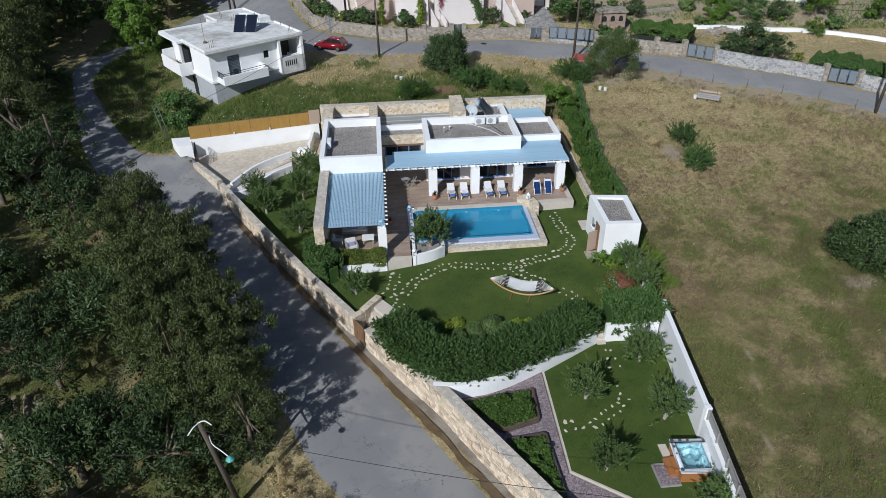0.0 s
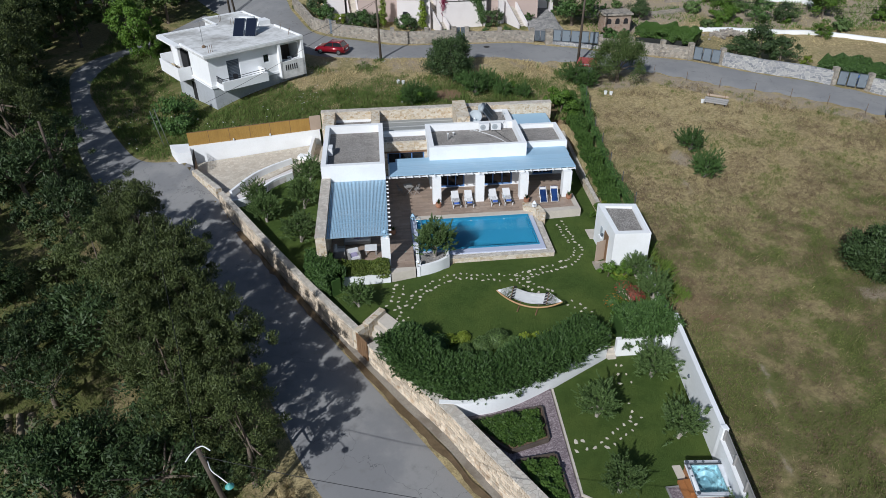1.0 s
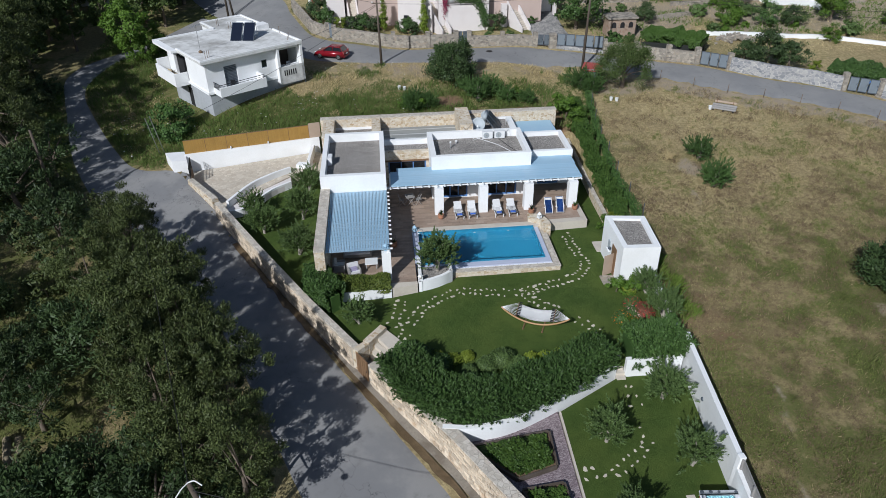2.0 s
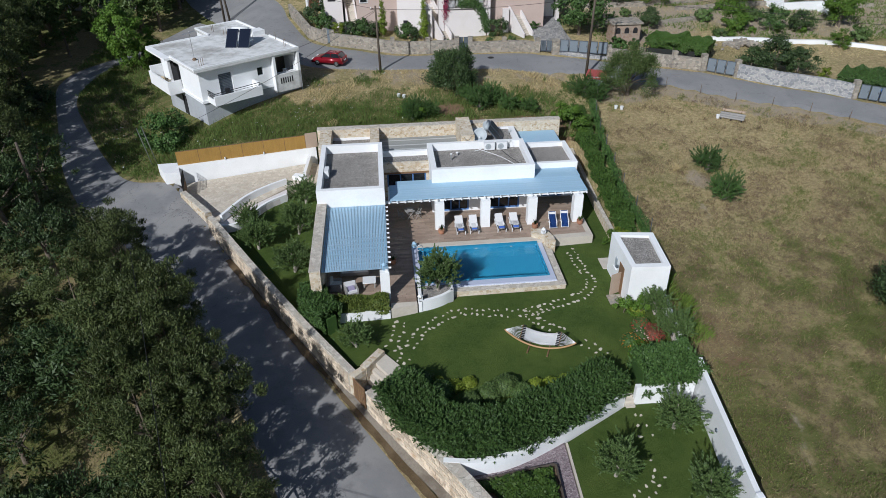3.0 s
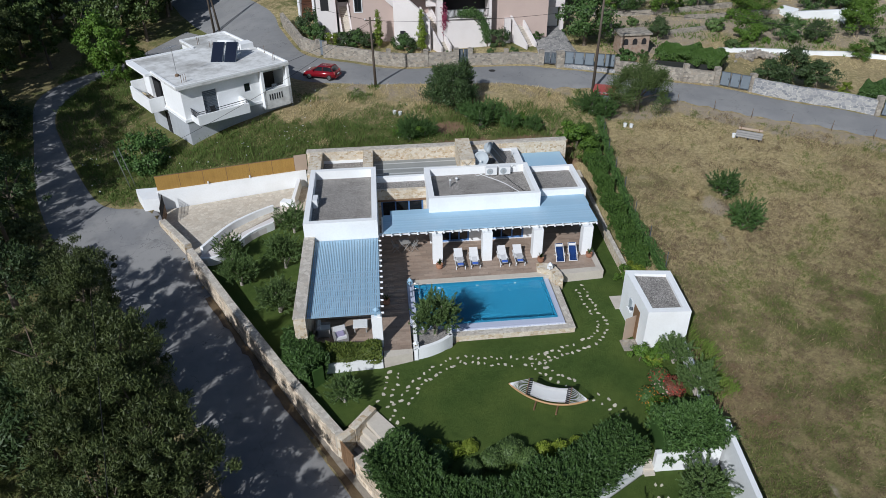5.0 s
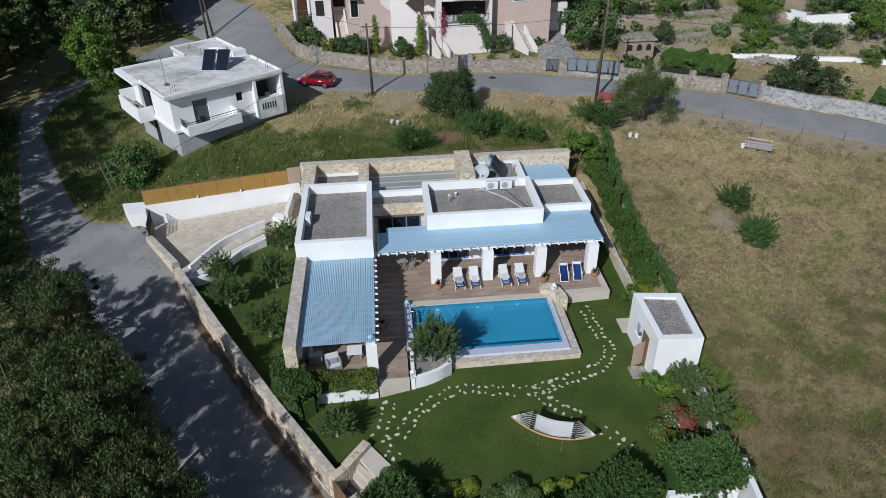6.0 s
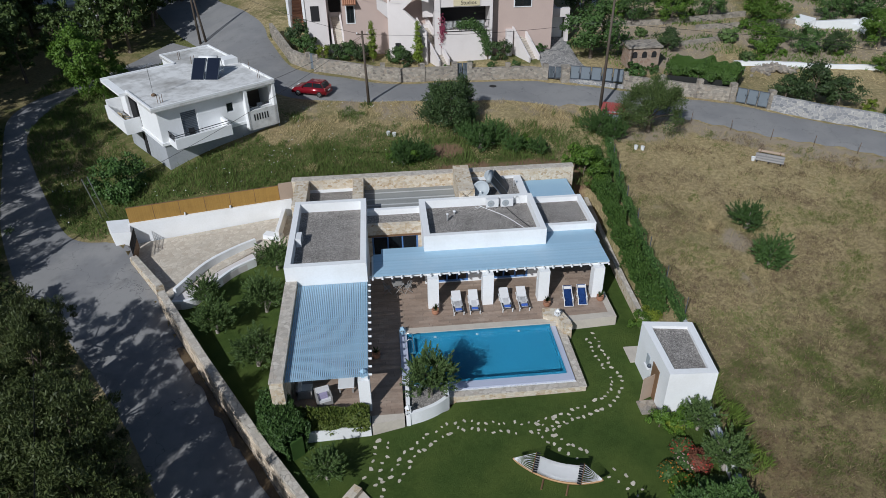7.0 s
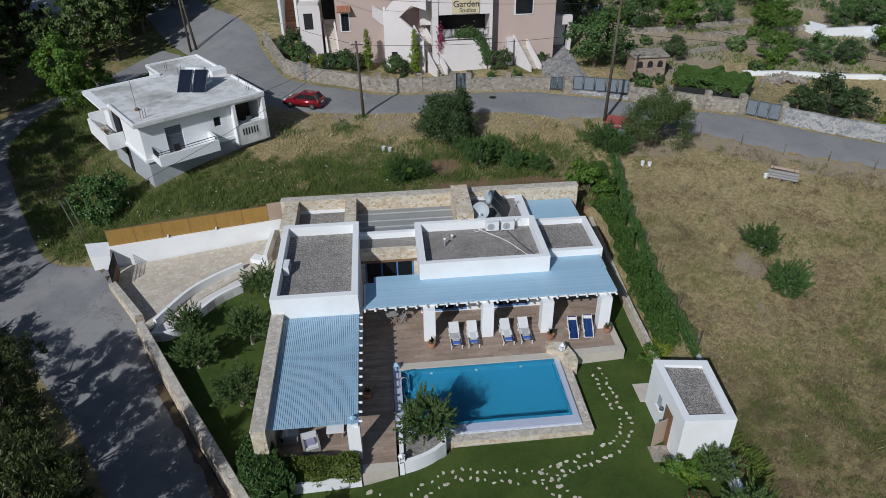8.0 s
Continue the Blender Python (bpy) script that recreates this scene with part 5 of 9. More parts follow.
hedge("side_hedge", "green climbing hedge on the side fence", [(19.95, 46.4), (20.05, 53.0), (20.45, 60.0), (21.3, 66.0)], 1.2, 0.0, 0.8, G_side, 21000, 74, 0.17, 0.085, 0.4, follow=True)
hedge("fence_creeper", "thin green creeper along the wire fence", [(21.1, 45.5), (21.15, 53.0), (21.8, 60.0), (23.0, 67.5)], 0.5, 0.0, 0.8, G_hedge, 8000, 76, 0.14, 0.06, 0.4, follow=True)
hedge("corner_shrub_mass", "dark green shrub mass by the garden door", [(-2.5, 41.6), (-1.9, 39.6), (-0.9, 38.3)], 1.5, LAWN, 1.45, G_hedge, 12000, 75, 0.24, 0.08, 0.35, category="shrub")


def ball(name, label, x, y, z, r, leaf, seed, n=1500, squash=0.9, category="shrub", group=""):
    rng = np.random.default_rng(seed)
    ob = thing(name, (x, y, z), label, category, group)
    d = unit(rng.normal(size=(n, 3)))
    d[:, 2] = np.abs(d[:, 2]) * 1.15 - 0.15
    k = r * (1 + 0.13 * np.sin(4 * d[:, 0] + seed) * np.sin(5 * d[:, 1]) - np.abs(rng.normal(0, 0.08, n)))
    P = d * k[:, None] * np.array([1, 1, squash]) + np.array([x, y, z + r * squash * 0.25])
    bm = B()
    bmesh.ops.create_icosphere(bm, subdivisions=2, radius=r * 0.82)
    for v in bm.verts:
        v.co *= 1 + 0.12 * noise.noise(v.co * 2.5)
        v.co.z *= squash
    bmesh.ops.translate(bm, vec=(x, y, z + r * squash * 0.25), verts=bm.verts)
    part("core", bm, leaf, ob)
    under(new("leaves", quads("leaves", leaf_quads(rng, P, d, 0.14, 0.045, 0.0, 0.5), leaf)), ob)
    return ob


for i, (x, y, r) in enumerate([(8.6, 32.5, 0.75), (7.7, 32.1, 0.65), (9.35, 32.0, 0.6), (6.6, 31.7, 0.55)]):
    ball("clipped_shrub", "rounded clipped green shrub on the lawn", x, y, LAWN, r, G_olive, 80 + i, group="rounded shrubs")
for i, (x, y, r) in enumerate([(5.9, 32.9, 0.5), (6.7, 33.1, 0.45), (10.3, 32.5, 0.5), (11.1, 32.5, 0.5), (12.0, 32.7, 0.45), (5.0, 33.3, 0.45)]):
    ball("golden_shrub", "low golden-green shrub before the hedge", x, y, LAWN, r, G_lime, 90 + i, 700, 0.7, group="golden shrubs")
G_rust = foliage("rusty_leaves", (0.10, 0.035, 0.022), (0.26, 0.115, 0.07), 0.2)
for i, (x, y, r, leaf, bloom) in enumerate([(17.6, 36.7, 0.6, G_olive, G_red), (18.0, 35.9, 0.7, G_rust, G_red), (17.4, 35.9, 0.55, G_hedge, G_pink), (16.8, 34.5, 0.75, G_bright, G_orange), (16.5, 35.4, 0.6, G_hedge, G_orange), (17.6, 34.3, 0.7, G_hedge, None), (18.4, 34.4, 0.6, G_olive, None)]):
    b = ball("flowering_shrub", "mixed flowering shrub with small red and orange blooms" if bloom else "dense green shrub beside the flowering bushes", x, y, LAWN, r, leaf, 100 + i, 1500, 0.85, group="flowering shrubs")
    if bloom:
        rr = np.random.default_rng(200 + i)
        dd = unit(rr.normal(size=(70, 3)) + np.array([0.3, -0.2, 0.3]))
        dd[:, 2] = np.abs(dd[:, 2])
        Q = dd * r * np.array([1.03, 1.03, 0.88]) + np.array([x, y, LAWN + r * 0.22])
        tagged(under(new("blossom", quads("blossom", leaf_quads(rr, Q, dd, 0.10, 0.07), bloom)), b), "small bright blossom", kind="stuff")
ball("golden_shrub", "yellow-flowering shrub at the end of the side hedge", 19.5, 46.55, LAWN, 0.85, G_lime, 97, 2000, 0.95, group="golden shrubs")
ball("golden_shrub", "yellow-green shrub against the shed wall", 17.9, 38.35, LAWN, 0.55, G_lime, 98, 900, 0.9, group="golden shrubs")
for i, (x, y, r) in enumerate([(3.2, 33.6, 0.8), (4.0, 33.0, 0.9), (5.0, 32.3, 0.8), (2.6, 32.8, 0.9)]):
    ball("pittosporum", "loose dark shrub beside the hedge", x, y, LAWN, r, G_hedge, 110 + i, 1700, 1.0, group="dark shrubs")


# ---- grasses ----
def blades(name, label, rng, xy, heights, leaf, lean=0.5, width=0.03, zf=land):
    n = len(xy)
    z = zf(xy[:, 0], xy[:, 1]) - 0.03
    a = rng.uniform(0, 2 * math.pi, n)
    side = np.stack([np.cos(a), np.sin(a), np.zeros(n)], -1) * (width * rng.uniform(0.7, 1.6, n))[:, None]
    base = np.concatenate([xy, z[:, None]], -1)
    tip = base + np.concatenate([rng.normal(0, lean, (n, 2)) * heights[:, None], heights[:, None]], -1)
    mid = (base + tip) / 2 + np.array([0, 0, 1.0]) * (heights * 0.12)[:, None]
    V = np.stack([base - side, base + side, mid + side * 0.6, tip], 1).reshape(-1, 3)
    return tagged(new(name, quads(name, V, leaf)), label, "grass", kind="stuff")


def scatter(rng, n, x0, x1, y0, y1, keep):
    x, y = rng.uniform(x0, x1, n), rng.uniform(y0, y1, n)
    k = keep(x, y)
    return np.stack([x[k], y[k]], -1)


def patch(x, y, s, seed):
    return np.array([noise.noise(Vector((a * s, b * s, seed))) for a, b in zip(x, y)])


LANE_POLY = LANE_L + LANE_R[::-1]
STREET_POLY = STREET_N + STREET_S[::-1]


def is_field(x, y):
    return (x > np.interp(y, [10, 18, 24, 32, 39, 43, 46, 60, 68], [18, 18.4, 18.9, 19.9, 20.3, 20.7, 21.5, 22.0, 23.2])) & ~inside(x, y, STREET_POLY) & (y < np.where(x > 24, np.interp(x, [24.6, 31, 34.5, 37, 39.3, 44.2, 48.1, 50, 66], [74.4, 71.1, 69, 67.1, 66, 63.5, 60.2, 58.5, 45]) - 1.2, 70))


def turf(name, label, rng, xy, heights, leaf, width=0.011, lean=0.45, swathe=0.22):
    """Fine grass whose blades lie over in swathes."""
    n = len(xy)
    z = land(xy[:, 0], xy[:, 1]) - 0.03
    base = np.concatenate([xy, z[:, None]], -1)
    a = 6.0 * patch(xy[:, 0], xy[:, 1], swathe, 31.0) + rng.normal(0, 1.3, n)
    k = lean * rng.uniform(0.3, 1.5, n) * heights
    tip = base + np.stack([np.cos(a) * k, np.sin(a) * k, heights], -1)
    b = rng.uniform(0, 2 * math.pi, n)
    side = np.stack([np.cos(b), np.sin(b), np.zeros(n)], -1) * (width * rng.uniform(0.6, 1.5, n))[:, None]
    mid = base * 0.45 + tip * 0.55 + np.array([0, 0, 1.0]) * (heights * 0.13)[:, None]
    V = np.stack([base - side, base + side, mid + side * 0.8, tip], 1).reshape(-1, 3)
    return tagged(new(name, quads(name, V, leaf)), label, "grass", kind="stuff")


def mounds(name, label, rng, centres, radius, height, leaf, per=14, length=0.11, width=0.05, spike=0.4):
    """Low leafy weeds in rounded clumps of uneven size."""
    n = len(centres)
    d = rng.normal(size=(n, per, 2)) * 0.55
    q = np.clip(1 - (d ** 2).sum(-1) * 0.6, 0.12, 1)
    P = centres[:, None] + d * radius[:, None, None]
    z = land(P[..., 0], P[..., 1]) + height[:, None] * q * rng.uniform(0.45, 1.1, (n, per))
    Q = np.concatenate([P, z[..., None]], -1).reshape(-1, 3)
    out = unit(np.concatenate([d, np.full((n, per, 1), 0.7)], -1)).reshape(-1, 3)
    return tagged(new(name, quads(name, leaf_quads(rng, Q, out, length, width, 0.0, spike), leaf)), label, "weeds", kind="stuff")


G_pale = foliage("pale_stalks", (0.17, 0.138, 0.067), (0.53, 0.445, 0.24), 0.3, 0.8)
G_fresh = foliage("fresh_grass_blades", (0.10, 0.165, 0.028), (0.27, 0.37, 0.075), 0.35, 0.7)
G_brown = foliage("withered_thistle", (0.095, 0.068, 0.04), (0.35, 0.255, 0.16), 0.2, 0.8)
G_wild = foliage("wild_green_leaves", (0.035, 0.07, 0.014), (0.15, 0.215, 0.05), 0.28, 0.6)
rng = np.random.default_rng(7)
P = scatter(rng, 260000, 18, 58, 14, 72, lambda x, y: is_field(x, y) & (rng.random(len(x)) < np.interp(y, [14, 45, 72], [1.0, 0.85, 0.5])))
TRAIL = [(23.7, 30.2), (22.7, 26.4), (22.2, 24.4), (21.25, 22.4), (20.2, 20.2)]
P = P[~near_line(P[:, 0], P[:, 1], TRAIL, 0.17) | (rng.random(len(P)) < 0.3)]
big_patch = patch(P[:, 0], P[:, 1], 0.13, 2.0)
small_patch = patch(P[:, 0], P[:, 1], 0.5, 7.0)
lowland = 1 - ramp_of(P[:, 1] - 0.35 * (P[:, 0] - 24), 34, 55)
wet = lowland * (0.62 + 0.9 * big_patch + 0.6 * small_patch) + 0.25 * small_patch + 0.1 * big_patch
pick = wet + rng.normal(0, 0.4, len(P))
tall_grass = (0.10 + 0.18 * rng.random(len(P))) * (1 + 0.8 * np.clip(small_patch + 0.5 * big_patch + 1.1 * patch(P[:, 0], P[:, 1], 1.5, 12.0), -0.8, 1.3))
clump = patch(P[:, 0], P[:, 1], 1.5, 12.0)
thin = clump + 0.28 > rng.normal(0, 0.2, len(P))
dry, green = (pick < 0.38) & thin, (pick >= 0.38) & thin
dull = dry & (rng.random(len(P)) < 0.72 * lowland)
dry = dry & ~dull
turf("dry_grass", "dry straw-coloured field grass", rng, P[dry], tall_grass[dry], G_dry, 0.0095, 0.6)
turf("dull_grass", "withered brown-grey field grass", rng, P[dull], tall_grass[dull], G_pale, 0.0095, 0.6)
turf("field_weeds", "olive-green grass among the dry straw", rng, P[green], tall_grass[green] * 0.9, G_field_weed, 0.0085, 0.5)
P = scatter(rng, 27000, 18, 58, 14, 70, lambda x, y: is_field(x, y) & ~near_line(x, y, TRAIL, 0.32))
k = patch(P[:, 0], P[:, 1], 0.3, 41.0) + 0.7 * patch(P[:, 0], P[:, 1], 1.1, 44.0)
low = 1 - ramp_of(P[:, 1] - 0.35 * (P[:, 0] - 24), 36, 60)
west_side = 1 - ramp_of(P[:, 0], 22, 29)
b = P[(k + 0.7 * low * west_side + 0.25 * low > 0.24)]
g = P[(k < -0.12 - 0.3 * (1 - low))]
mounds("withered_weeds", "withered brown thistles in the field", rng, b, rng.uniform(0.14, 0.36, len(b)), rng.uniform(0.14, 0.4, len(b)), G_brown, 14, 0.10, 0.035, 0.6)
mounds("field_clumps", "low olive-green weed clumps in the field", rng, g, rng.uniform(0.14, 0.4, len(g)), rng.uniform(0.12, 0.34, len(g)), G_field_weed, 13, 0.11, 0.045, 0.5)
P = scatter(rng, 700, 19.4, 21.6, 35.0, 41.5, lambda x, y: is_field(x, y) & (x < 21.1 + 0.3 * np.sin(2 * y)))
turf("wall_grass", "tall fresh green grass behind the shed wall", rng, np.repeat(P, 5, 0) + rng.normal(0, 0.1, (5 * len(P), 2)), rng.uniform(0.3, 0.7, 5 * len(P)), G_fresh, 0.011, 0.5, 0.1)


def near_house(x, y):
    u, v = (x + 13.5) * 0.824 + (y - 66.8) * 0.566, -(x + 13.5) * 0.566 + (y - 66.8) * 0.824
    return (u > -0.3) & (u < 11.5) & (v > -0.4) & (v < 13)


def is_bank(x, y):
    return (y > np.where(x < -16.3, 57.8, np.where(x < -14.2, 60.2, np.where(x < -3, 62.0 + (x + 14) * 0.05, 61.0)))) & ~inside(x, y, STREET_POLY) & ~inside(x, y, LANE_POLY) & (y < np.where(x < -8, 96.0, 77.2)) & ~near_house(x, y)


def bare(x, y):
    return (((x - 9.1) / 1.6) ** 2 + ((y - 67.0) / 1.2) ** 2 < 1) | ((x > 8) & (x < 19.5) & (y < 64.6) & (y > 61.6)) | (((x + 16.0) / 1.3) ** 2 + ((y - 57.3) / 0.9) ** 2 < 1)


P = scatter(rng, 150000, -32, 23, 58, 96, lambda x, y: is_bank(x, y) & ~(bare(x, y) & (rng.random(len(x)) < 0.85)))
lush = np.interp(P[:, 1], [61, 67, 69.5, 72, 77], [0.7, 0.62, 0.25, -0.15, -0.3]) + 0.75 * ramp_of(-P[:, 0], 3, 9)
k = 0.8 * patch(P[:, 0], P[:, 1], 0.25, 5.0) + 0.5 * patch(P[:, 0], P[:, 1], 0.9, 15.0) + lush
tone = patch(P[:, 0], P[:, 1], 0.35, 25.0) + 0.5 * patch(P[:, 0], P[:, 1], 1.2, 29.0) + rng.normal(0, 0.1, len(P))
hh = rng.uniform(0.22, 0.5, len(P)) * (1 + 0.9 * np.clip(tone, -0.5, 0.8))
a = (k > 0.1) & (tone > -0.12)
turf("bank_weeds", "lush green weeds behind the villa", rng, P[a], hh[a], G_weed, 0.014, 0.45, 0.3)
a = ((k <= 0.22) & (tone > -0.4)) | ((k > 0.1) & (tone < -0.32))
turf("bank_straw", "dry grass on the bank below the street", rng, P[a], hh[a] * 0.62, G_dry, 0.010, 0.7, 0.3)
a = (k > 0.12) & (tone <= 0.06)
C = P[a][::9]
mounds("bank_leaves", "dark leafy wild growth on the bank", rng, C, rng.uniform(0.15, 0.38, len(C)), rng.uniform(0.2, 0.55, len(C)), G_wild, 13, 0.14, 0.06, 0.5)
P = scatter(rng, 70000, -42, -2, 14, 60, lambda x, y: (x < np.interp(y, [14, 22.6, 25.8, 39.6, 49.6, 54.8, 60], [4, -1.2, -3.2, -9.8, -17.2, -22.0, -24.5])))
k = patch(P[:, 0], P[:, 1], 0.3, 8.0) + 0.4 * patch(P[:, 0], P[:, 1], 1.0, 18.0)
turf("grove_weeds", "rough green growth under the grove", rng, P[k > -0.2], rng.uniform(0.15, 0.4, int((k > -0.2).sum())), G_field_weed, 0.013, 0.6)
turf("grove_straw", "dry stalks under the grove", rng, P[k < -0.22], rng.uniform(0.12, 0.3, int((k < -0.22).sum())), G_brown, 0.010, 0.6)

P = scatter(rng, 900, -24, 6, 60.5, 76, lambda x, y: is_bank(x, y) & (rng.random(len(x)) < 0.75))
k = patch(P[:, 0], P[:, 1], 0.35, 6.0) > 0.05
Q = np.concatenate([P[k], (land(P[k][:, 0], P[k][:, 1]) + 0.55)[:, None]], -1)
tagged(new("wild_daisies", quads("wild_daisies", leaf_quads(rng, Q, np.tile([[0.0, 0.0, 1.0]], (len(Q), 1)), 0.10, 0.09), M_plastic)), "white wild daisies among the weeds", "flowers", kind="stuff")


# ---- the neighbour's house ----
def at_origin(name, label, category, group=""):
    return thing(name, (0, 0, 0), label, category, group)


def boxed(name, parent, material, *q, label="", bevel=0.0):
    bm = B()
    box(bm, *q)
    if bevel:
        soften(bm, bevel)
    return part(name, bm, material, parent, label)


def bar(name, parent, material, a, b, r, label="", n=6):
    bm = B()
    tube(bm, a, b, r, r, n)
    return part(name, bm, material, parent, label)


def neighbour_house():
    h = at_origin("neighbour_house", "white two-storey flat-roofed house with balconies", "house")
    boxed("lower_wall", h, M_grey_wall, 0.5, 0.4, 0.6, 10.2, 9.6, 3.95, label="bare grey plaster lower storey")
    bm = B()
    # upper storey walls with openings towards the slope
    wall_with_openings(bm, 0.4, 10.3, 0.35, 0.6, 3.95, 6.9, [(2.2, 3.5, 4.12, 6.2), (6.05, 6.65, 5.2, 6.0), (7.75, 10.0, 5.0, 6.55)])
    weld(bm)
    part("upper_wall", bm, M_white, h, "white rendered upper storey")
    boxed("upper_wall", h, M_white, 0.4, 0.6, 3.95, 0.65, 4.9, 6.9)
    boxed("upper_wall", h, M_white, 0.4, 8.0, 3.95, 0.65, 9.8, 6.9)
    boxed("upper_wall", h, M_white, 10.05, 0.6, 3.95, 10.3, 9.8, 6.9)
    boxed("upper_wall", h, M_white, 0.4, 9.55, 3.95, 10.3, 9.8, 6.9)
    boxed("rear_wing", h, M_white, 5.8, 9.8, 1.6, 10.4, 13.2, 6.9, label="white rear wing")
    boxed("floor_slab", h, M_white, 0.3, 0.3, 3.85, 10.35, 9.85, 4.1)
    # dark brown puts the veranda's inner shade into this wall's colour
    boxed("inner_wall", h, M_pole, 0.9, 2.4, 4.1, 10.0, 2.5, 6.9, label="inner wall coloured dark for the veranda's shade")
    boxed("inner_wall", h, M_white, 7.2, 0.6, 4.1, 7.35, 2.4, 6.9)
    roof = boxed("roof", h, M_roof_white, -0.1, -0.2, 6.9, 10.4, 10.0, 7.12, label="weathered white flat roof")
    boxed("roof", h, M_roof_white, 5.7, 10.0, 6.9, 10.55, 13.4, 7.1, label="weathered white rear roof")
    for q in ((-0.1, -0.2, 10.4, -0.05), (-0.1, -0.05, 0.05, 5.5), (10.25, -0.05, 10.4, 5.6), (-0.7, 9.85, 5.7, 10.0), (10.4, 8.0, 10.55, 13.4), (5.7, 13.25, 10.4, 13.4), (5.7, 10.0, 5.85, 13.25)):
        boxed("roof_kerb", h, M_white, q[0], q[1], 7.12, q[2], q[3], 7.26)
    boxed("stair_head", h, M_white, 9.0, 6.4, 7.1, 10.3, 7.6, 7.6, bevel=0.03)
    # front door, window, veranda
    d = boxed("door", h, M_grey_wall, 2.2, 0.5, 4.1, 3.5, 0.56, 6.2, label="grey shuttered balcony door")
    for i in range(14):
        boxed("slat", d, M_grey_metal, 2.25, 0.47, 4.2 + i * 0.14, 3.45, 0.5, 4.3 + i * 0.14)
    w = boxed("window", h, M_grey_wall, 6.05, 0.42, 5.2, 6.65, 0.5, 6.0, label="small shuttered window")
    boxed("pane", w, M_pane, 6.12, 0.405, 5.27, 6.58, 0.42, 5.93)
    boxed("veranda_wall", h, M_roof_white, 7.6, -0.15, 3.3, 10.35, 0.05, 5.0, label="stained veranda parapet with upright slots")
    for i in range(6):
        boxed("slot", h, M_dark, 8.1 + i * 0.24, -0.17, 4.1, 8.2 + i * 0.24, -0.149, 4.65)
    boxed("veranda_pier", h, M_white, 7.55, -0.15, 3.3, 7.8, 0.4, 6.9)
    boxed("veranda_pier", h, M_white, 10.1, -0.15, 3.3, 10.36, 0.4, 6.9)
    # front balcony
    boxed("balcony_floor", h, M_white, 0.9, -1.2, 3.9, 5.6, 0.35, 4.08)
    boxed("balcony_parapet", h, M_white, 0.9, -1.2, 4.08, 5.6, -1.02, 4.75, bevel=0.02, label="white balcony parapet")
    boxed("balcony_parapet", h, M_white, 5.4, -1.02, 4.08, 5.6, 0.35, 5.0)
    boxed("balcony_parapet", h, M_white, 0.9, -1.02, 4.08, 1.08, 0.35, 4.45)
    r = bar("railing", h, M_iron, (1.0, -1.1, 5.0), (5.5, -1.1, 5.1), 0.03)
    bar("rail", r, M_iron, (1.0, -1.1, 4.85), (5.5, -1.1, 4.9), 0.02)
    for i in range(9):
        bar("baluster", r, M_iron, (0.98, -1.0 + i * 0.16, 4.4), (0.98, -1.0 + i * 0.16, 5.0), 0.02)
    bar("rail", r, M_iron, (0.98, -1.1, 5.0), (0.98, 0.35, 5.0), 0.03)
    # side balcony
    boxed("side_balcony", h, M_white, -0.95, 5.0, 3.7, 0.4, 9.9, 4.1, label="white side balcony slab")
    boxed("side_parapet", h, M_white, -0.95, 5.0, 4.1, -0.78, 9.9, 4.95, bevel=0.02)
    boxed("side_parapet", h, M_white, -0.78, 5.0, 4.1, 0.4, 5.18, 4.95)
    boxed("side_parapet", h, M_white, -0.78, 9.7, 4.1, 0.4, 9.9, 5.4)
    boxed("side_door", h, M_dark, 0.42, 5.6, 4.1, 0.6, 7.2, 6.2, label="dark balcony doorway")
    boxed("eave", h, M_white, -0.7, 5.2, 6.9, -0.1, 10.0, 7.12, label="roof overhang above the side balcony")
    boxed("cellar_door", h, M_dark, 0.46, 5.0, 1.4, 0.52, 5.9, 3.3, label="dark cellar doorway")
    # pipes at the corner
    bar("downpipe", h, M_grey_metal, (10.34, -0.05, 3.0), (10.34, -0.05, 6.9), 0.04)
    h.matrix_basis = pose(-13.5, 66.8, 0, 0, 0, 34.5)
    return h


H_HOUSE = neighbour_house().matrix_basis.copy()


def solar_heater(m, tank, panel, label):
    s = at_origin("solar_water_heater", label, "solar heater")
    bm = B()
    tube(bm, (-0.7, 0.86, 1.12), (0.7, 0.86, 1.12), 0.23, 0.23, 18)
    soften(bm, 0.05)
    part("tank", bm, tank, s, "cylindrical water tank", True)
    for x in ((-0.55,), (0.55,)):
        bm = B()
        turned_box(bm, pose(x[0], -0.05, 0.55, 42, 0, 0), 0.98, 1.9, 0.09)
        c = part("collector", bm, M_grey_metal, s, "black glazed solar collector")
        bm = B()
        turned_box(bm, pose(x[0], -0.05, 0.55, 42, 0, 0) @ pose(0, 0, 0.09), 0.9, 1.82, 0.012)
        part("pane", bm, panel, c)
    for x in (-1.0, 1.0):
        bar("leg", s, M_steel, (x, 0.86, 0), (x, 0.72, 1.2), 0.025)
        bar("leg", s, M_steel, (x, -0.65, 0), (x, -0.65, 0.1), 0.025)
        bar("strut", s, M_steel, (x, -0.6, 0.05), (x, 0.72, 0.2), 0.02)
    s.matrix_basis = m
    return s


solar_heater(H_HOUSE @ pose(6.6, 4.6, 7.12, 0, 0, -42) @ Matrix.Scale(1.12, 4), M_plastic, M_collector, "solar water heater with white tank on the neighbour's roof")


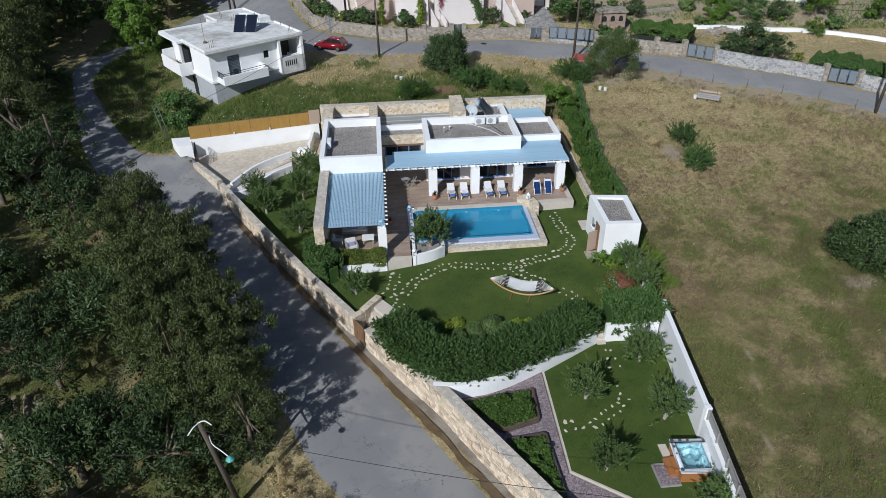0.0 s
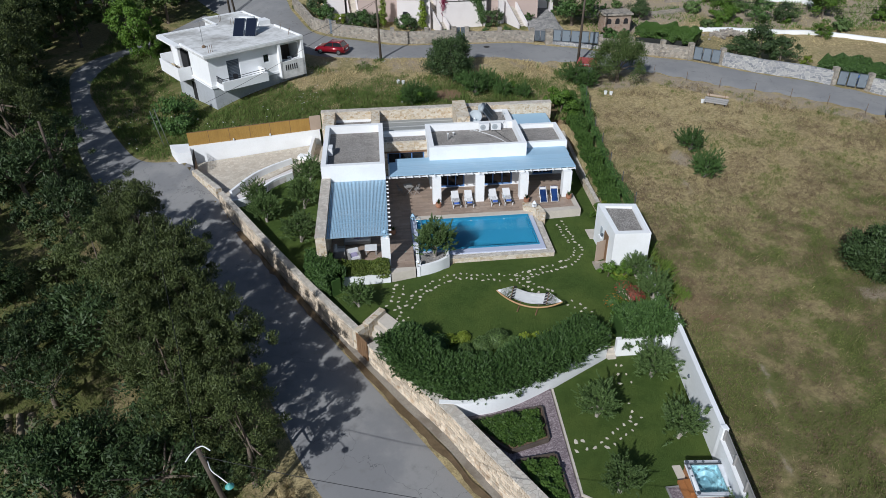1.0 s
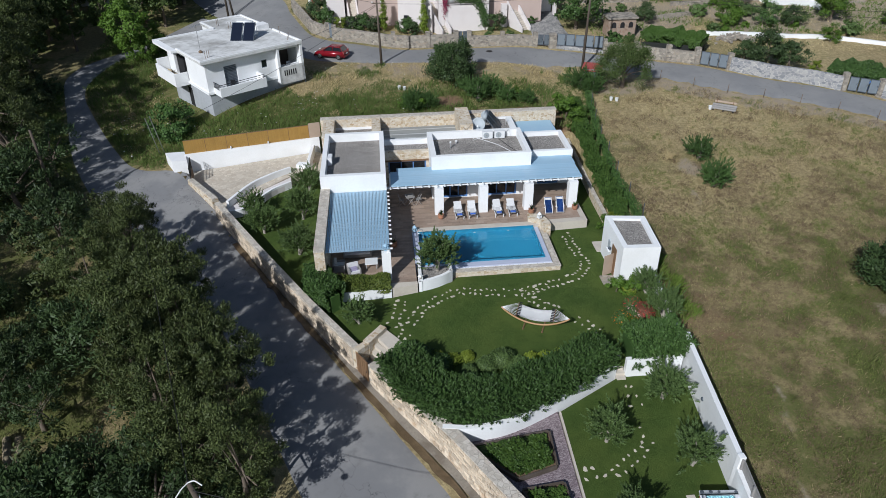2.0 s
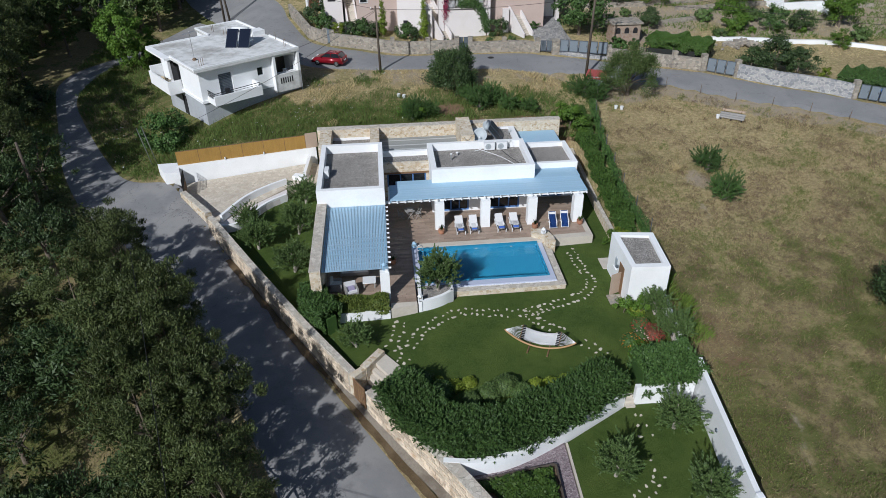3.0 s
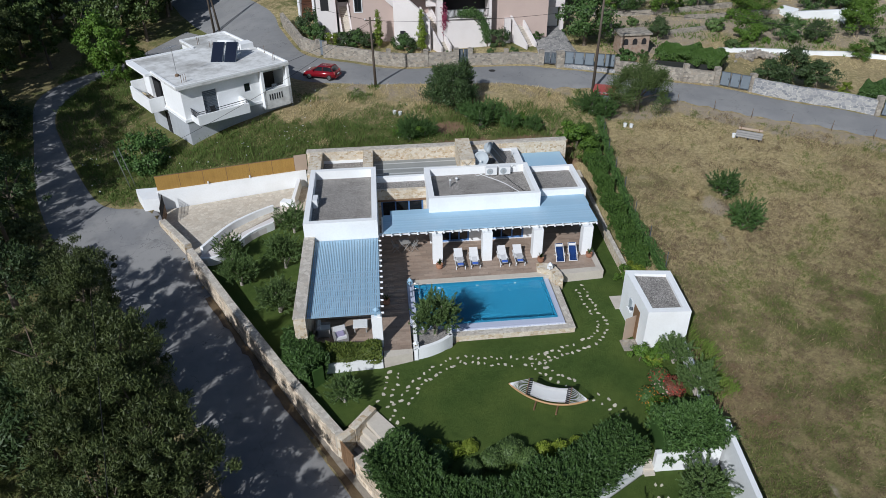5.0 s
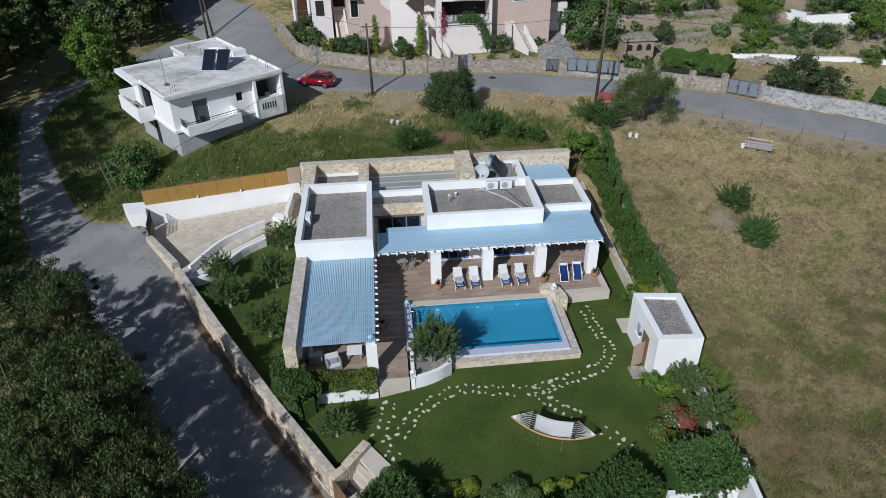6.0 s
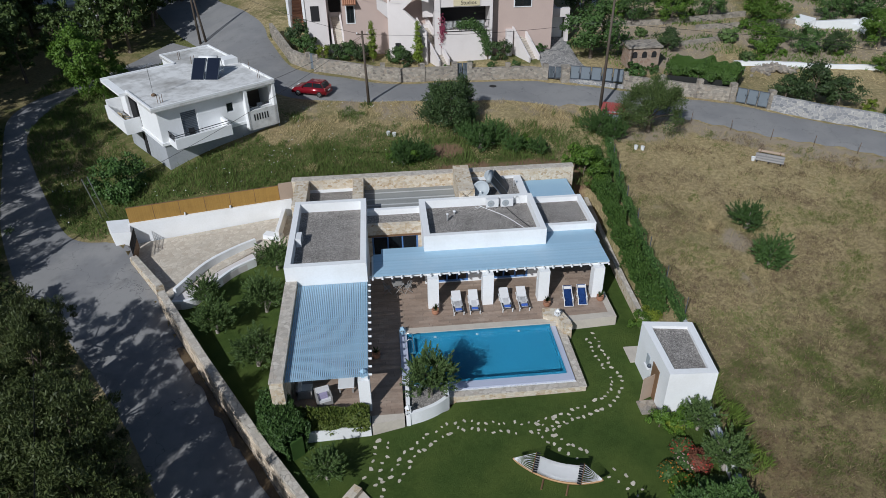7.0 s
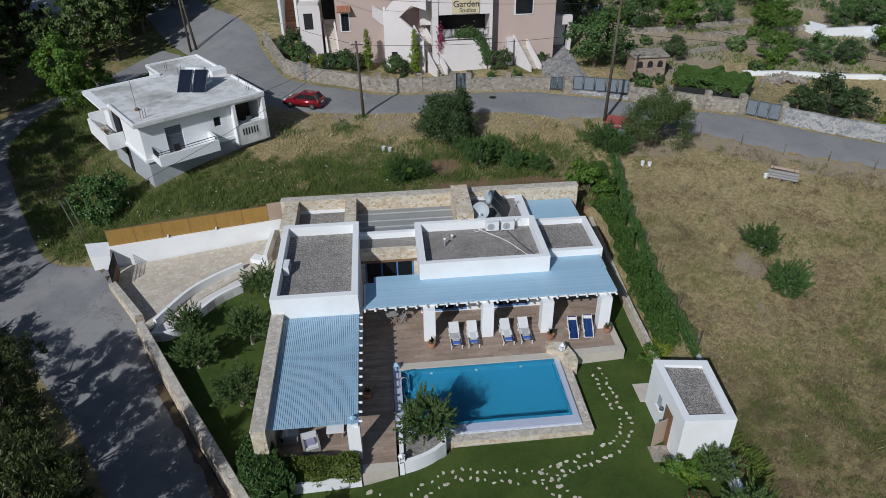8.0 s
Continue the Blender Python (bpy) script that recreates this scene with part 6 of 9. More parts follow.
def antenna(m, height, label):
    a = at_origin("tv_antenna", label, "antenna")
    bar("mast", a, M_steel, (0, 0, 0), (0, 0, height), 0.025)
    bar("boom", a, M_steel, (-0.7, 0, height - 0.1), (0.7, 0, height - 0.1), 0.015)
    for i in range(8):
        bar("element", a, M_steel, (-0.65 + i * 0.18, -0.3, height - 0.1), (-0.65 + i * 0.18, 0.3, height - 0.1), 0.01, n=4)
    bm = B()
    lathe(bm, [(0.18, 0), (0.2, 0.12), (0.08, 0.22)], 10)
    part("foot", bm, M_soil, a)
    a.matrix_basis = m
    return a


antenna(H_HOUSE @ pose(1.3, 2.9, 7.12, 0, 0, 20), 2.6, "rusty television antenna on the neighbour's roof")
for i, (x, y) in enumerate([(0.9, 0.9), (1.1, 0.9), (1.3, 0.95), (9.6, 1.2), (9.8, 1.3), (7.0, 9.0), (7.3, 9.0), (6.6, 11.0), (6.8, 11.1), (10.2, 4.0)]):
    b = at_origin("starter_bar", "rusty reinforcing bar sticking out of the roof", "steel bar", "starter bars on the roof")
    bar("rod", b, M_soil, (0, 0, 0), (0.02, 0.01, 0.7), 0.022)
    b.matrix_basis = H_HOUSE @ pose(x, y, 7.1)


def plastic_chair(m, material, label, group=""):
    c = at_origin("plastic_chair", label, "chair", group)
    boxed("seat", c, material, -0.24, -0.24, 0.4, 0.24, 0.24, 0.45, bevel=0.015)
    bm = B()
    turned_box(bm, pose(0, 0.24, 0.45, -12, 0, 0), 0.46, 0.03, 0.45)
    part("backrest", bm, material, c)
    for x in (-0.21, 0.21):
        bar("armrest", c, material, (x * 1.15, -0.2, 0.64), (x * 1.15, 0.28, 0.66), 0.022)
        for y in (-0.21, 0.21):
            bar("leg", c, material, (x * 1.1, y * 1.1, 0), (x, y, 0.42), 0.022)
    c.matrix_basis = m
    return c


M_cream = paint("cream_plastic", (0.55, 0.45, 0.30), None, 0.5, 3, 20, 0.2, 0.05)
plastic_chair(H_HOUSE @ pose(-0.35, 6.2, 4.1, 0, 0, 60), M_cream, "cream plastic chair on the side balcony", "balcony chairs")
plastic_chair(H_HOUSE @ pose(-0.3, 7.2, 4.1, 0, 0, 110), M_cream, "cream plastic chair on the side balcony", "balcony chairs")
plastic_chair(H_HOUSE @ pose(2.6, -0.5, 4.08, 0, 0, -10), M_iron, "dark metal chair on the front balcony", "balcony chairs")
plastic_chair(H_HOUSE @ pose(8.5, 1.2, 4.1, 0, 0, 30), M_plastic, "white plastic chair in the veranda", "balcony chairs")
plastic_chair(H_HOUSE @ pose(9.3, 1.0, 4.1, 0, 0, -20), M_plastic, "white plastic chair in the veranda", "balcony chairs")


# ---- the red car ----
def red_car(m):
    M_car = paint("red_car_paint", (0.22, 0.008, 0.016), (0.18, 0.008, 0.014), 0.18, 1, 8, 0.15, 0.0, 0.25, spec=0.6)
    M_tyre = paint("tyre_rubber", (0.02, 0.02, 0.02), None, 0.8)
    c = at_origin("car", "small red five-door hatchback parked beside the street", "car")
    side = [(-1.86, 0.3), (-1.9, 0.62), (-1.78, 0.92), (-1.2, 0.95), (0.75, 0.93), (1.55, 0.8), (1.84, 0.62), (1.86, 0.3)]
    bm = B()
    rows = []
    for y, k in ((-0.82, 0.97), (-0.6, 1.0), (0.6, 1.0), (0.82, 0.97)):
        rows.append([bm.verts.new((x * k, y * (1 - 0.06 * (z > 0.9)), z)) for x, z in side])
    for a, b in zip(rows, rows[1:]):
        for i in range(len(side)):
            j = (i + 1) % len(side)
            bm.faces.new((a[i], a[j], b[j], b[i]))
    bm.faces.new(rows[0]), bm.faces.new(rows[-1][::-1])
    soften(bm, 0.05)
    body = part("body", bm, M_car, c, "glossy red car body", True)
    lo = [(-1.75, -0.74), (0.85, -0.74), (0.85, 0.74), (-1.75, 0.74)]
    hi = [(-1.35, -0.6), (0.1, -0.6), (0.1, 0.6), (-1.35, 0.6)]
    bm = B()
    a = [bm.verts.new((x, y, 0.9)) for x, y in lo]
    b = [bm.verts.new((x, y, 1.36)) for x, y in hi]
    bm.faces.new(b)
    for i in range(4):
        j = (i + 1) % 4
        bm.faces.new((a[i], a[j], b[j], b[i]))
    part("glazing", bm, M_pane, c, "dark car glazing")
    bm = B()
    turned_box(bm, pose(-0.62, 0, 1.345), 1.5, 1.24, 0.06)
    soften(bm, 0.025)
    part("roof", bm, M_car, c, smooth=True)
    for s in (-1, 1):
        for p in (((0.85, 0.745 * s, 0.9), (0.1, 0.605 * s, 1.37)), ((-0.45, 0.75 * s, 0.92), (-0.5, 0.615 * s, 1.37)), ((-1.72, 0.745 * s, 0.9), (-1.35, 0.605 * s, 1.37))):
            bar("pillar", c, M_car, p[0], p[1], 0.035)
        bm = B()
        turned_box(bm, pose(0.62, 0.85 * s, 0.92), 0.12, 0.16, 0.11)
        soften(bm, 0.03)
        part("mirror", bm, M_car, c)
        bm = B()
        turned_box(bm, pose(1.72, 0.6 * s, 0.6), 0.16, 0.32, 0.14)
        soften(bm, 0.03)
        part("headlight", bm, M_plastic, c, "clear headlight")
        bm = B()
        turned_box(bm, pose(-1.8, 0.68 * s, 0.62), 0.14, 0.16, 0.34)
        soften(bm, 0.02)
        part("tail_light", bm, M_red_sheet, c, "red tail light")
        for x in (-1.18, 1.16):
            bm = B()
            tube(bm, (x, 0.66 * s, 0.29), (x, 0.85 * s, 0.29), 0.29, 0.29, 20)
            soften(bm, 0.03)
            w = part("wheel", bm, M_tyre, c, "black tyre")
            bm = B()
            tube(bm, (x, 0.845 * s, 0.29), (x, 0.862 * s, 0.29), 0.19, 0.17, 16)
            part("rim", bm, M_steel, w, "silver rim")
    boxed("bumper", c, M_car, -1.94, -0.75, 0.28, -1.8, 0.75, 0.52, bevel=0.04)
    boxed("bumper", c, M_car, 1.78, -0.75, 0.25, 1.92, 0.75, 0.48, bevel=0.04)
    boxed("number_plate", c, M_plastic, -1.955, -0.26, 0.56, -1.9, 0.26, 0.67)
    c.matrix_basis = m
    return c


red_car(pose(-2.5, 79.35, land_at(-2.5, 79.35) + 0.08, 0, 0, 158) @ Matrix.Scale(0.94, 4))

M_crazy_grey = rubble("grey_crazy_paving", [(0.17, 0.17, 0.175), (0.25, 0.245, 0.24), (0.33, 0.32, 0.31)], (0.40, 0.385, 0.36), 2.6, flat=True, relief=0.5)

# ---- street walls, gates ----
def stone_run(name, line, height, material, label, thick=0.4):
    bm = B()
    pts = even_line(line, 1.2)
    run_wall(bm, pts, thick, lambda x, y: land_at(x, y) - 0.5, lambda x, y: land_at(x, y) + height + 0.03 * math.sin(x * 3 + y))
    return setting(name, bm, material, label, "stone wall")


stone_run("wall_studios_west", [(-8.2, 96.0), (-5.3, 88.0), (-3.4, 85.9)], 1.4, M_field_stone, "rough grey-brown stone wall at the street bend")
stone_run("wall_studios_mid", [(-2.4, 85.2), (0.5, 83.9), (2.7, 82.7), (5.7, 81.7), (8.0, 81.3), (11.3, 81.4)], 1.35, M_field_stone, "rough grey-brown stone wall along the street")
stone_run("wall_studios_east", [(13.0, 81.3), (19.2, 80.8), (20.5, 80.5)], 1.2, M_field_stone, "rough grey-brown stone wall along the street")
stone_run("wall_drive_sill", [(22.8, 79.85), (27.7, 77.9)], 0.35, M_crazy, "low stone sill below the metal gates")
stone_run("wall_vines", [(28.0, 77.8), (33.5, 75.4), (37.0, 74.1)], 1.3, M_field_stone, "pale dry stone wall along the street")
stone_run("wall_crazy", [(39.7, 71.9), (41.4, 70.5), (46.2, 67.9), (48.9, 66.0)], 1.4, M_crazy, "wall of large grey and white irregular stones")
stone_run("wall_far", [(51.7, 64.0), (53.6, 62.4), (64.0, 54.0)], 1.4, M_crazy, "wall of large grey and white irregular stones")
for x, y, s, hgt in ((-3.2, 86.0, 0.5, 1.7), (-2.4, 85.3, 0.5, 1.7), (4.4, 82.3, 0.5, 1.75), (8.3, 81.5, 0.5, 1.75), (11.5, 81.6, 0.55, 1.75), (13.0, 81.5, 0.5, 1.75), (20.5, 80.7, 0.5, 1.6), (22.4, 80.2, 0.8, 1.6), (31.0, 76.7, 0.5, 1.75), (34.2, 75.4, 0.5, 1.75), (37.0, 74.3, 0.55, 1.8), (39.7, 72.2, 0.55, 1.8), (49.0, 66.2, 0.5, 1.8), (51.6, 64.3, 0.5, 1.8), (27.9, 78.1, 0.4, 1.6), (16.8, 81.2, 0.45, 1.6)):
    bm = B()
    z = land_at(x, y)
    box(bm, x - s / 2, y - s / 2, z - 0.4, x + s / 2, y + s / 2, z + hgt)
    soften(bm, 0.03)
    tagged(new("stone_pillar", shell("stone_pillar", bm, M_field_stone)), "square rough stone gate pillar beside the street", "pillar", "street wall pillars")


def metal_gate(a, b, leaves, lift, height, label):
    a, b = Vector((*a, 0)), Vector((*b, 0))
    L = (b - a).length
    turn = math.degrees(math.atan2(b.y - a.y, b.x - a.x))
    g = at_origin("metal_gate", label, "gate", "street gates")
    step = L / leaves
    for i in range(leaves):
        x0, x1 = i * step + 0.04, (i + 1) * step - 0.04
        bm = B()
        ring_y(bm, x0, x1, -0.04, 0.05, height, 0.06, 0.07)
        f = part("gate_leaf", bm, M_grey_metal, g)
        n = 9
        for k in range(n):
            u = x0 + 0.07 + (x1 - x0 - 0.14) * (k + 0.5) / n
            boxed("slat", f, M_gate_slat, u - 0.05, -0.02, 0.12, u + 0.05, 0.01, height - 0.07)
        bar("handle", f, M_iron, (x1 - 0.12, -0.06, height * 0.5), (x1 - 0.12, -0.06, height * 0.62), 0.02)
    m = (a + b) / 2
    g.matrix_basis = pose(a.x, a.y, land_at(m.x, m.y) + lift, 0, 0, turn)
    return g


M_gate_slat = paint("blue_grey_slats", (0.20, 0.235, 0.27), (0.15, 0.175, 0.20), 0.5, 1.5, 18, 0.3, 0.1, 0.2)
metal_gate((-3.1, 85.9), (-2.4, 85.3), 1, 0.05, 1.7, "narrow grey metal street gate")
metal_gate((11.75, 81.6), (12.8, 81.5), 2, 0.1, 1.6, "double grey metal street gate between pillars")
metal_gate((20.8, 80.6), (22.1, 80.3), 2, 0.2, 1.2, "double grey metal street gate")
metal_gate((22.8, 80.05), (27.7, 78.15), 5, 0.38, 1.35, "long grey metal sliding gate on a stone sill")
metal_gate((37.3, 74.0), (39.5, 72.1), 3, 0.1, 1.45, "three-leaf grey metal gate with vertical slats")
metal_gate((49.25, 65.9), (51.4, 64.3), 3, 0.1, 1.45, "three-leaf grey metal gate with vertical slats")
bm = B()
prism(bm, [(37.4, 74.2), (39.6, 72.3), (41.5, 74.5), (39.0, 76.5)], 2.0, 3.0)
setting("paving_gate", bm, M_field_stone, "stone-paved entry behind the gate", "paving")
ribbon("paving_studios", [(20.6, 80.8), (20.9, 84.6), (21.3, 90.8)], [(27.6, 78.4), (25.2, 83.6), (25.0, 90.8)], M_crazy_grey, "grey stone-paved forecourt of the studios", "paving", 0.16)

# ---- the studios across the street ----
def studios():
    s = at_origin("apartment_house", "pink-beige apartment house with white outdoor stairs and balconies", "house")
    G = 3.6
    boxed("wall", s, M_pink, 0.5, 89.4, G, 5.5, 98.0, 12.6, label="pink-beige rendered left block")
    boxed("wall", s, M_pale_pink, -3.4, 93.4, G, 0.5, 98.0, 12.6, label="pale rendered stair bay")
    boxed("wall", s, M_pale_pink, -3.4, 91.2, G, -1.2, 93.4, 9.6, label="pale rendered side block")
    # flat black panels on the wall stand in for shaded recesses
    boxed("recess", s, M_dark, -1.1, 93.37, 7.6, 0.2, 93.45, 9.6, label="dark recessed doorway")
    boxed("recess", s, M_dark, -2.9, 91.17, 7.2, -2.0, 91.25, 8.8, label="dark window recess")
    boxed("wall", s, M_pink, 5.5, 89.4, G, 10.6, 98.0, 12.6, label="pink-beige rendered recess")
    boxed("wall", s, M_pink, 16.0, 87.6, G, 22.6, 97.0, 12.6, label="pink-beige rendered right block")
    boxed("wall", s, M_pink, 22.6, 91.5, G, 24.4, 97.0, 7.4)
    boxed("roof", s, M_roof_white, -3.6, 87.4, 12.6, 24.4, 98.2, 12.8)
    boxed("front_wall", s, M_pale_pink, -1.4, 89.2, G - 0.3, 1.6, 89.45, 4.9, label="low pale wall before the stair")

    def panel(name, origin, along, pr, depth, label):
        """An upright wall slab: outline in metres along the wall and height."""
        o, u = Vector(origin), Vector(along).normalized()
        w = Vector((-u.y, u.x))
        bm = B()
        a = [bm.verts.new((o.x + u.x * p, o.y + u.y * p, z)) for p, z in pr]
        b = [bm.verts.new((o.x + u.x * p + w.x * depth, o.y + u.y * p + w.y * depth, z)) for p, z in pr]
        bm.faces.new(a), bm.faces.new(b[::-1])
        for i in range(len(pr)):
            k = (i + 1) % len(pr)
            bm.faces.new((a[i], b[i], b[k], a[k]))
        bmesh.ops.triangulate(bm, faces=bm.faces[:])
        return part(name, bm, M_pale_pink, s, label)

    # white stair block with an angular opening
    panel("stair_front", (5.24, 88.1), (3.84, -2.3), [(0, G - 0.2), (4.5, G - 0.2), (4.5, 7.0), (3.9, 7.6), (1.8, 9.05), (0, 9.4)], 0.25, "pale angular stair front")
    panel("stair_hood", (5.24, 88.1), (3.84, -2.3), [(0, 9.4), (1.8, 9.05), (3.2, 10.3), (3.2, 12.0), (2.6, 12.0)], 0.25, "pale upper stair front")
    panel("stair_hood", (5.24, 88.1), (3.84, -2.3), [(3.2, 10.3), (4.8, 10.0), (4.8, 12.0), (3.2, 12.0)], 0.25, "pale upper stair front")
    panel("stair_flank", (5.3, 89.4), (-0.05, -1.3), [(0, G - 0.2), (1.3, G - 0.2), (1.3, 9.4), (0.6, 9.0), (0, 9.6)], 0.2, "pale flank of the stair block")
    panel("stair_spur", (4.2, 88.0), (1.0, 0.1), [(0, 9.0), (1.1, 8.0), (1.1, 9.5), (0, 10.2)], 0.2, "pale spur of parapet")
    # black panel painted as the shade of a doorway
    boxed("doorway", s, M_dark, 5.9, 87.35, G, 6.9, 87.5, 5.6, label="dark doorway recess")
    # central bay with the balcony
    boxed("bay_wall", s, M_pale_pink, 10.6, 86.4, G, 16.0, 86.7, 6.9, label="pale lower wall of the balcony bay")
    boxed("bay_floor", s, M_pale_pink, 10.6, 86.4, 6.8, 16.0, 89.5, 7.0)
    boxed("bay_side", s, M_pale_pink, 10.0, 86.3, G, 10.6, 90.0, 12.0)
    boxed("bay_side", s, M_pale_pink, 15.7, 86.4, 7.0, 16.0, 90.0, 12.0)
    boxed("bay_parapet", s, M_pale_pink, 10.6, 86.4, 9.3, 15.7, 86.65, 11.9, label="pale upper parapet with the house sign")
    boxed("bay_ceiling", s, M_pale_pink, 10.6, 86.65, 9.3, 15.7, 89.5, 9.45)
    # the balcony's shade is painted into the back wall's colour
    boxed("bay_back", s, M_dark, 10.6, 89.3, 7.0, 15.7, 89.5, 9.3, label="balcony back wall coloured near-black for its shade")
    r = bar("railing", s, M_iron, (10.6, 86.5, 7.9), (15.7, 86.5, 7.9), 0.035)
    for i in range(22):
        bar("baluster", r, M_iron, (10.75 + i * 0.23, 86.5, 7.0), (10.75 + i * 0.23, 86.5, 7.9), 0.014, n=4)
    # upper roof over the stair, link
    boxed("stair_link", s, M_pale_pink, 8.9, 88.4, 7.9, 10.0, 89.2, 12.0)
    # flights of stairs

    def flight(top, foot, n, width, label, rail=0.85):
        t, f = Vector(top), Vector(foot)
        run = Vector((f.x - t.x, f.y - t.y, 0))
        turn = math.degrees(math.atan2(run.y, run.x))
        u = run.normalized()
        w = Vector((-u.y, u.x, 0))
        for i in range(n):
            p = t + run * ((i + 0.5) / n)
            bm = B()
            turned_box(bm, pose(p.x, p.y, G - 0.3, 0, 0, turn), run.length / n, width, t.z + (f.z - t.z) * (i + 0.5) / n - G + 0.3)
            part("step", bm, M_coping, s)
        for k in (-1, 1):
            o = t + w * (k * (width / 2 + 0.09)) - w * 0.09
            panel("stair_wall", (o.x, o.y), (u.x, u.y), [(-0.2, G - 0.3), (run.length + 0.2, G - 0.3), (run.length + 0.2, f.z + rail * 0.75), (-0.2, t.z + rail)], 0.18, label)

    flight((8.9, 88.9, 7.0), (10.75, 85.3, 3.7), 18, 1.0, "white sloping stair wall")
    flight((-0.55, 93.4, 7.2), (-0.1, 90.2, 4.2), 16, 0.95, "pale sloping stair wall", 0.7)
    flight((18.75, 88.4, 6.6), (20.3, 85.3, 3.6), 16, 1.1, "white sloping stair wall")
    boxed("landing", s, M_pale_pink, 8.0, 88.7, G, 9.8, 89.5, 7.0)
    boxed("landing", s, M_pale_pink, 17.6, 86.9, G, 18.3, 87.65, 6.6)
    # window with tiled hoods
    def hooded(x0, x1, y, z0, z1):
        w = boxed("window", s, M_plastic, x0 - 0.12, y - 0.06, z0 - 0.12, x1 + 0.12, y + 0.02, z1 + 0.12, label="window with pale surround and green-black frame")
        bm = B()
        ring_y(bm, x0, x1, y - 0.1, z0, z1, 0.1, 0.05)
        part("frame", bm, M_iron, w)
        boxed("mullion", w, M_iron, (x0 + x1) / 2 - 0.05, y - 0.1, z0, (x0 + x1) / 2 + 0.05, y - 0.05, z1)
        boxed("pane", w, M_glazing, x0 + 0.1, y - 0.075, z0 + 0.1, x1 - 0.1, y - 0.062, z1 - 0.1)
        n = int((x1 - x0 + 0.7) / 0.2)
        for i in range(n):
            bm = B()
            x = x0 - 0.35 + 0.2 * (i + 0.5)
            tube(bm, (x, y - 0.75, z1 + 0.28), (x, y, z1 + 0.72), 0.1, 0.1, 7)
            part("roof_tile", bm, M_terracotta, w)
    M_glazing = M_pane
    hooded(18.5, 20.2, 87.6, 8.9, 10.7)
    hooded(1.0, 1.75, 89.4, 7.4, 9.1)
    # garage end with a sloping white frame
    bm = B()
    pr = [(21.2, 6.2), (23.0, 8.0), (25.0, 8.0), (25.0, G), (24.6, G), (24.6, 7.1), (23.3, 7.1), (21.6, 5.4), (21.6, G), (21.2, G)]
    a = [bm.verts.new((x, 89.6, z)) for x, z in pr]
    b = [bm.verts.new((x, 90.2, z)) for x, z in pr]
    bm.faces.new(a), bm.faces.new(b[::-1])
    for i in range(len(pr)):
        j = (i + 1) % len(pr)
        bm.faces.new((a[i], b[i], b[j], a[j]))
    part("garage_frame", bm, M_pale_pink, s, "pale angular garage frame")
    boxed("garage_door", s, M_plastic, 21.6, 90.9, G, 24.6, 91.05, 6.9, label="white garage door")
    # far left outdoor stair
    boxed("stair_side", s, M_plastic, -6.0, 96.2, G, -5.75, 101.0, 9.6, label="bright white stair side")
    boxed("stair_side", s, M_plastic, -4.25, 96.0, G, -4.0, 101.0, 9.6)
    for i in range(14):
        boxed("step", s, M_terracotta, -5.75, 96.4 + i * 0.3, G, -4.25, 96.7 + i * 0.3, G + 0.4 + i * 0.32)
    # the sign
    board = boxed("sign_board", s, M_sign, 11.95, 86.3, 9.4, 14.65, 86.38, 10.85, label="cream name board with dark lettering")
    for text, x, z, size in (("Garden", 13.35, 10.05, 0.85), ("Studios", 13.5, 9.55, 0.55)):
        cu = bpy.data.curves.new("lettering", "FONT")
        cu.body, cu.size, cu.align_x, cu.extrude = text, size, "CENTER", 0.01
        cu.materials.append(M_sign_ink)
        ob = under(new("lettering", cu), board)
        ob.matrix_basis = pose(x, 86.28, z, 90, 0, 0)
    return s


M_net = paint("black_netting", (0.022, 0.024, 0.022), None, 0.95)
M_sign = paint("cream_sign", (0.60, 0.53, 0.36), None, 0.6)
M_sign_ink = paint("dark_lettering", (0.05, 0.045, 0.04), None, 0.6)
studios()
for i, (x, k, mat) in enumerate([(11.0, 1.0, M_plastic), (11.95, 0.9, M_plastic), (13.3, 1.0, M_plastic), (14.3, 0.8, M_plastic)]):
    bm = B()
    g = [[bm.verts.new((x + 0.9 * u / 8, 86.42 + 0.05 * math.sin(u * 1.4 + v), 7.92 - k * 0.85 * v / 5)) for v in range(6)] for u in range(9)]
    for u in range(8):
        for v in range(5):
            bm.faces.new((g[u][v], g[u + 1][v], g[u + 1][v + 1], g[u][v + 1]))
    bmesh.ops.solidify(bm, geom=bm.faces[:], thickness=0.015)
    tagged(new("towel", shell("towel", bm, M_cloth_white, True)), "white towel hung over the balcony railing", "towel", "towels on the balcony")

# planting before the studios
cyp = make_tree("cypress", 130, "slim yellow-green cypress before the studios", "tree", G_cypress, 0.32, 1.8, 0.15, 3600, 70, 0.15, 0.06, 0.05, clump=0.7, low=-0.95, group="slim cypresses", forks=0)
plant([cyp], [(3.45, 87.4, 1.15), (8.13, 85.4, 1.25)])
finish([cyp])
gard = [make_tree("garden_bush", 132 + i, "rounded dark green garden bush behind the street wall", "bush", (G_dark, G_hedge)[i], 0.95, 0.8, 0.2, 2200, 24, 0.17, 0.085, 0.05, clump=0.34, low=-0.9, group="bushes before the studios", forks=3) for i in range(2)]
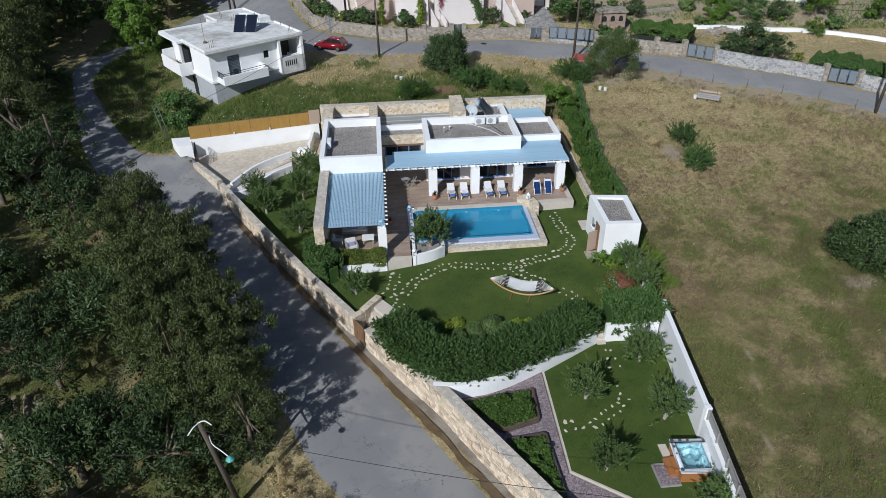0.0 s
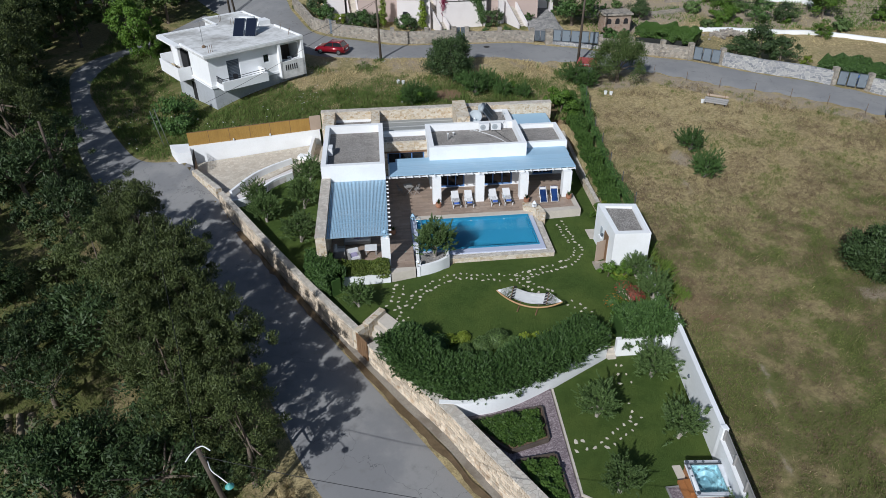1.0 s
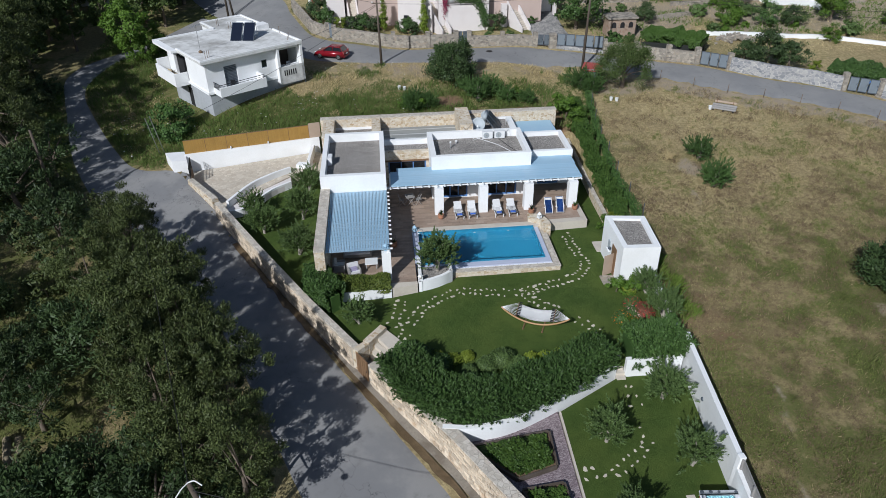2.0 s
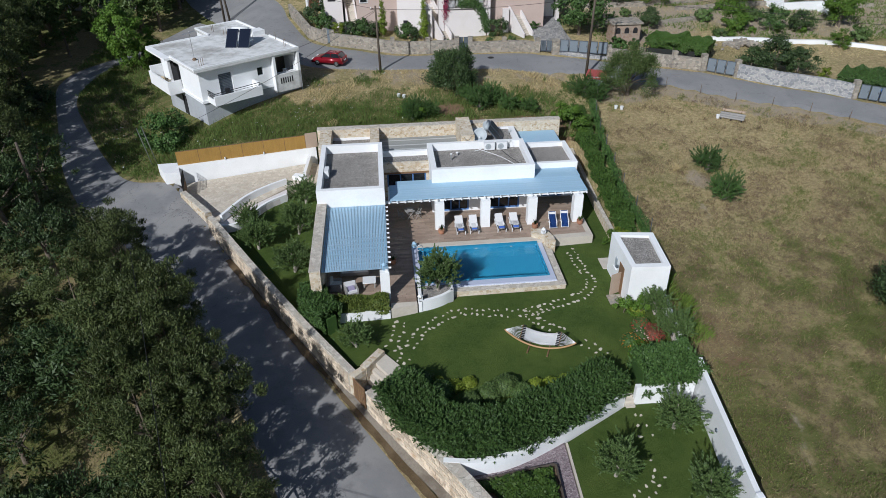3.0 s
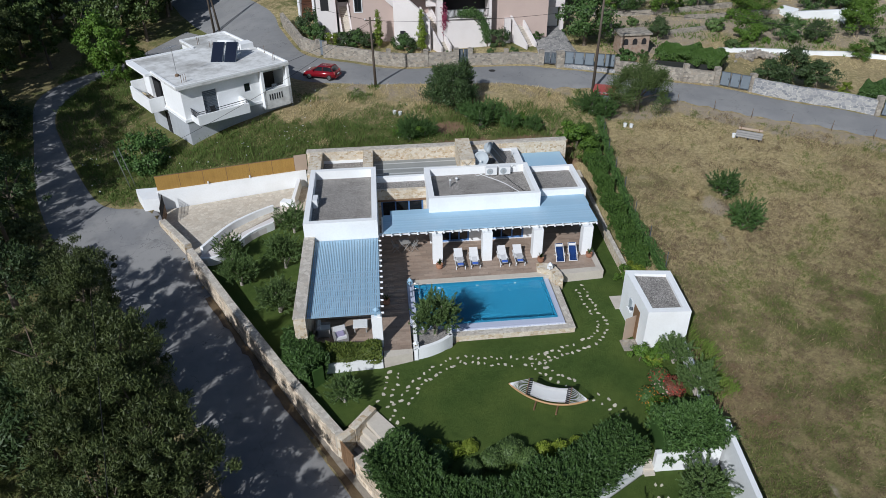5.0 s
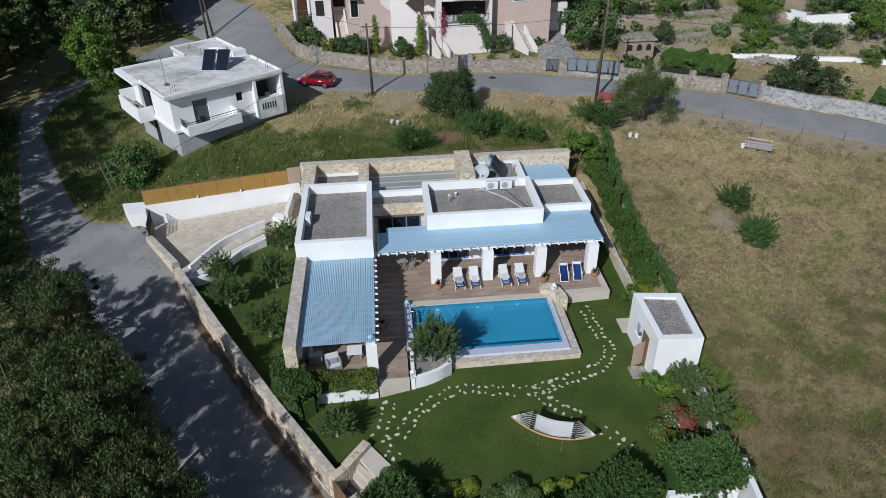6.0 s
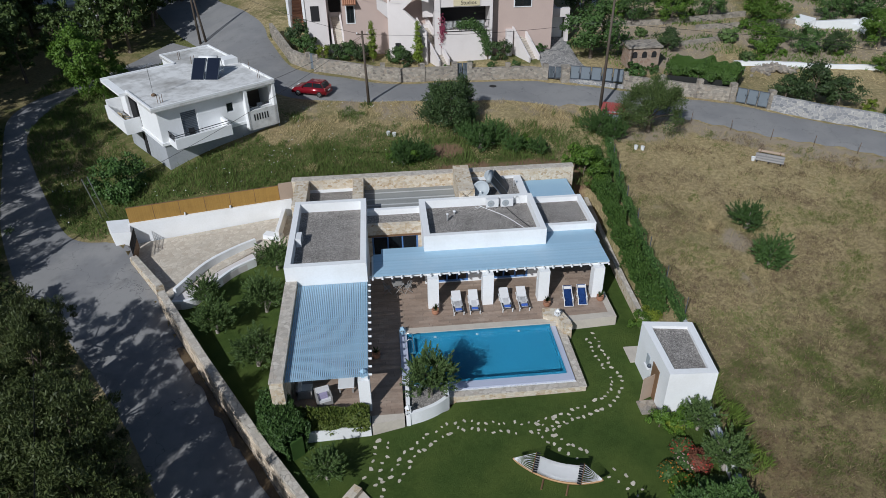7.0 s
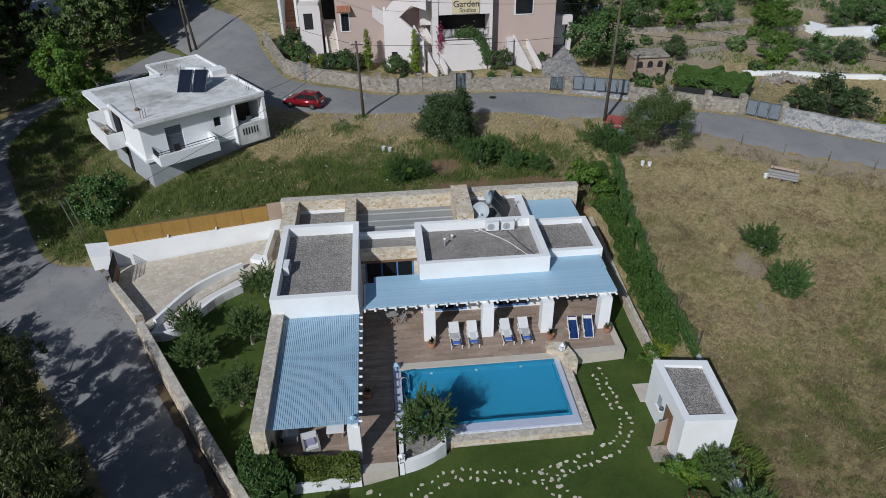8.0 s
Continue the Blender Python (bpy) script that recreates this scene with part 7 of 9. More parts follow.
plant(gard, [(-4.4, 92.2, 1.7), (-3.6, 90.2, 1.3), (-0.2, 88.2, 1.1), (1.0, 87.8, 1.15), (2.2, 87.6, 1.1), (6.2, 86.2, 1.15), (7.0, 85.8, 0.9), (10.9, 82.9, 0.65), (16.9, 86.0, 1.1), (18.0, 83.6, 0.5), (12.2, 83.2, 0.5), (21.4, 87.2, 0.6), (13.4, 84.6, 0.45), (15.6, 83.8, 0.5), (-1.0, 86.6, 0.5)])
finish(gard)
yel = make_tree("yellow_shrub", 135, "yellow-green shrub behind the street wall", "shrub", G_lime, 0.7, 0.7, 0.1, 1200, 18, 0.15, 0.08, 0.04, clump=0.36, low=-0.95, forks=2)
plant([yel], [(-1.9, 88.4, 1.2), (48.2, 70.2, 1.0)])
finish([yel])
P = np.array([(12.4, 7.6), (13.2, 7.5), (13.9, 7.7), (14.6, 7.2), (15.1, 6.4), (15.4, 5.4), (15.6, 4.4)])
rng = np.random.default_rng(15)
k = rng.integers(0, 6, 1900)
f = rng.random(1900)[:, None]
xz = P[k] * (1 - f) + P[k + 1] * f + rng.normal(0, 0.22, (1900, 2))
Q = np.stack([xz[:, 0], 86.25 + rng.normal(0, 0.12, 1900), xz[:, 1]], -1)
vine = thing("climbing_vine", (15.6, 86.2, 3.7), "green climbing vine across the balcony wall", "climber")
under(new("leaves", quads("leaves", leaf_quads(rng, Q, np.tile([[0.0, -1.0, 0.3]], (1900, 1)), 0.2, 0.12), G_hedge)), vine)
bm = B()
tube(bm, (15.6, 86.25, 3.5), (15.4, 86.3, 5.6), 0.05, 0.04)
tube(bm, (15.4, 86.3, 5.6), (13.2, 86.3, 7.6), 0.04, 0.02)
part("stem", bm, M_bark, vine)
fl = thing("bougainvillea", (10.9, 86.2, 6.0), "crimson bougainvillea by the balcony", "climber")
Q = np.stack([10.75 + rng.normal(0, 0.16, 240), 86.2 + rng.normal(0, 0.08, 240), 7.1 + rng.normal(0, 0.55, 240)], -1)
under(new("leaves", quads("leaves", leaf_quads(rng, Q, np.tile([[0.0, -1.0, 0.3]], (240, 1)), 0.17, 0.12), G_magenta)), fl)

# ---- gardens to the north-east ----
big = [make_tree("garden_tree", 140 + i, "full round green tree in the terraced gardens", "tree", (G_hedge, G_dark, G_bright)[i], 2.2, 1.8, 1.0, 4000, 44, 0.29, 0.13, 0.16, clump=0.32, low=-0.85, group="trees in the gardens") for i in range(3)]
spots = [(26.4, 85.2, 1.3), (44.0, 72.7, 0.92), (48.2, 91.0, 1.0), (34.0, 94.5, 0.9), (42.2, 74.0, 0.62), (38.4, 93.8, 0.9), (49.6, 83.9, 0.7), (46.3, 72.0, 0.75), (58.2, 84.6, 0.95), (43.4, 95.0, 0.8), (52.6, 83.5, 0.65), (39.5, 99.0, 0.9), (61.0, 93.0, 1.0), (35.2, 86.2, 0.6), (34.5, 103.0, 1.0), (57.0, 92.5, 0.7), (28.5, 99.0, 1.1), (66.0, 82.0, 1.0), (50.6, 100.5, 0.9), (44.0, 104.0, 1.1), (63.0, 72.0, 0.8), (64.0, 66.0, 0.9)]
plant(big, spots)
finish(big)
bigl = [make_tree("citrus_bush", 146, "bright yellow-green rounded citrus bush", "bush", G_bright, 1.6, 1.4, 0.5, 4200, 32, 0.2, 0.1, 0.1, clump=0.34, low=-0.9)]
plant(bigl, [(45.0, 84.6, 1.02), (54.8, 78.6, 0.66)])
finish(bigl)
hedge("vine_row", "dark green vine row behind the street wall", [(33.2, 80.2), (35.8, 78.0), (38.3, 75.9)], 3.6, 4.1, 5.0, G_side, 19000, 150, 0.2, 0.12, 0.35, category="vines")
hedge("garden_rows", "low green crop rows in the gardens", [(50.2, 70.6), (53.4, 67.6), (57.0, 64.6)], 5.0, 2.4, 3.3, G_hedge, 16000, 151, 0.2, 0.12, 0.4, category="crop")
for i, (line, hgt, mat, lab) in enumerate([
        ([(40.8, 82.0), (47.0, 80.8), (54.6, 79.4), (57.0, 78.5), (62.2, 75.8), (70.0, 71.5)], 0.45, M_white, "long low white garden wall"),
        ([(28.5, 87.5), (36.0, 87.0), (44.0, 88.5)], 0.5, M_field_stone, "low stone terrace wall in the gardens"),
        ([(29.0, 93.5), (38.0, 93.5), (48.0, 95.0)], 0.6, M_field_stone, "low stone terrace wall in the gardens"),
        ([(40.5, 91.5), (55.0, 92.5), (66.0, 90.0)], 0.5, M_field_stone, "low stone terrace wall in the gardens")]):
    stone_run("wall_terrace_%d" % (i + 1), line, hgt, mat, lab, 0.35)
M_terracotta_stone = rubble("reddish_stone", [(0.30, 0.20, 0.15), (0.40, 0.30, 0.23), (0.34, 0.27, 0.22)], (0.36, 0.31, 0.26), 3.4)
hut = thing("stone_hut", (30.9, 83.0, 3.3), "small square stone oven hut in the garden", "hut")
bm = B()
z = land_at(31, 83)
box(bm, 29.4, 82.0, z - 0.3, 32.6, 84.2, z + 2.1)
part("wall", bm, M_terracotta_stone, hut)
bm = B()
box(bm, 29.2, 81.8, z + 2.1, 32.8, 84.4, z + 2.28)
soften(bm, 0.04)
part("roof", bm, M_field_stone, hut, "flat mossy stone roof")
for x in (29.75, 30.75, 31.75):
    bm = B()
    prism(bm, [(x + 0.26 * math.cos(math.pi * k / 6) + 0.26, 1.45 + 0.3 * math.sin(math.pi * k / 6)) for k in range(7)] + [(x, 1.1), (x + 0.52, 1.1)], 0, 0.06)
    bmesh.ops.transform(bm, matrix=pose(0, 82.03, z, 90, 0, 0), verts=bm.verts)
    part("oven_mouth", bm, M_dark, hut, "dark arched oven mouth")
for i, (x, y, w, d, hgt, a) in enumerate([(53.6, 92.0, 1.2, 2.2, 1.1, 20), (56.6, 90.4, 4.6, 0.5, 1.3, -14), (59.6, 89.8, 2.6, 1.8, 1.2, 30)]):
    t = thing("white_sheet_shelter", (x, y, land_at(x, y)), "low white sheeted shelter in the gardens", "shelter", "white shelters", a)
    bm = B()
    turned_box(bm, pose(x, y, land_at(x, y) - 0.2, 0, 0, a), w, d, hgt)
    for v in bm.verts:
        v.co.z -= 0.35 * (v.co.z > land_at(x, y) + 0.3) * (v.co.x < x)
    soften(bm, 0.06)
    part("sheet", bm, M_plastic, t)
net = thing("shade_net", (34.0, 76.2, 3.2), "black shade netting under the vine canopy", "netting")
L = [(31.8, 77.6), (34.4, 76.4), (37.0, 75.1)]
for p, q in zip(L, L[1:]):
    bm = B()
    run_wall(bm, [p, q], 0.03, 3.0, 4.25)
    part("net_panel", bm, M_net, net)
for x, y in L + [(33.6, 82.0), (39.0, 77.2)]:
    bar("post", net, M_pole, (x, y, 2.9), (x, y, 4.5), 0.05)
lg = thing("garden_lounger", (29.0, 101.0, land_at(29, 101)), "white plastic lounger on the upper lawn", "lounger", "garden loungers")
z = land_at(29, 101)
boxed("seat", lg, M_plastic, 28.7, 100.2, z + 0.25, 29.3, 101.5, z + 0.32)
bm = B()
turned_box(bm, pose(29.0, 101.5, z + 0.28, -45, 0, 0), 0.6, 0.06, 0.75)
part("backrest", bm, M_plastic, lg)
for x in (28.75, 29.2):
    for y in (100.3, 101.4):
        boxed("leg", lg, M_plastic, x, y, z - 0.05, x + 0.06, y + 0.06, z + 0.26)
copy_thing(lg, pose(30.9, 100.4, land_at(30.9, 100.4), 0, 0, -18))

# far-left flat-roofed store by the lane's end
st = thing("far_house", (-36, 113, 3), "pale flat-roofed building behind the trees", "house")
boxed("wall", st, M_grey_wall, -41.0, 110.0, 2.0, -31.0, 116.0, 5.6)
boxed("roof", st, M_roof_white, -41.3, 109.7, 5.6, -30.7, 116.3, 5.9)
boxed("door", st, M_dark, -33.5, 109.98, 3.0, -32.3, 110.05, 5.2, label="dark doorway")


# ---- poles and wires ----
def sag(bm, a, b, drop, r=0.018, n=14):
    a, b = Vector(a), Vector(b)
    pts = [a.lerp(b, i / n) - Vector((0, 0, drop * 4 * (i / n) * (1 - i / n))) for i in range(n + 1)]
    cable(bm, pts, r, 4)


def utility_pole(name, base, top, label, arms=True):
    p = thing(name, base, label, "utility pole", "wooden utility poles")
    bm = B()
    tube(bm, (base[0], base[1], base[2] - 0.4), top, 0.15, 0.09, 10)
    part("post", bm, M_pole, p, smooth=True)
    if arms:
        bar("crossarm", p, M_pole, (top[0] - 0.5, top[1], top[2] - 0.3), (top[0] + 0.5, top[1], top[2] - 0.3), 0.05)
        for dx in (-0.45, 0.0, 0.45):
            bm = B()
            lathe(bm, [(0.03, 0), (0.06, 0.04), (0.04, 0.1), (0.05, 0.16)], 8, (top[0] + dx, top[1], top[2] - 0.25))
            part("insulator", bm, M_plastic, p)
    return p


Z1 = land_at(2.9, 76.3)
utility_pole("utility_pole", (2.9, 76.4, Z1), (2.75, 76.4, 9.9), "slim dark wooden utility pole beside the street")
utility_pole("utility_pole", (24.3, 74.1, land_at(24.3, 74.1)), (24.5, 74.1, 13.2), "tall dark wooden utility pole beside the street")
utility_pole("utility_pole", (49.9, 58.5, land_at(49.9, 58.5)), (50.2, 58.4, 11.0), "dark wooden utility pole on the street verge")
utility_pole("utility_pole", (-23.3, 53.6, land_at(-23.3, 53.6)), (-23.3, 53.6, 6.6), "slender grey wooden pole among the grove trees", False)
utility_pole("utility_pole", (-17.0, 99.3, land_at(-17, 99.3)), (-17.2, 99.3, 12.0), "dark wooden utility pole at the junction")
utility_pole("utility_pole", (-16.3, 99.3, land_at(-16.3, 99.3)), (-17.0, 99.3, 10.5), "dark wooden strut pole at the junction", False)
utility_pole("utility_pole", (-27.4, 61.6, land_at(-27.4, 61.6)), (-27.9, 61.4, 4.4), "short grey wooden pole at the grove's edge", False)
wires = thing("overhead_wires", (2.75, 76.4, 9.5), "thin dark overhead wires between the poles", "wires")
for i, (a, b, d) in enumerate([((2.75, 76.4, 9.6), (24.5, 74.1, 10.6), 0.5), ((2.75, 76.4, 9.6), (-17.2, 99.3, 11.6), 0.8), ((24.5, 74.1, 12.8), (50.2, 58.4, 10.7), 1.2), ((24.5, 74.1, 12.8), (-17.2, 99.3, 11.7), 1.2), ((2.75, 76.4, 9.5), (-5.9, 73.4, 6.6), 0.2), ((2.75, 76.4, 9.4), (-15.0, 62.5, 3.4), 0.5), ((24.5, 74.1, 10.4), (70.0, 66.0, 9.0), 0.8)]):
    bm = B()
    sag(bm, a, b, d, 0.016)
    part("wire", bm, M_wire, wires)

# street lamp on a wooden pole at the lane
LP = (-5.1, 22.9)
lz = land_at(*LP)
TOP = (-5.6, 21.98, 4.35)
lampost = thing("street_lamp", (*LP, lz), "leaning wooden street lamp pole with white curved arms", "street lamp")
bm = B()
tube(bm, (*LP, lz - 0.5), TOP, 0.15, 0.1, 10)
part("post", bm, M_pole, lampost, smooth=True)
bm = B()
pts = smooth_line([(-5.42, 22.2, 3.3), (-5.1, 21.5, 3.5), (-4.7, 21.1, 3.55), (-4.35, 20.85, 3.42)], 5)
cable(bm, pts, 0.022)
part("arm", bm, M_plastic, lampost, "pale curved lamp arm")
bm = B()
lathe(bm, [(0.05, 0.15), (0.1, 0.1), (0.19, 0.0), (0.17, -0.03)], 14, (-4.28, 20.78, 3.32))
part("lamp_head", bm, paint("teal_enamel", (0.10, 0.36, 0.33), None, 0.4), lampost, "teal enamel lamp shade")
for q in ((TOP, (-5.8, 21.75, 4.3), (-6.0, 21.5, 4.12)), (TOP, (-5.35, 22.0, 4.4), (-5.05, 21.85, 4.28))):
    bm = B()
    pts = smooth_line(q, 5)
    cable(bm, pts, 0.027)
    part("bracket", bm, M_plastic, lampost, "white curved bracket")
lane_wires = thing("lane_wires", TOP, "thin dark wires leaving the street lamp", "wires")
for a, b, d in (((-5.6, 21.98, 3.9), (17.0, 15.5, 4.0), 0.7), (TOP, (-11.0, 38.0, 6.5), 0.3), (TOP, (-14.0, 14.0, 5.5), 0.3)):
    bm = B()
    sag(bm, a, b, d, 0.016)
    part("wire", bm, M_wire, lane_wires)

# dry brush on the verge, flat garden planting
brush = [make_tree("dry_brush", 160 + i, "tangled dry brown brush on the lane's verge", "brush", G_dry, 0.8, 0.45, 0.05, 1500, 16, 0.22, 0.03, 0.02, clump=0.4, low=-0.95, group="dry brush", forks=2) for i in range(2)]
plant(brush, [(-2.6, 23.4, 1.0), (-1.6, 22.2, 1.0), (-3.3, 24.4, 0.8), (-0.6, 21.2, 1.0), (-2.9, 21.9, 1.1), (-1.8, 20.6, 1.1), (0.2, 19.9, 0.9), (29.4, 55.0, 0.6), (26.5, 54.6, 0.7)])
finish(brush)
low = [make_tree("garden_shrub", 164 + i, "low green shrub on the terraced plots", "shrub", (G_hedge, G_olive, G_bright)[i], 0.8, 0.6, 0.1, 1000, 18, 0.22, 0.12, 0.04, clump=0.36, low=-0.95, group="shrubs on the terraced plots", forks=2) for i in range(3)]
rng = random.Random(66)
spots = []
while len(spots) < 46:
    x, y = rng.uniform(29, 66), rng.uniform(78, 104)
    if y > 92 - 0.22 * (x - 20) or y > 80:
        spots.append((x, y, rng.uniform(0.5, 1.3)))
plant(low, spots)
finish(low)
heap = thing("stone_heap", (44.2, 80.2, land_at(44.2, 80.2)), "loose heap of grey rubble stones", "rubble")
bm = B()
for i in range(160):
    x, y = 44.2 + rng.gauss(0, 1.1), 80.2 + rng.gauss(0, 0.4)
    bmesh.ops.create_cube(bm, size=rng.uniform(0.15, 0.35), matrix=pose(x, y, land_at(x, y) + 0.1 + max(0, 0.35 - 0.25 * abs(x - 44.2)), rng.uniform(0, 90), rng.uniform(0, 90), rng.uniform(0, 90)))
tagged(part("rubble", bm, M_field_stone, heap), "loose grey stones", kind="stuff")
P = scatter(np.random.default_rng(19), 22000, 28, 75, 76, 108, lambda x, y: ~inside(x, y, STREET_POLY) & (y > 96 - 0.4 * x - 2) & (y > 78 - 0.95 * (x - 33)))
r2 = np.random.default_rng(20)
k = patch(P[:, 0], P[:, 1], 0.2, 4.0)
blades("plot_weeds", "grey-green weeds on the terraced plots", r2, P[k > 0.0], r2.uniform(0.15, 0.45, int((k > 0).sum())), G_weed, 0.6, 0.06)
blades("plot_straw", "dry grass on the terraced plots", r2, P[k < -0.05], r2.uniform(0.08, 0.2, int((k < -0.05).sum())), G_dry, 0.7, 0.025)


# ---- terrace furniture ----
def sun_lounger():
    s = at_origin("sun_lounger", "white sun lounger with pale canvas and folded blue towel", "sun lounger", "white sun loungers by the pool")
    for x in (-0.3, 0.3):
        bm = B()
        box(bm, x - 0.025, -0.95, 0.27, x + 0.025, 0.95, 0.33)
        part("side_rail", bm, M_plastic, s)
        for y in (-0.8, 0.55):
            boxed("leg", s, M_plastic, x - 0.025, y - 0.025, 0, x + 0.025, y + 0.025, 0.27)
    bm = B()
    n = 14
    rows = []
    for i in range(n + 1):
        y = -0.93 + 1.28 * i / n
        z = 0.372 - 0.015 * math.sin(math.pi * i / n)
        rows.append([bm.verts.new((x, y, z)) for x in (-0.3, -0.14, 0, 0.14, 0.3)])
    for a, b in zip(rows, rows[1:]):
        for k in range(4):
            bm.faces.new((a[k], a[k + 1], b[k + 1], b[k]))
    bmesh.ops.solidify(bm, geom=bm.faces[:], thickness=0.03)
    part("seat", bm, M_cloth_white, s, "pale grey-white canvas seat", True)
    bm = B()
    turned_box(bm, pose(0, 0.32, 0.345, -66, 0, 0), 0.58, 0.035, 0.84)
    soften(bm, 0.012)
    part("backrest", bm, M_cloth_white, s, "raised canvas backrest")
    bm = B()
    turned_box(bm, pose(0.0, -0.68, 0.365), 0.4, 0.2, 0.09)
    soften(bm, 0.035)
    part("towel", bm, M_towel, s, "folded blue towel", True)
    return s


base = sun_lounger()
SMALL = Matrix.Diagonal((1, 0.88, 0.95, 1))
places = [(7.97, 48.35, 1.0), (8.99, 48.35, -1.5), (10.95, 48.35, 1.5), (12.02, 48.35, -0.5)]
for i, (x, y, a) in enumerate(places):
    if i:
        copy_thing(base, pose(x, y, FLOOR, 0, 0, a) @ SMALL)
base.matrix_basis = pose(*places[0][:2], FLOOR, 0, 0, places[0][2]) @ SMALL


def deck_chair():
    c = at_origin("deck_chair", "white folding deck chair with deep blue canvas", "deck chair", "blue deck chairs")
    for x in (-0.3, 0.3):
        bar("frame_rail", c, M_plastic, (x, -0.75, 0.12), (x, 0.55, 0.95), 0.025)
        bar("frame_rail", c, M_plastic, (x * 0.92, 0.45, 0.0), (x * 0.92, -0.55, 0.5), 0.025)
        bar("armrest", c, M_plastic, (x * 1.05, -0.45, 0.55), (x * 1.05, 0.25, 0.6), 0.03)
        bar("leg", c, M_plastic, (x, -0.6, 0.0), (x, -0.5, 0.52), 0.022)
    for p, q in (((-0.3, -0.75, 0.12), (0.3, -0.75, 0.12)), ((-0.3, 0.55, 0.95), (0.3, 0.55, 0.95)), ((-0.28, 0.45, 0.02), (0.28, 0.45, 0.02))):
        bar("crossbar", c, M_plastic, p, q, 0.022)
    bm = B()
    rows = []
    for i in range(13):
        t = i / 12
        y, z = -0.75 + 1.3 * t, 0.12 + 0.83 * t - 0.16 * math.sin(math.pi * t)
        rows.append([bm.verts.new((x, y, z + 0.03)) for x in (-0.27, 0, 0.27)])
    for a, b in zip(rows, rows[1:]):
        for k in range(2):
            bm.faces.new((a[k], a[k + 1], b[k + 1], b[k]))
    bmesh.ops.solidify(bm, geom=bm.faces[:], thickness=0.02)
    part("canvas", bm, M_cloth_blue, c, "deep blue canvas sling", True)
    bm = B()
    turned_box(bm, pose(0, 0.42, 0.86, 33, 0, 0), 0.5, 0.2, 0.05)
    part("head_pad", bm, M_cloth_white, c, "white head pad")
    return c


d = deck_chair()
copy_thing(d, pose(15.72, 48.35, FLOOR, 0, 0, -6) @ Matrix.Scale(0.88, 4))
d.matrix_basis = pose(14.82, 48.3, FLOOR, 0, 0, -4) @ Matrix.Scale(0.88, 4)


def agave_pot(seed, small=1.0):
    p = at_origin("potted_agave", "terracotta pot with a spiky green agave", "potted plant", "agave pots")
    bm = B()
    lathe(bm, [(0.14, 0), (0.24, 0.1), (0.28, 0.24), (0.24, 0.37), (0.27, 0.41), (0.27, 0.44), (0.22, 0.44), (0.2, 0.4)], 18)
    part("pot", bm, M_terracotta, p, "round terracotta pot", True)
    rng = random.Random(seed)
    bm = B()
    for i in range(26):
        a, e = rng.uniform(0, 6.28), rng.uniform(0.35, 1.35)
        L = rng.uniform(0.35, 0.55)
        d = Vector((math.cos(a) * math.cos(e), math.sin(a) * math.cos(e), math.sin(e)))
        s = d.cross(Vector((0, 0, 1))).normalized() * 0.035
        o = Vector((0, 0, 0.42))
        v = [bm.verts.new(q) for q in (o - s, o + s, o + d * L * 0.55 + s * 0.9, o + d * L, o + d * L * 0.55 - s * 0.9)]
        bm.faces.new(v)
    bmesh.ops.solidify(bm, geom=bm.faces[:], thickness=0.012)
    part("leaves", bm, G_olive, p)
    return p


pt = agave_pot(1)
for x, y in ((13.45, 47.95), (16.85, 48.15), (2.95, 44.4)):
    copy_thing(pt, pose(x, y, FLOOR, 0, 0, x * 40) @ Matrix.Scale(0.85, 4))
pt.matrix_basis = pose(6.58, 47.95, FLOOR) @ Matrix.Scale(0.85, 4)


def lantern(m, body, label):
    l = at_origin("lantern", label, "lantern", "white lanterns")
    boxed("base", l, body, -0.13, -0.13, 0, 0.13, 0.13, 0.04)
    for x in (-0.11, 0.11):
        for y in (-0.11, 0.11):
            boxed("post", l, body, x - 0.018, y - 0.018, 0.04, x + 0.018, y + 0.018, 0.3)
    for s in (-1, 1):
        boxed("lattice", l, body, -0.09, s * 0.1 - 0.006, 0.06, 0.09, s * 0.1 + 0.006, 0.16)
        boxed("lattice", l, body, s * 0.1 - 0.006, -0.09, 0.06, s * 0.1 + 0.006, 0.09, 0.16)
    bm = B()
    lathe(bm, [(0.19, 0.3), (0.19, 0.32), (0.09, 0.42), (0.04, 0.44), (0.03, 0.5)], 4)
    part("cap", bm, body, l)
    bm = B()
    lathe(bm, [(0.05, 0.04), (0.05, 0.16)], 10)
    part("candle", bm, M_cream, l)
    l.matrix_basis = m


lantern(pose(13.72, 46.45, 0.75, 0, 0, 30), M_plastic, "white lattice candle lantern on the stone pier")
lantern(pose(4.5, 39.95, 0.45, 0, 0, 10), M_plastic, "white lattice candle lantern on the planter wall")
lantern(pose(4.5, 46.35, FLOOR, 0, 0, 45), M_blue, "pale blue lattice lantern at the pool corner")
lantern(pose(2.4, 40.62, 2.5, 0, 0, 0), M_blue, "pale blue lattice lantern on the pergola post")

# folding table and chairs in the shaded corner
tb = at_origin("folding_table", "small weathered wooden folding table", "table")
boxed("tabletop", tb, M_slat, -0.35, -0.35, 0.7, 0.35, 0.35, 0.73, bevel=0.008)
for s in (-1, 1):
    bar("leg", tb, M_slat, (-0.3, 0.3 * s, 0), (0.3, 0.3 * s, 0.7), 0.02)
    bar("leg", tb, M_slat, (0.3, 0.27 * s, 0), (-0.3, 0.27 * s, 0.7), 0.02)
tb.matrix_basis = pose(4.4, 50.5, FLOOR, 0, 0, 12)


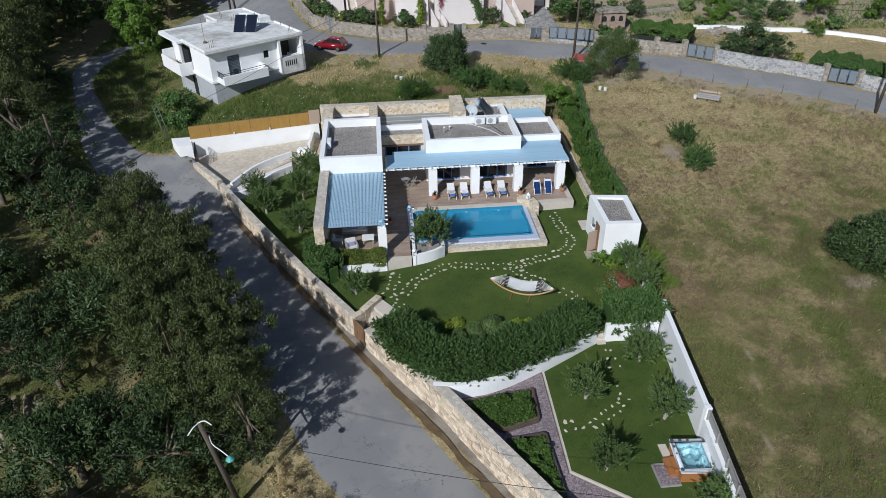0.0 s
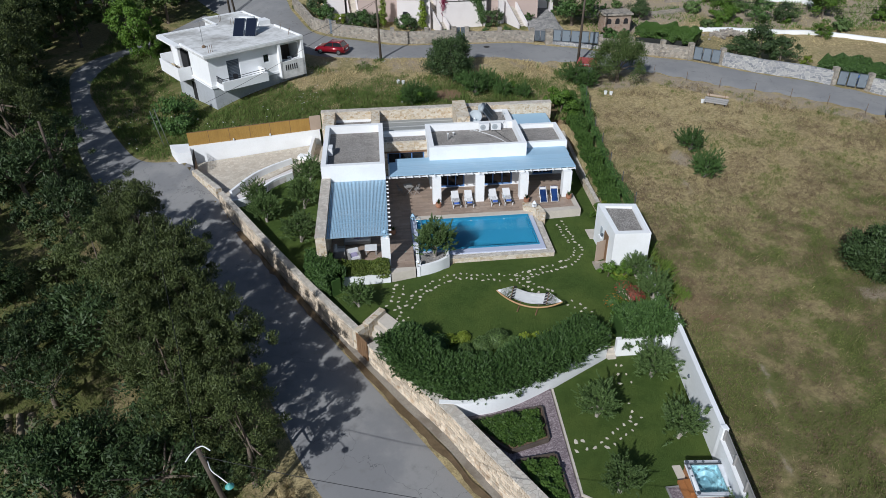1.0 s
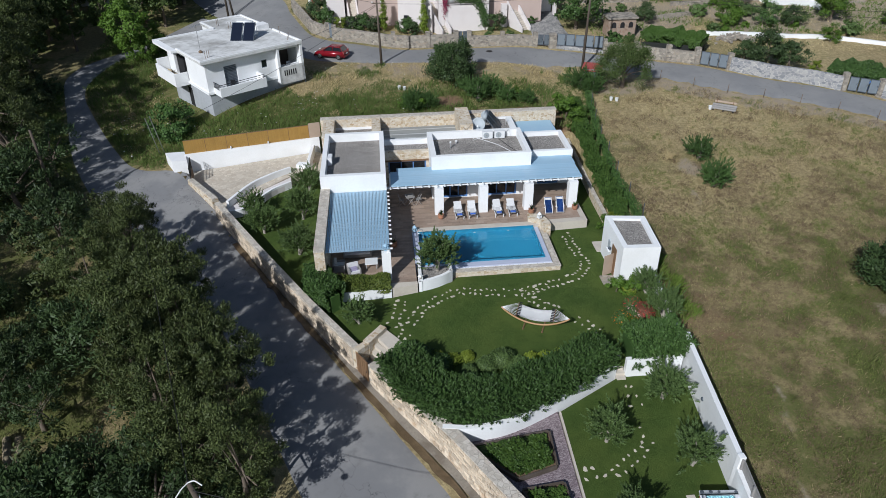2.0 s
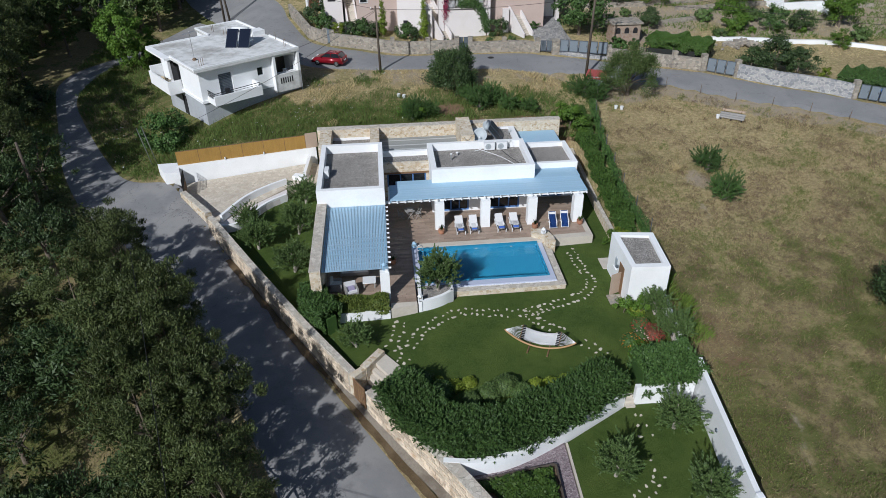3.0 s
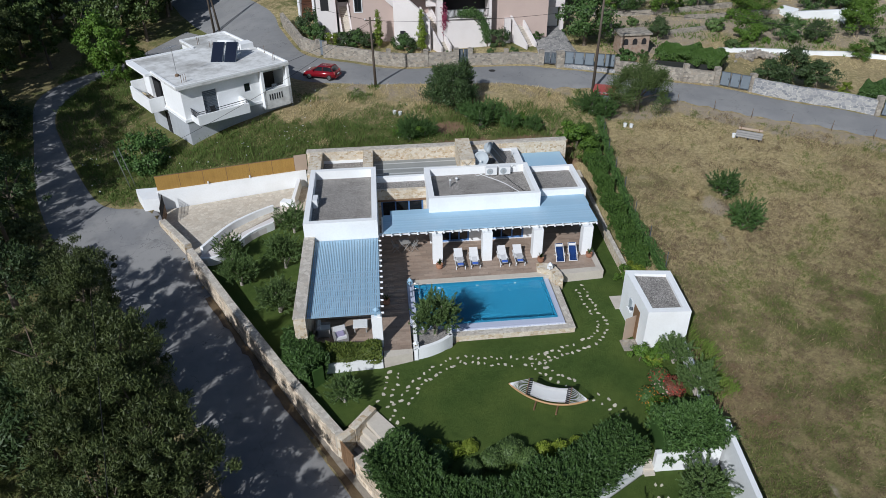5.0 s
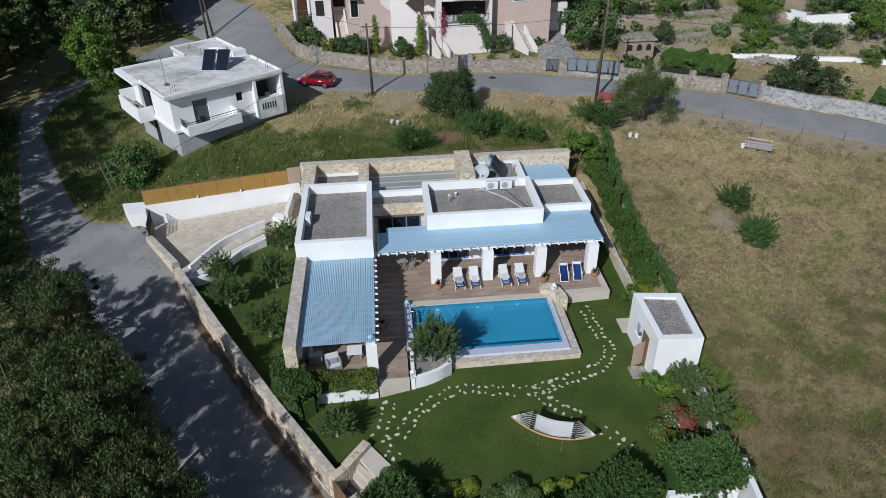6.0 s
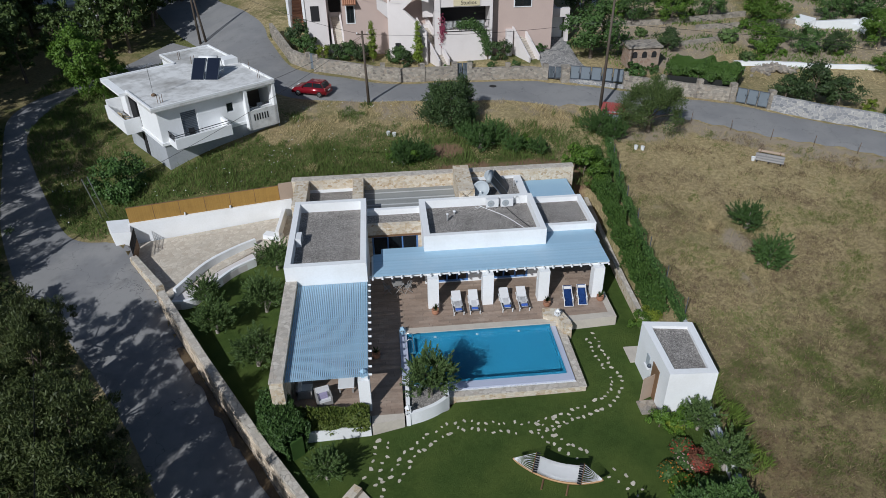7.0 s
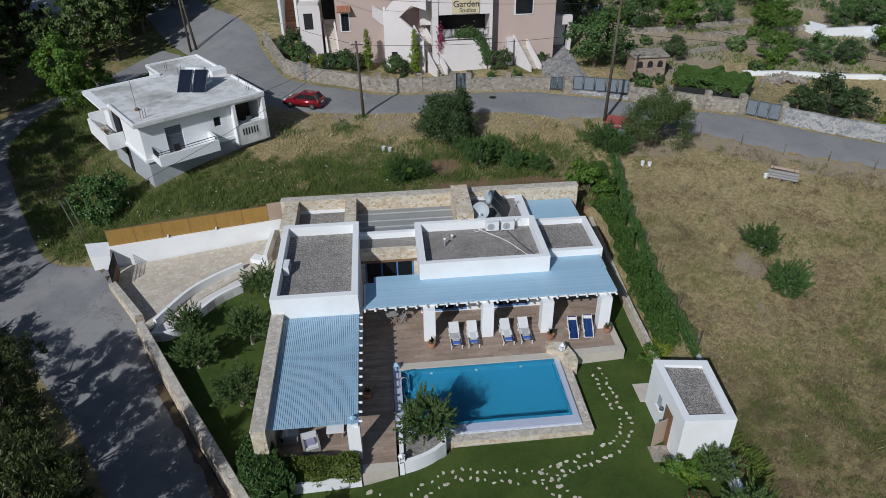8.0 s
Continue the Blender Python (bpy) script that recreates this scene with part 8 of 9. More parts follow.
def folding_chair(m):
    c = at_origin("folding_chair", "weathered wooden folding chair in the shade", "chair", "folding chairs")
    for i in range(5):
        boxed("seat_slat", c, M_slat, -0.2, -0.2 + i * 0.085, 0.44, 0.2, -0.13 + i * 0.085, 0.46)
    for s in (-1, 1):
        bar("leg", c, M_slat, (0.21 * s, -0.25, 0), (0.21 * s, 0.25, 0.9), 0.018)
        bar("leg", c, M_slat, (0.19 * s, 0.25, 0), (0.19 * s, -0.2, 0.45), 0.018)
    for z in (0.68, 0.8):
        boxed("back_slat", c, M_slat, -0.2, 0.17 + (z - 0.68) * 0.5, z, 0.2, 0.2 + (z - 0.68) * 0.5, z + 0.07)
    c.matrix_basis = m
    return c


folding_chair(pose(3.75, 50.4, FLOOR, 0, 0, 95))
folding_chair(pose(5.05, 50.45, FLOOR, 0, 0, -80))

# lounge under the pergola
def lounge_seat(name, w, d, m, label, group, cushion):
    s = at_origin(name, label, "sofa" if w > 1 else "armchair", group)
    boxed("seat_frame", s, M_slat, -w / 2, -d / 2, 0.08, w / 2, d / 2, 0.3, bevel=0.01)
    boxed("seat_cushion", s, M_cloth_white, -w / 2 + 0.06, -d / 2 + 0.02, 0.3, w / 2 - 0.06, d / 2 - 0.12, 0.44, bevel=0.04, label="white seat cushion")
    boxed("back_frame", s, M_slat, -w / 2, d / 2 - 0.1, 0.3, w / 2, d / 2, 0.72, bevel=0.01)
    boxed("back_cushion", s, M_cloth_white, -w / 2 + 0.06, d / 2 - 0.26, 0.44, w / 2 - 0.06, d / 2 - 0.1, 0.8, bevel=0.05, label="white back cushion")
    for x in (-w / 2, w / 2 - 0.09):
        boxed("armrest", s, M_slat, x, -d / 2, 0.3, x + 0.09, d / 2, 0.58, bevel=0.02)
        for y in (-d / 2 + 0.03, d / 2 - 0.09):
            boxed("leg", s, M_slat, x + 0.01, y, 0, x + 0.07, y + 0.06, 0.08)
    if cushion:
        boxed("scatter_cushion", s, cushion, -0.2, -d / 2 + 0.15, 0.44, 0.2, -d / 2 + 0.5, 0.56, bevel=0.05, label="mauve scatter cushion")
    s.matrix_basis = m


M_mauve = paint("mauve_cloth", (0.30, 0.27, 0.40), None, 0.9, 3, 40, 0.2, 0.2)
lounge_seat("lounge_armchair", 0.8, 0.8, pose(0.2, 41.3, FLOOR, 0, 0, 15), "white cushioned armchair with mauve cushion", "pergola lounge seats", M_mauve)
lounge_seat("lounge_armchair", 0.8, 0.8, pose(-0.8, 41.9, FLOOR, 0, 0, 90), "white cushioned armchair under the pergola", "pergola lounge seats", None)
lounge_seat("lounge_sofa", 1.9, 0.85, pose(0.4, 43.6, FLOOR), "white cushioned sofa under the pergola", "pergola lounge seats", M_mauve)
ct = at_origin("coffee_table", "low pale square coffee table under the pergola", "table")
boxed("tabletop", ct, M_plastic, -0.42, -0.38, 0.4, 0.42, 0.38, 0.45, bevel=0.01)
for x in (-0.38, 0.3):
    for y in (-0.34, 0.26):
        boxed("leg", ct, M_slat, x, y, 0, x + 0.08, y + 0.08, 0.4)
ct.matrix_basis = pose(1.35, 42.1, FLOOR)

# pool ladder, inlets
lad = thing("pool_ladder", (4.75, 45.3, 0.2), "steel pool ladder at the short side", "pool ladder")
for y in (44.95, 45.5):
    bm = B()
    pts = smooth_line([(4.6, y, 0.28), (4.62, y, 0.8), (4.9, y, 0.95), (5.05, y, 0.7), (5.07, y, -0.9)], 5)
    for p, q in zip(pts, pts[1:]):
        tube(bm, p, q, 0.022, 0.022, 7, caps=False)
    part("rail", bm, M_steel, lad, smooth=True)
for z in (-0.15, -0.45, -0.75):
    boxed("tread", lad, M_steel, 5.02, 44.95, z, 5.14, 45.5, z + 0.03)
for x in (6.4, 8.9, 11.4):
    f = thing("pool_light", (x, 46.2, -0.2), "round white underwater pool light", "pool light", "pool lights")
    bm = B()
    tube(bm, (x, 46.24, -0.22), (x, 46.2, -0.22), 0.09, 0.08, 18)
    part("ring", bm, M_dish, f)
bm = B()
rng = random.Random(31)
for i in range(900):
    x, y = rng.uniform(6.75, 13.65), rng.uniform(41.56, 41.71)
    if rng.random() < 0.3:
        x = rng.uniform(6.75, 13.65)
    r = rng.uniform(0.02, 0.045)
    v = bmesh.ops.create_cube(bm, size=r * 1.4, matrix=pose(x, y, -0.06 + r * 0.5, rng.uniform(0, 90), rng.uniform(0, 90), 0))
tagged(new("white_pebbles", shell("white_pebbles", bm, M_plastic)), "white pebbles along the overflow channel", "pebbles", kind="stuff")

# ---- on the roofs ----
def aircon(m, label):
    a = at_origin("air_conditioner", label, "air conditioner", "roof air conditioners")
    boxed("case", a, M_plastic, -0.42, -0.16, 0.06, 0.42, 0.16, 0.66, bevel=0.015)
    bm = B()
    lathe(bm, [(0.24, 0), (0.24, 0.015), (0.2, 0.02)], 20)
    bmesh.ops.transform(bm, matrix=pose(-0.1, -0.16, 0.36, 90, 0, 0), verts=bm.verts)
    g = part("grille", bm, M_dish, a, "round grey fan grille")
    for i in range(6):
        r = math.radians(30 * i)
        bar("wire", g, M_slat, (-0.1 - 0.22 * math.cos(r), -0.185, 0.36 - 0.22 * math.sin(r)), (-0.1 + 0.22 * math.cos(r), -0.185, 0.36 + 0.22 * math.sin(r)), 0.006, n=4)
    for x in (-0.3, 0.3):
        boxed("foot", a, M_iron, x - 0.03, -0.17, 0, x + 0.03, 0.17, 0.06)
    a.matrix_basis = m


aircon(pose(11.15, 55.4, 3.3, 0, 0, 0), "white air conditioner on the gravel roof")
aircon(pose(12.15, 55.4, 3.3, 0, 0, 0), "white air conditioner on the gravel roof")
aircon(pose(-1.5, 51.9, 3.4, 0, 0, 88), "white air conditioner beside the parapet")
solar_heater(pose(12.0, 57.6, 3.25, 0, 0, 73) @ Matrix.Diagonal((0.95, 0.78, 1.0, 1)), M_dish, M_collector, "dark solar water heater on the villa's rear roof")




def dish(m, r, label):
    d = at_origin("satellite_dish", label, "satellite dish", "satellite dishes")
    bm = B()
    lathe(bm, [(0.02, 0.0), (r * 0.5, r * 0.06), (r * 0.85, r * 0.18), (r, r * 0.27), (r, r * 0.3), (r * 0.85, r * 0.21), (r * 0.5, r * 0.09)], 22)
    bmesh.ops.transform(bm, matrix=pose(0, 0, 0.75, 55, 0, 0), verts=bm.verts)
    part("reflector", bm, M_dish, d, "pale grey dish", True)
    bar("mast", d, M_steel, (0, 0.1, 0), (0, 0.1, 0.75), 0.03)
    bar("feed_arm", d, M_steel, (0, -0.1, 0.5), (0, -0.55, 0.85), 0.014)
    boxed("feed", d, M_plastic, -0.04, -0.62, 0.82, 0.04, -0.5, 0.92)
    d.matrix_basis = m


dish(pose(10.6, 56.75, 3.25, 0, 0, -15), 0.58, "large pale satellite dish on the rear roof")
dish(pose(11.5, 58.7, 3.25, 0, 0, -15), 0.4, "small pale satellite dish on the rear roof")
for x, y, r, h in ((7.95, 53.9, 0.06, 0.5), (8.5, 54.7, 0.07, 0.22), (13.2, 58.3, 0.04, 0.5)):
    v = thing("vent_pipe", (x, y, 3.28), "short grey vent pipe on the gravel roof", "vent pipe", "roof vents")
    bm = B()
    lathe(bm, [(r, 0), (r, h), (r * 1.5, h + 0.02), (r * 1.5, h + 0.08), (r * 0.5, h + 0.12)], 12, (x, y, 3.26))
    part("pipe", bm, M_plastic, v, smooth=True)
for i, (line, mat) in enumerate([([(10.3, 55.6, 3.33), (10.9, 55.0, 3.33), (11.9, 53.9, 3.33), (12.9, 52.2, 3.33), (13.4, 51.9, 3.33)], M_plastic), ([(12.1, 55.2, 3.33), (12.5, 54.0, 3.33), (13.1, 52.6, 3.33), (13.4, 52.0, 3.33)], M_iron), ([(10.0, 55.5, 3.34), (10.15, 55.3, 3.33), (10.5, 55.55, 3.33)], M_plastic), ([(12.6, 55.5, 3.8), (12.9, 55.6, 3.95), (13.1, 55.7, 3.6), (13.1, 55.6, 3.33)], M_plastic)]):
    c = thing("roof_cable", line[0], "loose cable lying across the gravel roof", "cable", "roof cables")
    bm = B()
    pts = smooth_line(line, 6)
    for p, q in zip(pts, pts[1:]):
        tube(bm, p, q, 0.022, 0.022, 5, caps=False)
    part("cord", bm, mat, c)
br = thing("dry_plant", (9.6, 55.9, 3.9), "dry twiggy plant at the end of the chimney wall", "dry plant")
bm = B()
rng = random.Random(77)
for i in range(14):
    a = rng.uniform(0, 6.28)
    tube(bm, (9.5, 56.0, 3.9), (9.5 + 0.35 * math.cos(a), 55.85 + 0.2 * math.sin(a), 4.1 + rng.uniform(-0.2, 0.3)), 0.015, 0.006, 4, caps=False)
part("twigs", bm, M_bark, br)

# ---- drive: reed fence, gate, lamps ----
fence = thing("reed_fence", (-14.3, 59.1, 1.6), "ochre reed screen fence on the white drive wall", "fence")
A, C = Vector((-14.35, 59.17)), Vector((-3.95, 61.4))
for i in range(6):
    p, q = A.lerp(C, i / 6), A.lerp(C, (i + 1) / 6)
    w = (q - p).length
    turn = math.degrees(math.atan2(q.y - p.y, q.x - p.x))
    m = pose((p.x + q.x) / 2, (p.y + q.y) / 2, 1.6, 0, 0, turn)
    bm = B()
    for k in range(44):
        x = -w / 2 + 0.04 + (w - 0.08) * k / 43
        turned_box(bm, m @ pose(x, random.Random(k).uniform(-0.006, 0.006), 0), (w - 0.08) / 43 * 0.94, 0.03, 1.17)
    tagged(part("reed_panel", bm, M_ochre, fence, "ochre reed panel"), kind="stuff")
    bm = B()
    turned_box(bm, m @ pose(w / 2, 0.03, 0), 0.07, 0.07, 1.22)
    part("post", bm, M_wood, fence)
    bm = B()
    turned_box(bm, m @ pose(0, 0.03, 1.17), w, 0.05, 0.04)
    part("top_rail", bm, M_wood, fence)
bm = B()
m = pose(-3.45, 61.5, 1.6, 0, 0, 12)
turned_box(bm, m, 1.0, 0.08, 1.35)
soften(bm, 0.01)
part("end_panel", bm, M_tan_panel, fence, "tan end panel")
for t in (0.36, 0.66):
    p = A.lerp(C, t)
    l = thing("wall_lamp", (p.x, p.y - 0.1, 1.7), "small white wall lamp on the drive wall", "lamp", "wall lamps")
    bm = B()
    lathe(bm, [(0.05, 0), (0.07, 0.1), (0.05, 0.22)], 10, (p.x + 0.02, p.y - 0.13, 1.62))
    part("shade", bm, M_plastic, l)
gate = thing("drive_gate", (-13.7, 57.0, 0), "dark sliding lattice gate across the drive", "gate")
p, q = Vector((-13.75, 58.15)), Vector((-13.35, 55.9))
for i in range(21):
    c = p.lerp(q, i / 20)
    bar("upright", gate, M_iron, (c.x, c.y, 0.05), (c.x, c.y, 1.75), 0.02, n=4)
for z in (0.08, 0.95, 1.2, 1.45, 1.75):
    bar("rail", gate, M_iron, (p.x, p.y, z), (q.x, q.y, z), 0.03, n=4)
for i in range(9):
    a, b = p.lerp(q, i / 9 + 0.004), p.lerp(q, (i + 1) / 9 - 0.004)
    bm = B()
    run_wall(bm, [(a.x, a.y), (b.x, b.y)], 0.04, 0.1, 0.93)
    part("board", bm, M_wood, gate, "dark brown gate board" if i == 0 else "")
low = thing("drive_planter", (-4.1, 59.6, 0.2), "low white planter wall at the end of the drive", "planter")
bm = B()
run_wall(bm, [(-3.75, 57.6), (-3.55, 61.0)], 0.25, -0.2, 1.1)
run_wall(bm, [(-5.0, 58.1), (-3.75, 57.6)], 0.6, -0.2, 0.6)
soften(bm)
part("wall", bm, M_white, low)
for x, y in ((-17.0, 62.2), (-17.35, 62.0)):
    s = thing("steel_post", (x, y, land_at(x, y)), "tall leaning galvanised post in the weeds", "post", "galvanised posts")
    bm = B()
    tube(bm, (x, y, land_at(x, y) - 0.2), (x - 0.45, y - 0.3, land_at(x, y) + 3.6), 0.045, 0.045, 8)
    part("pipe", bm, M_steel, s)

# ---- garden door on the lane ----
bm = B()
prism(bm, [(0.15, 34.25), (0.75, 34.75), (1.05, 34.5), (0.45, 33.95)], -2.0, -0.02)
setting("door_pier", bm, M_lime, "limestone pier beside the garden door", "pier")
bm = B()
run_wall(bm, [(0.75, 34.8), (1.8, 36.15)], -0.45, -1.8, 0.05)
soften(bm, 0.02)
setting("stair_enclosure", bm, M_lime, "low limestone walls round the entry stairs", "wall")
bm = B()
prism(bm, [(1.62, 35.25), (2.18, 35.95), (3.25, 34.5), (2.6, 33.75)], -1.9, -0.24)
soften(bm, 0.02)
setting("entry_terrace", bm, M_coping, "broad pale stone landing at the head of the stairs", "landing")
for i in range(5):
    bm = B()
    t = i / 5
    m = pose(1.12 + 0.95 * t, 33.95 + 0.72 * t, -1.9, 0, 0, 37)
    turned_box(bm, m, 0.3, 1.55, 0.42 + i * 0.25)
    setting("entry_step_%d" % (i + 1), bm, M_coping, "pale stone entry step", "step")
bm = B()
prism(bm, [(0.3, 34.3), (0.6, 35.0), (1.75, 36.2), (3.05, 34.45), (2.1, 32.55), (1.0, 33.0)], -2.0, -1.62)
setting("entry_landing", bm, M_coping, "pale stone landing inside the garden door", "landing")
dr = thing("garden_door", (0.75, 33.6, -1.6), "rust-brown metal garden door set in the wall", "door")
bm = B()
turned_box(bm, pose(0.68, 33.55, -1.65, 0, 0, -58), 1.15, 0.06, 1.5)
leaf = part("door_leaf", bm, M_wood, dr, "rust-brown boarded leaf")
for k in range(5):
    bm = B()
    turned_box(bm, pose(0.68, 33.55, -1.65, 0, 0, -58) @ pose(-0.46 + k * 0.23, -0.04, 0.05), 0.2, 0.03, 1.4)
    part("board", bm, M_wood, leaf)
bar("handle", dr, M_iron, (0.9, 33.1, -0.95), (0.9, 33.1, -0.75), 0.02)

# wet gutter along the foot of the road wall
M_wet = paint("wet_silt", (0.085, 0.06, 0.035), (0.17, 0.125, 0.075), 0.25, 1.2, 10, 0.6, 0.15)
bm = B()
rng = random.Random(12)
pts = even_line([(-8.5, 47.6), (-4.05, 40.3), (-2.45, 38.0), (-0.4, 34.9), (1.05, 32.3), (3.1, 29.2), (4.9, 26.4), (6.9, 23.2), (10.1, 18.0)], 0.4)
rows = []
for i, (x, y) in enumerate(pts):
    w = 0.42 + 0.32 * noise.noise(Vector((i * 0.16, 3, 0))) + 0.16 * noise.noise(Vector((i * 0.7, 9, 0)))
    w = max(w, 0.12) * (1.5 if y < 23 else 1)
    o = 0.16 * noise.noise(Vector((i * 0.2, 20, 0)))
    nx, ny = -0.86, -0.52
    rows.append([bm.verts.new((x + nx * (o + k), y + ny * (o + k), land_at(x + nx * k, y + ny * k) + 0.078)) for k in (0.02, w * 0.5, w)])
for a, b in zip(rows, rows[1:]):
    for k in range(2):
        bm.faces.new((a[k], a[k + 1], b[k + 1], b[k]))
setting("gutter", bm, M_wet, "wet brown silt in the lane's gutter", "gutter")
bm = B()
rows = []
M_kerb = paint("cement_strip", (0.25, 0.225, 0.19), (0.12, 0.098, 0.075), 0.8, 0.9, 8, 0.8, 0.2)
for i, (x, y) in enumerate(even_line([(-4.0, 40.4), (0.1, 33.75), (2.95, 29.35), (5.0, 26.4), (10.2, 17.8)], 0.5)):
    rows.append([bm.verts.new((x + 0.86 * k, y + 0.52 * k, land_at(x, y) + 0.085 + h)) for k, h in ((0.0, 0.0), (0.2, 0.02), (0.5, 0.04))])
for a, b in zip(rows, rows[1:]):
    for k in range(2):
        bm.faces.new((a[k], a[k + 1], b[k + 1], b[k]))
setting("wall_footing", bm, M_kerb, "cement strip at the foot of the road wall", "footing")

# ---- stepping stones ----
M_step = paint("pale_flagstone", (0.56, 0.52, 0.43), (0.44, 0.38, 0.29), 0.85, 3, 16, 0.5, 0.3, island=0.14)


def stone_mesh(rng):
    bm = B()
    n = rng.randint(4, 7)
    k = [(math.cos(2 * math.pi * (i + rng.uniform(-0.25, 0.25)) / n) * rng.uniform(0.85, 1.15), math.sin(2 * math.pi * (i + rng.uniform(-0.25, 0.25)) / n) * rng.uniform(0.5, 0.85)) for i in range(n)]
    prism(bm, [(x * 0.5, y * 0.5) for x, y in k], -0.05, 0.012)
    return shell("stone", bm, M_step)


def stone_path(label, lines, z, gap, seed, width=0.8):
    rng = random.Random(seed)
    meshes = [stone_mesh(rng) for i in range(9)]
    p = thing("stone_path", (*lines[0][0], z), label, "stepping stones")
    for line in lines:
        P = even_line(smooth_line(line, 8), gap)
        for i, (x, y) in enumerate(P):
            a, b = Vector(P[max(i - 1, 0)]), Vector(P[min(i + 1, len(P) - 1)])
            n = Vector((-(b - a).y, (b - a).x)).normalized()
            for s in (-1, 1):
                if rng.random() < 0.06:
                    continue
                k = rng.choice((0.18, 0.22, 0.25, 0.28)) * (1 if rng.random() < 0.9 else 1.35)
                d = s * width * rng.uniform(0.2, 0.36)
                ob = under(new("stone", rng.choice(meshes)), p)
                ob.matrix_basis = pose(x + n.x * d + rng.gauss(0, 0.05), y + n.y * d + rng.gauss(0, 0.05), z, 0, 0, rng.uniform(0, 360)) @ Matrix.Diagonal((k, k, 1, 1))


stone_path("pale irregular stepping stones winding over the lawn", [
    [(15.5, 45.8), (15.75, 43.2), (15.9, 41.4), (14.7, 40.2), (13.0, 39.6), (11.2, 39.0), (12.0, 37.6), (12.9, 36.9)],
    [(12.4, 39.3), (11.3, 38.9), (9.6, 39.1), (8.6, 39.2), (7.0, 39.5), (5.5, 38.8), (4.2, 37.6), (3.2, 35.6), (2.9, 34.9)],
    [(3.15, 38.9), (2.8, 37.4), (2.6, 36.3)],
    [(13.9, 35.8), (14.8, 34.6)]], LAWN, 0.36, 41, 0.95)
stone_path("pale irregular stepping stones on the lower lawn", [[(15.2, 27.4), (14.9, 26.2), (14.0, 25.6), (12.9, 24.9), (11.4, 24.9)], [(15.4, 30.5), (15.3, 29.0)]], -0.97, 0.4, 42)

# ---- hammock ----
M_sail = paint("bleached_canvas", (0.82, 0.82, 0.83), (0.70, 0.70, 0.72), 0.9, 3, 40, 0.25, 0.15)
ham = thing("hammock", (11.15, 35.2, LAWN), "white hammock on a curved wooden stand on the lawn", "hammock")
E0, E1 = Vector((9.2, 36.35, 0.62)), Vector((13.0, 34.72, 0.62))
d = (E1 - E0)
arc = []
for i in range(25):
    t = i / 24
    arc.append(E0 + d * t + Vector((0, 0, -0.84 * (1 - (2 * t - 1) ** 2) ** 0.9)))
bm = B()
cable(bm, arc, 0.055, 8)
part("stand", bm, paint("honey_wood", (0.42, 0.26, 0.13), None, 0.5, 2, 14, 0.4, 0.15), ham, "honey-coloured curved wooden beam", True)
side = Vector((-d.y, d.x, 0)).normalized()
for t in (0.36, 0.64):
    p = E0 + d * t
    bm = B()
    tube(bm, (p.x - side.x * 0.6, p.y - side.y * 0.6, LAWN + 0.05), (p.x + side.x * 0.6, p.y + side.y * 0.6, LAWN + 0.05), 0.045, 0.045, 7)
    part("foot", bm, M_wood, ham)
a, b = E0 + d * 0.24 + Vector((0, 0, 0.05)), E0 + d * 0.78 + Vector((0, 0, 0.05))
bm = B()
rows = []
for i in range(17):
    t = i / 16
    c = a.lerp(b, t) - Vector((0, 0, 0.2 * math.sin(math.pi * t)))
    rows.append([bm.verts.new(c + side * s * 0.38 + Vector((0, 0, 0.15 * s - 0.06 * (1 - s * s)))) for s in (-1, -0.5, 0, 0.5, 1)])
for p, q in zip(rows, rows[1:]):
    for k in range(4):
        bm.faces.new((p[k], p[k + 1], q[k + 1], q[k]))
bmesh.ops.solidify(bm, geom=bm.faces[:], thickness=0.02)
part("canvas", bm, M_sail, ham, "bright white hammock canvas", True)
for c, e, turn in ((a, E0, 1), (b, E1, -1)):
    tilt = side * 0.46 + Vector((0, 0, 0.17))
    bar("spreader", ham, M_wood, c - tilt, c + tilt, 0.022)
    inner = d.normalized() * turn
    for k in range(9):
        q = c + tilt * (-0.92 + 1.84 * k / 8)
        bar("cord", ham, M_cloth_white, q, e, 0.011, n=4)
        bm = B()
        run_wall(bm, [(q.x + inner.x * 0.02, q.y + inner.y * 0.02), (q.x + inner.x * 0.2, q.y + inner.y * 0.2)], 0.055, q.z - 0.012, q.z + 0.03)
        part("loop", bm, M_iron, ham, "black webbing loop")

# ---- lower garden ----
M_tub_rim = paint("speckled_acrylic", (0.68, 0.70, 0.73), (0.50, 0.52, 0.56), 0.3, 3, 60, 0.6, 0.05)
tub = at_origin("hot_tub", "white acrylic hot tub in a wooden casing on the lawn", "hot tub")
bm = B()
ring(bm, -0.86, -1.03, 0.86, 1.03, 0, 0.68, 0.12)
weld(bm)
part("casing", bm, M_tub_wood, tub, "orange-brown wooden casing")
boxed("base", tub, M_tub_wood, -0.74, -0.9, 0, 0.74, 0.9, 0.05)
bm = B()
ring(bm, -0.95, -1.09, 0.95, 1.09, 0.66, 0.76, 0.24)
weld(bm)
soften(bm, 0.04)
part("rim", bm, M_tub_rim, tub, "pale speckled moulded rim", True)
M_tub = paint("tub_acrylic", (0.19, 0.285, 0.31), (0.09, 0.175, 0.215), 0.3, 3, 11, 0.7, 0.05)
bm = B()
n = 40
g = []
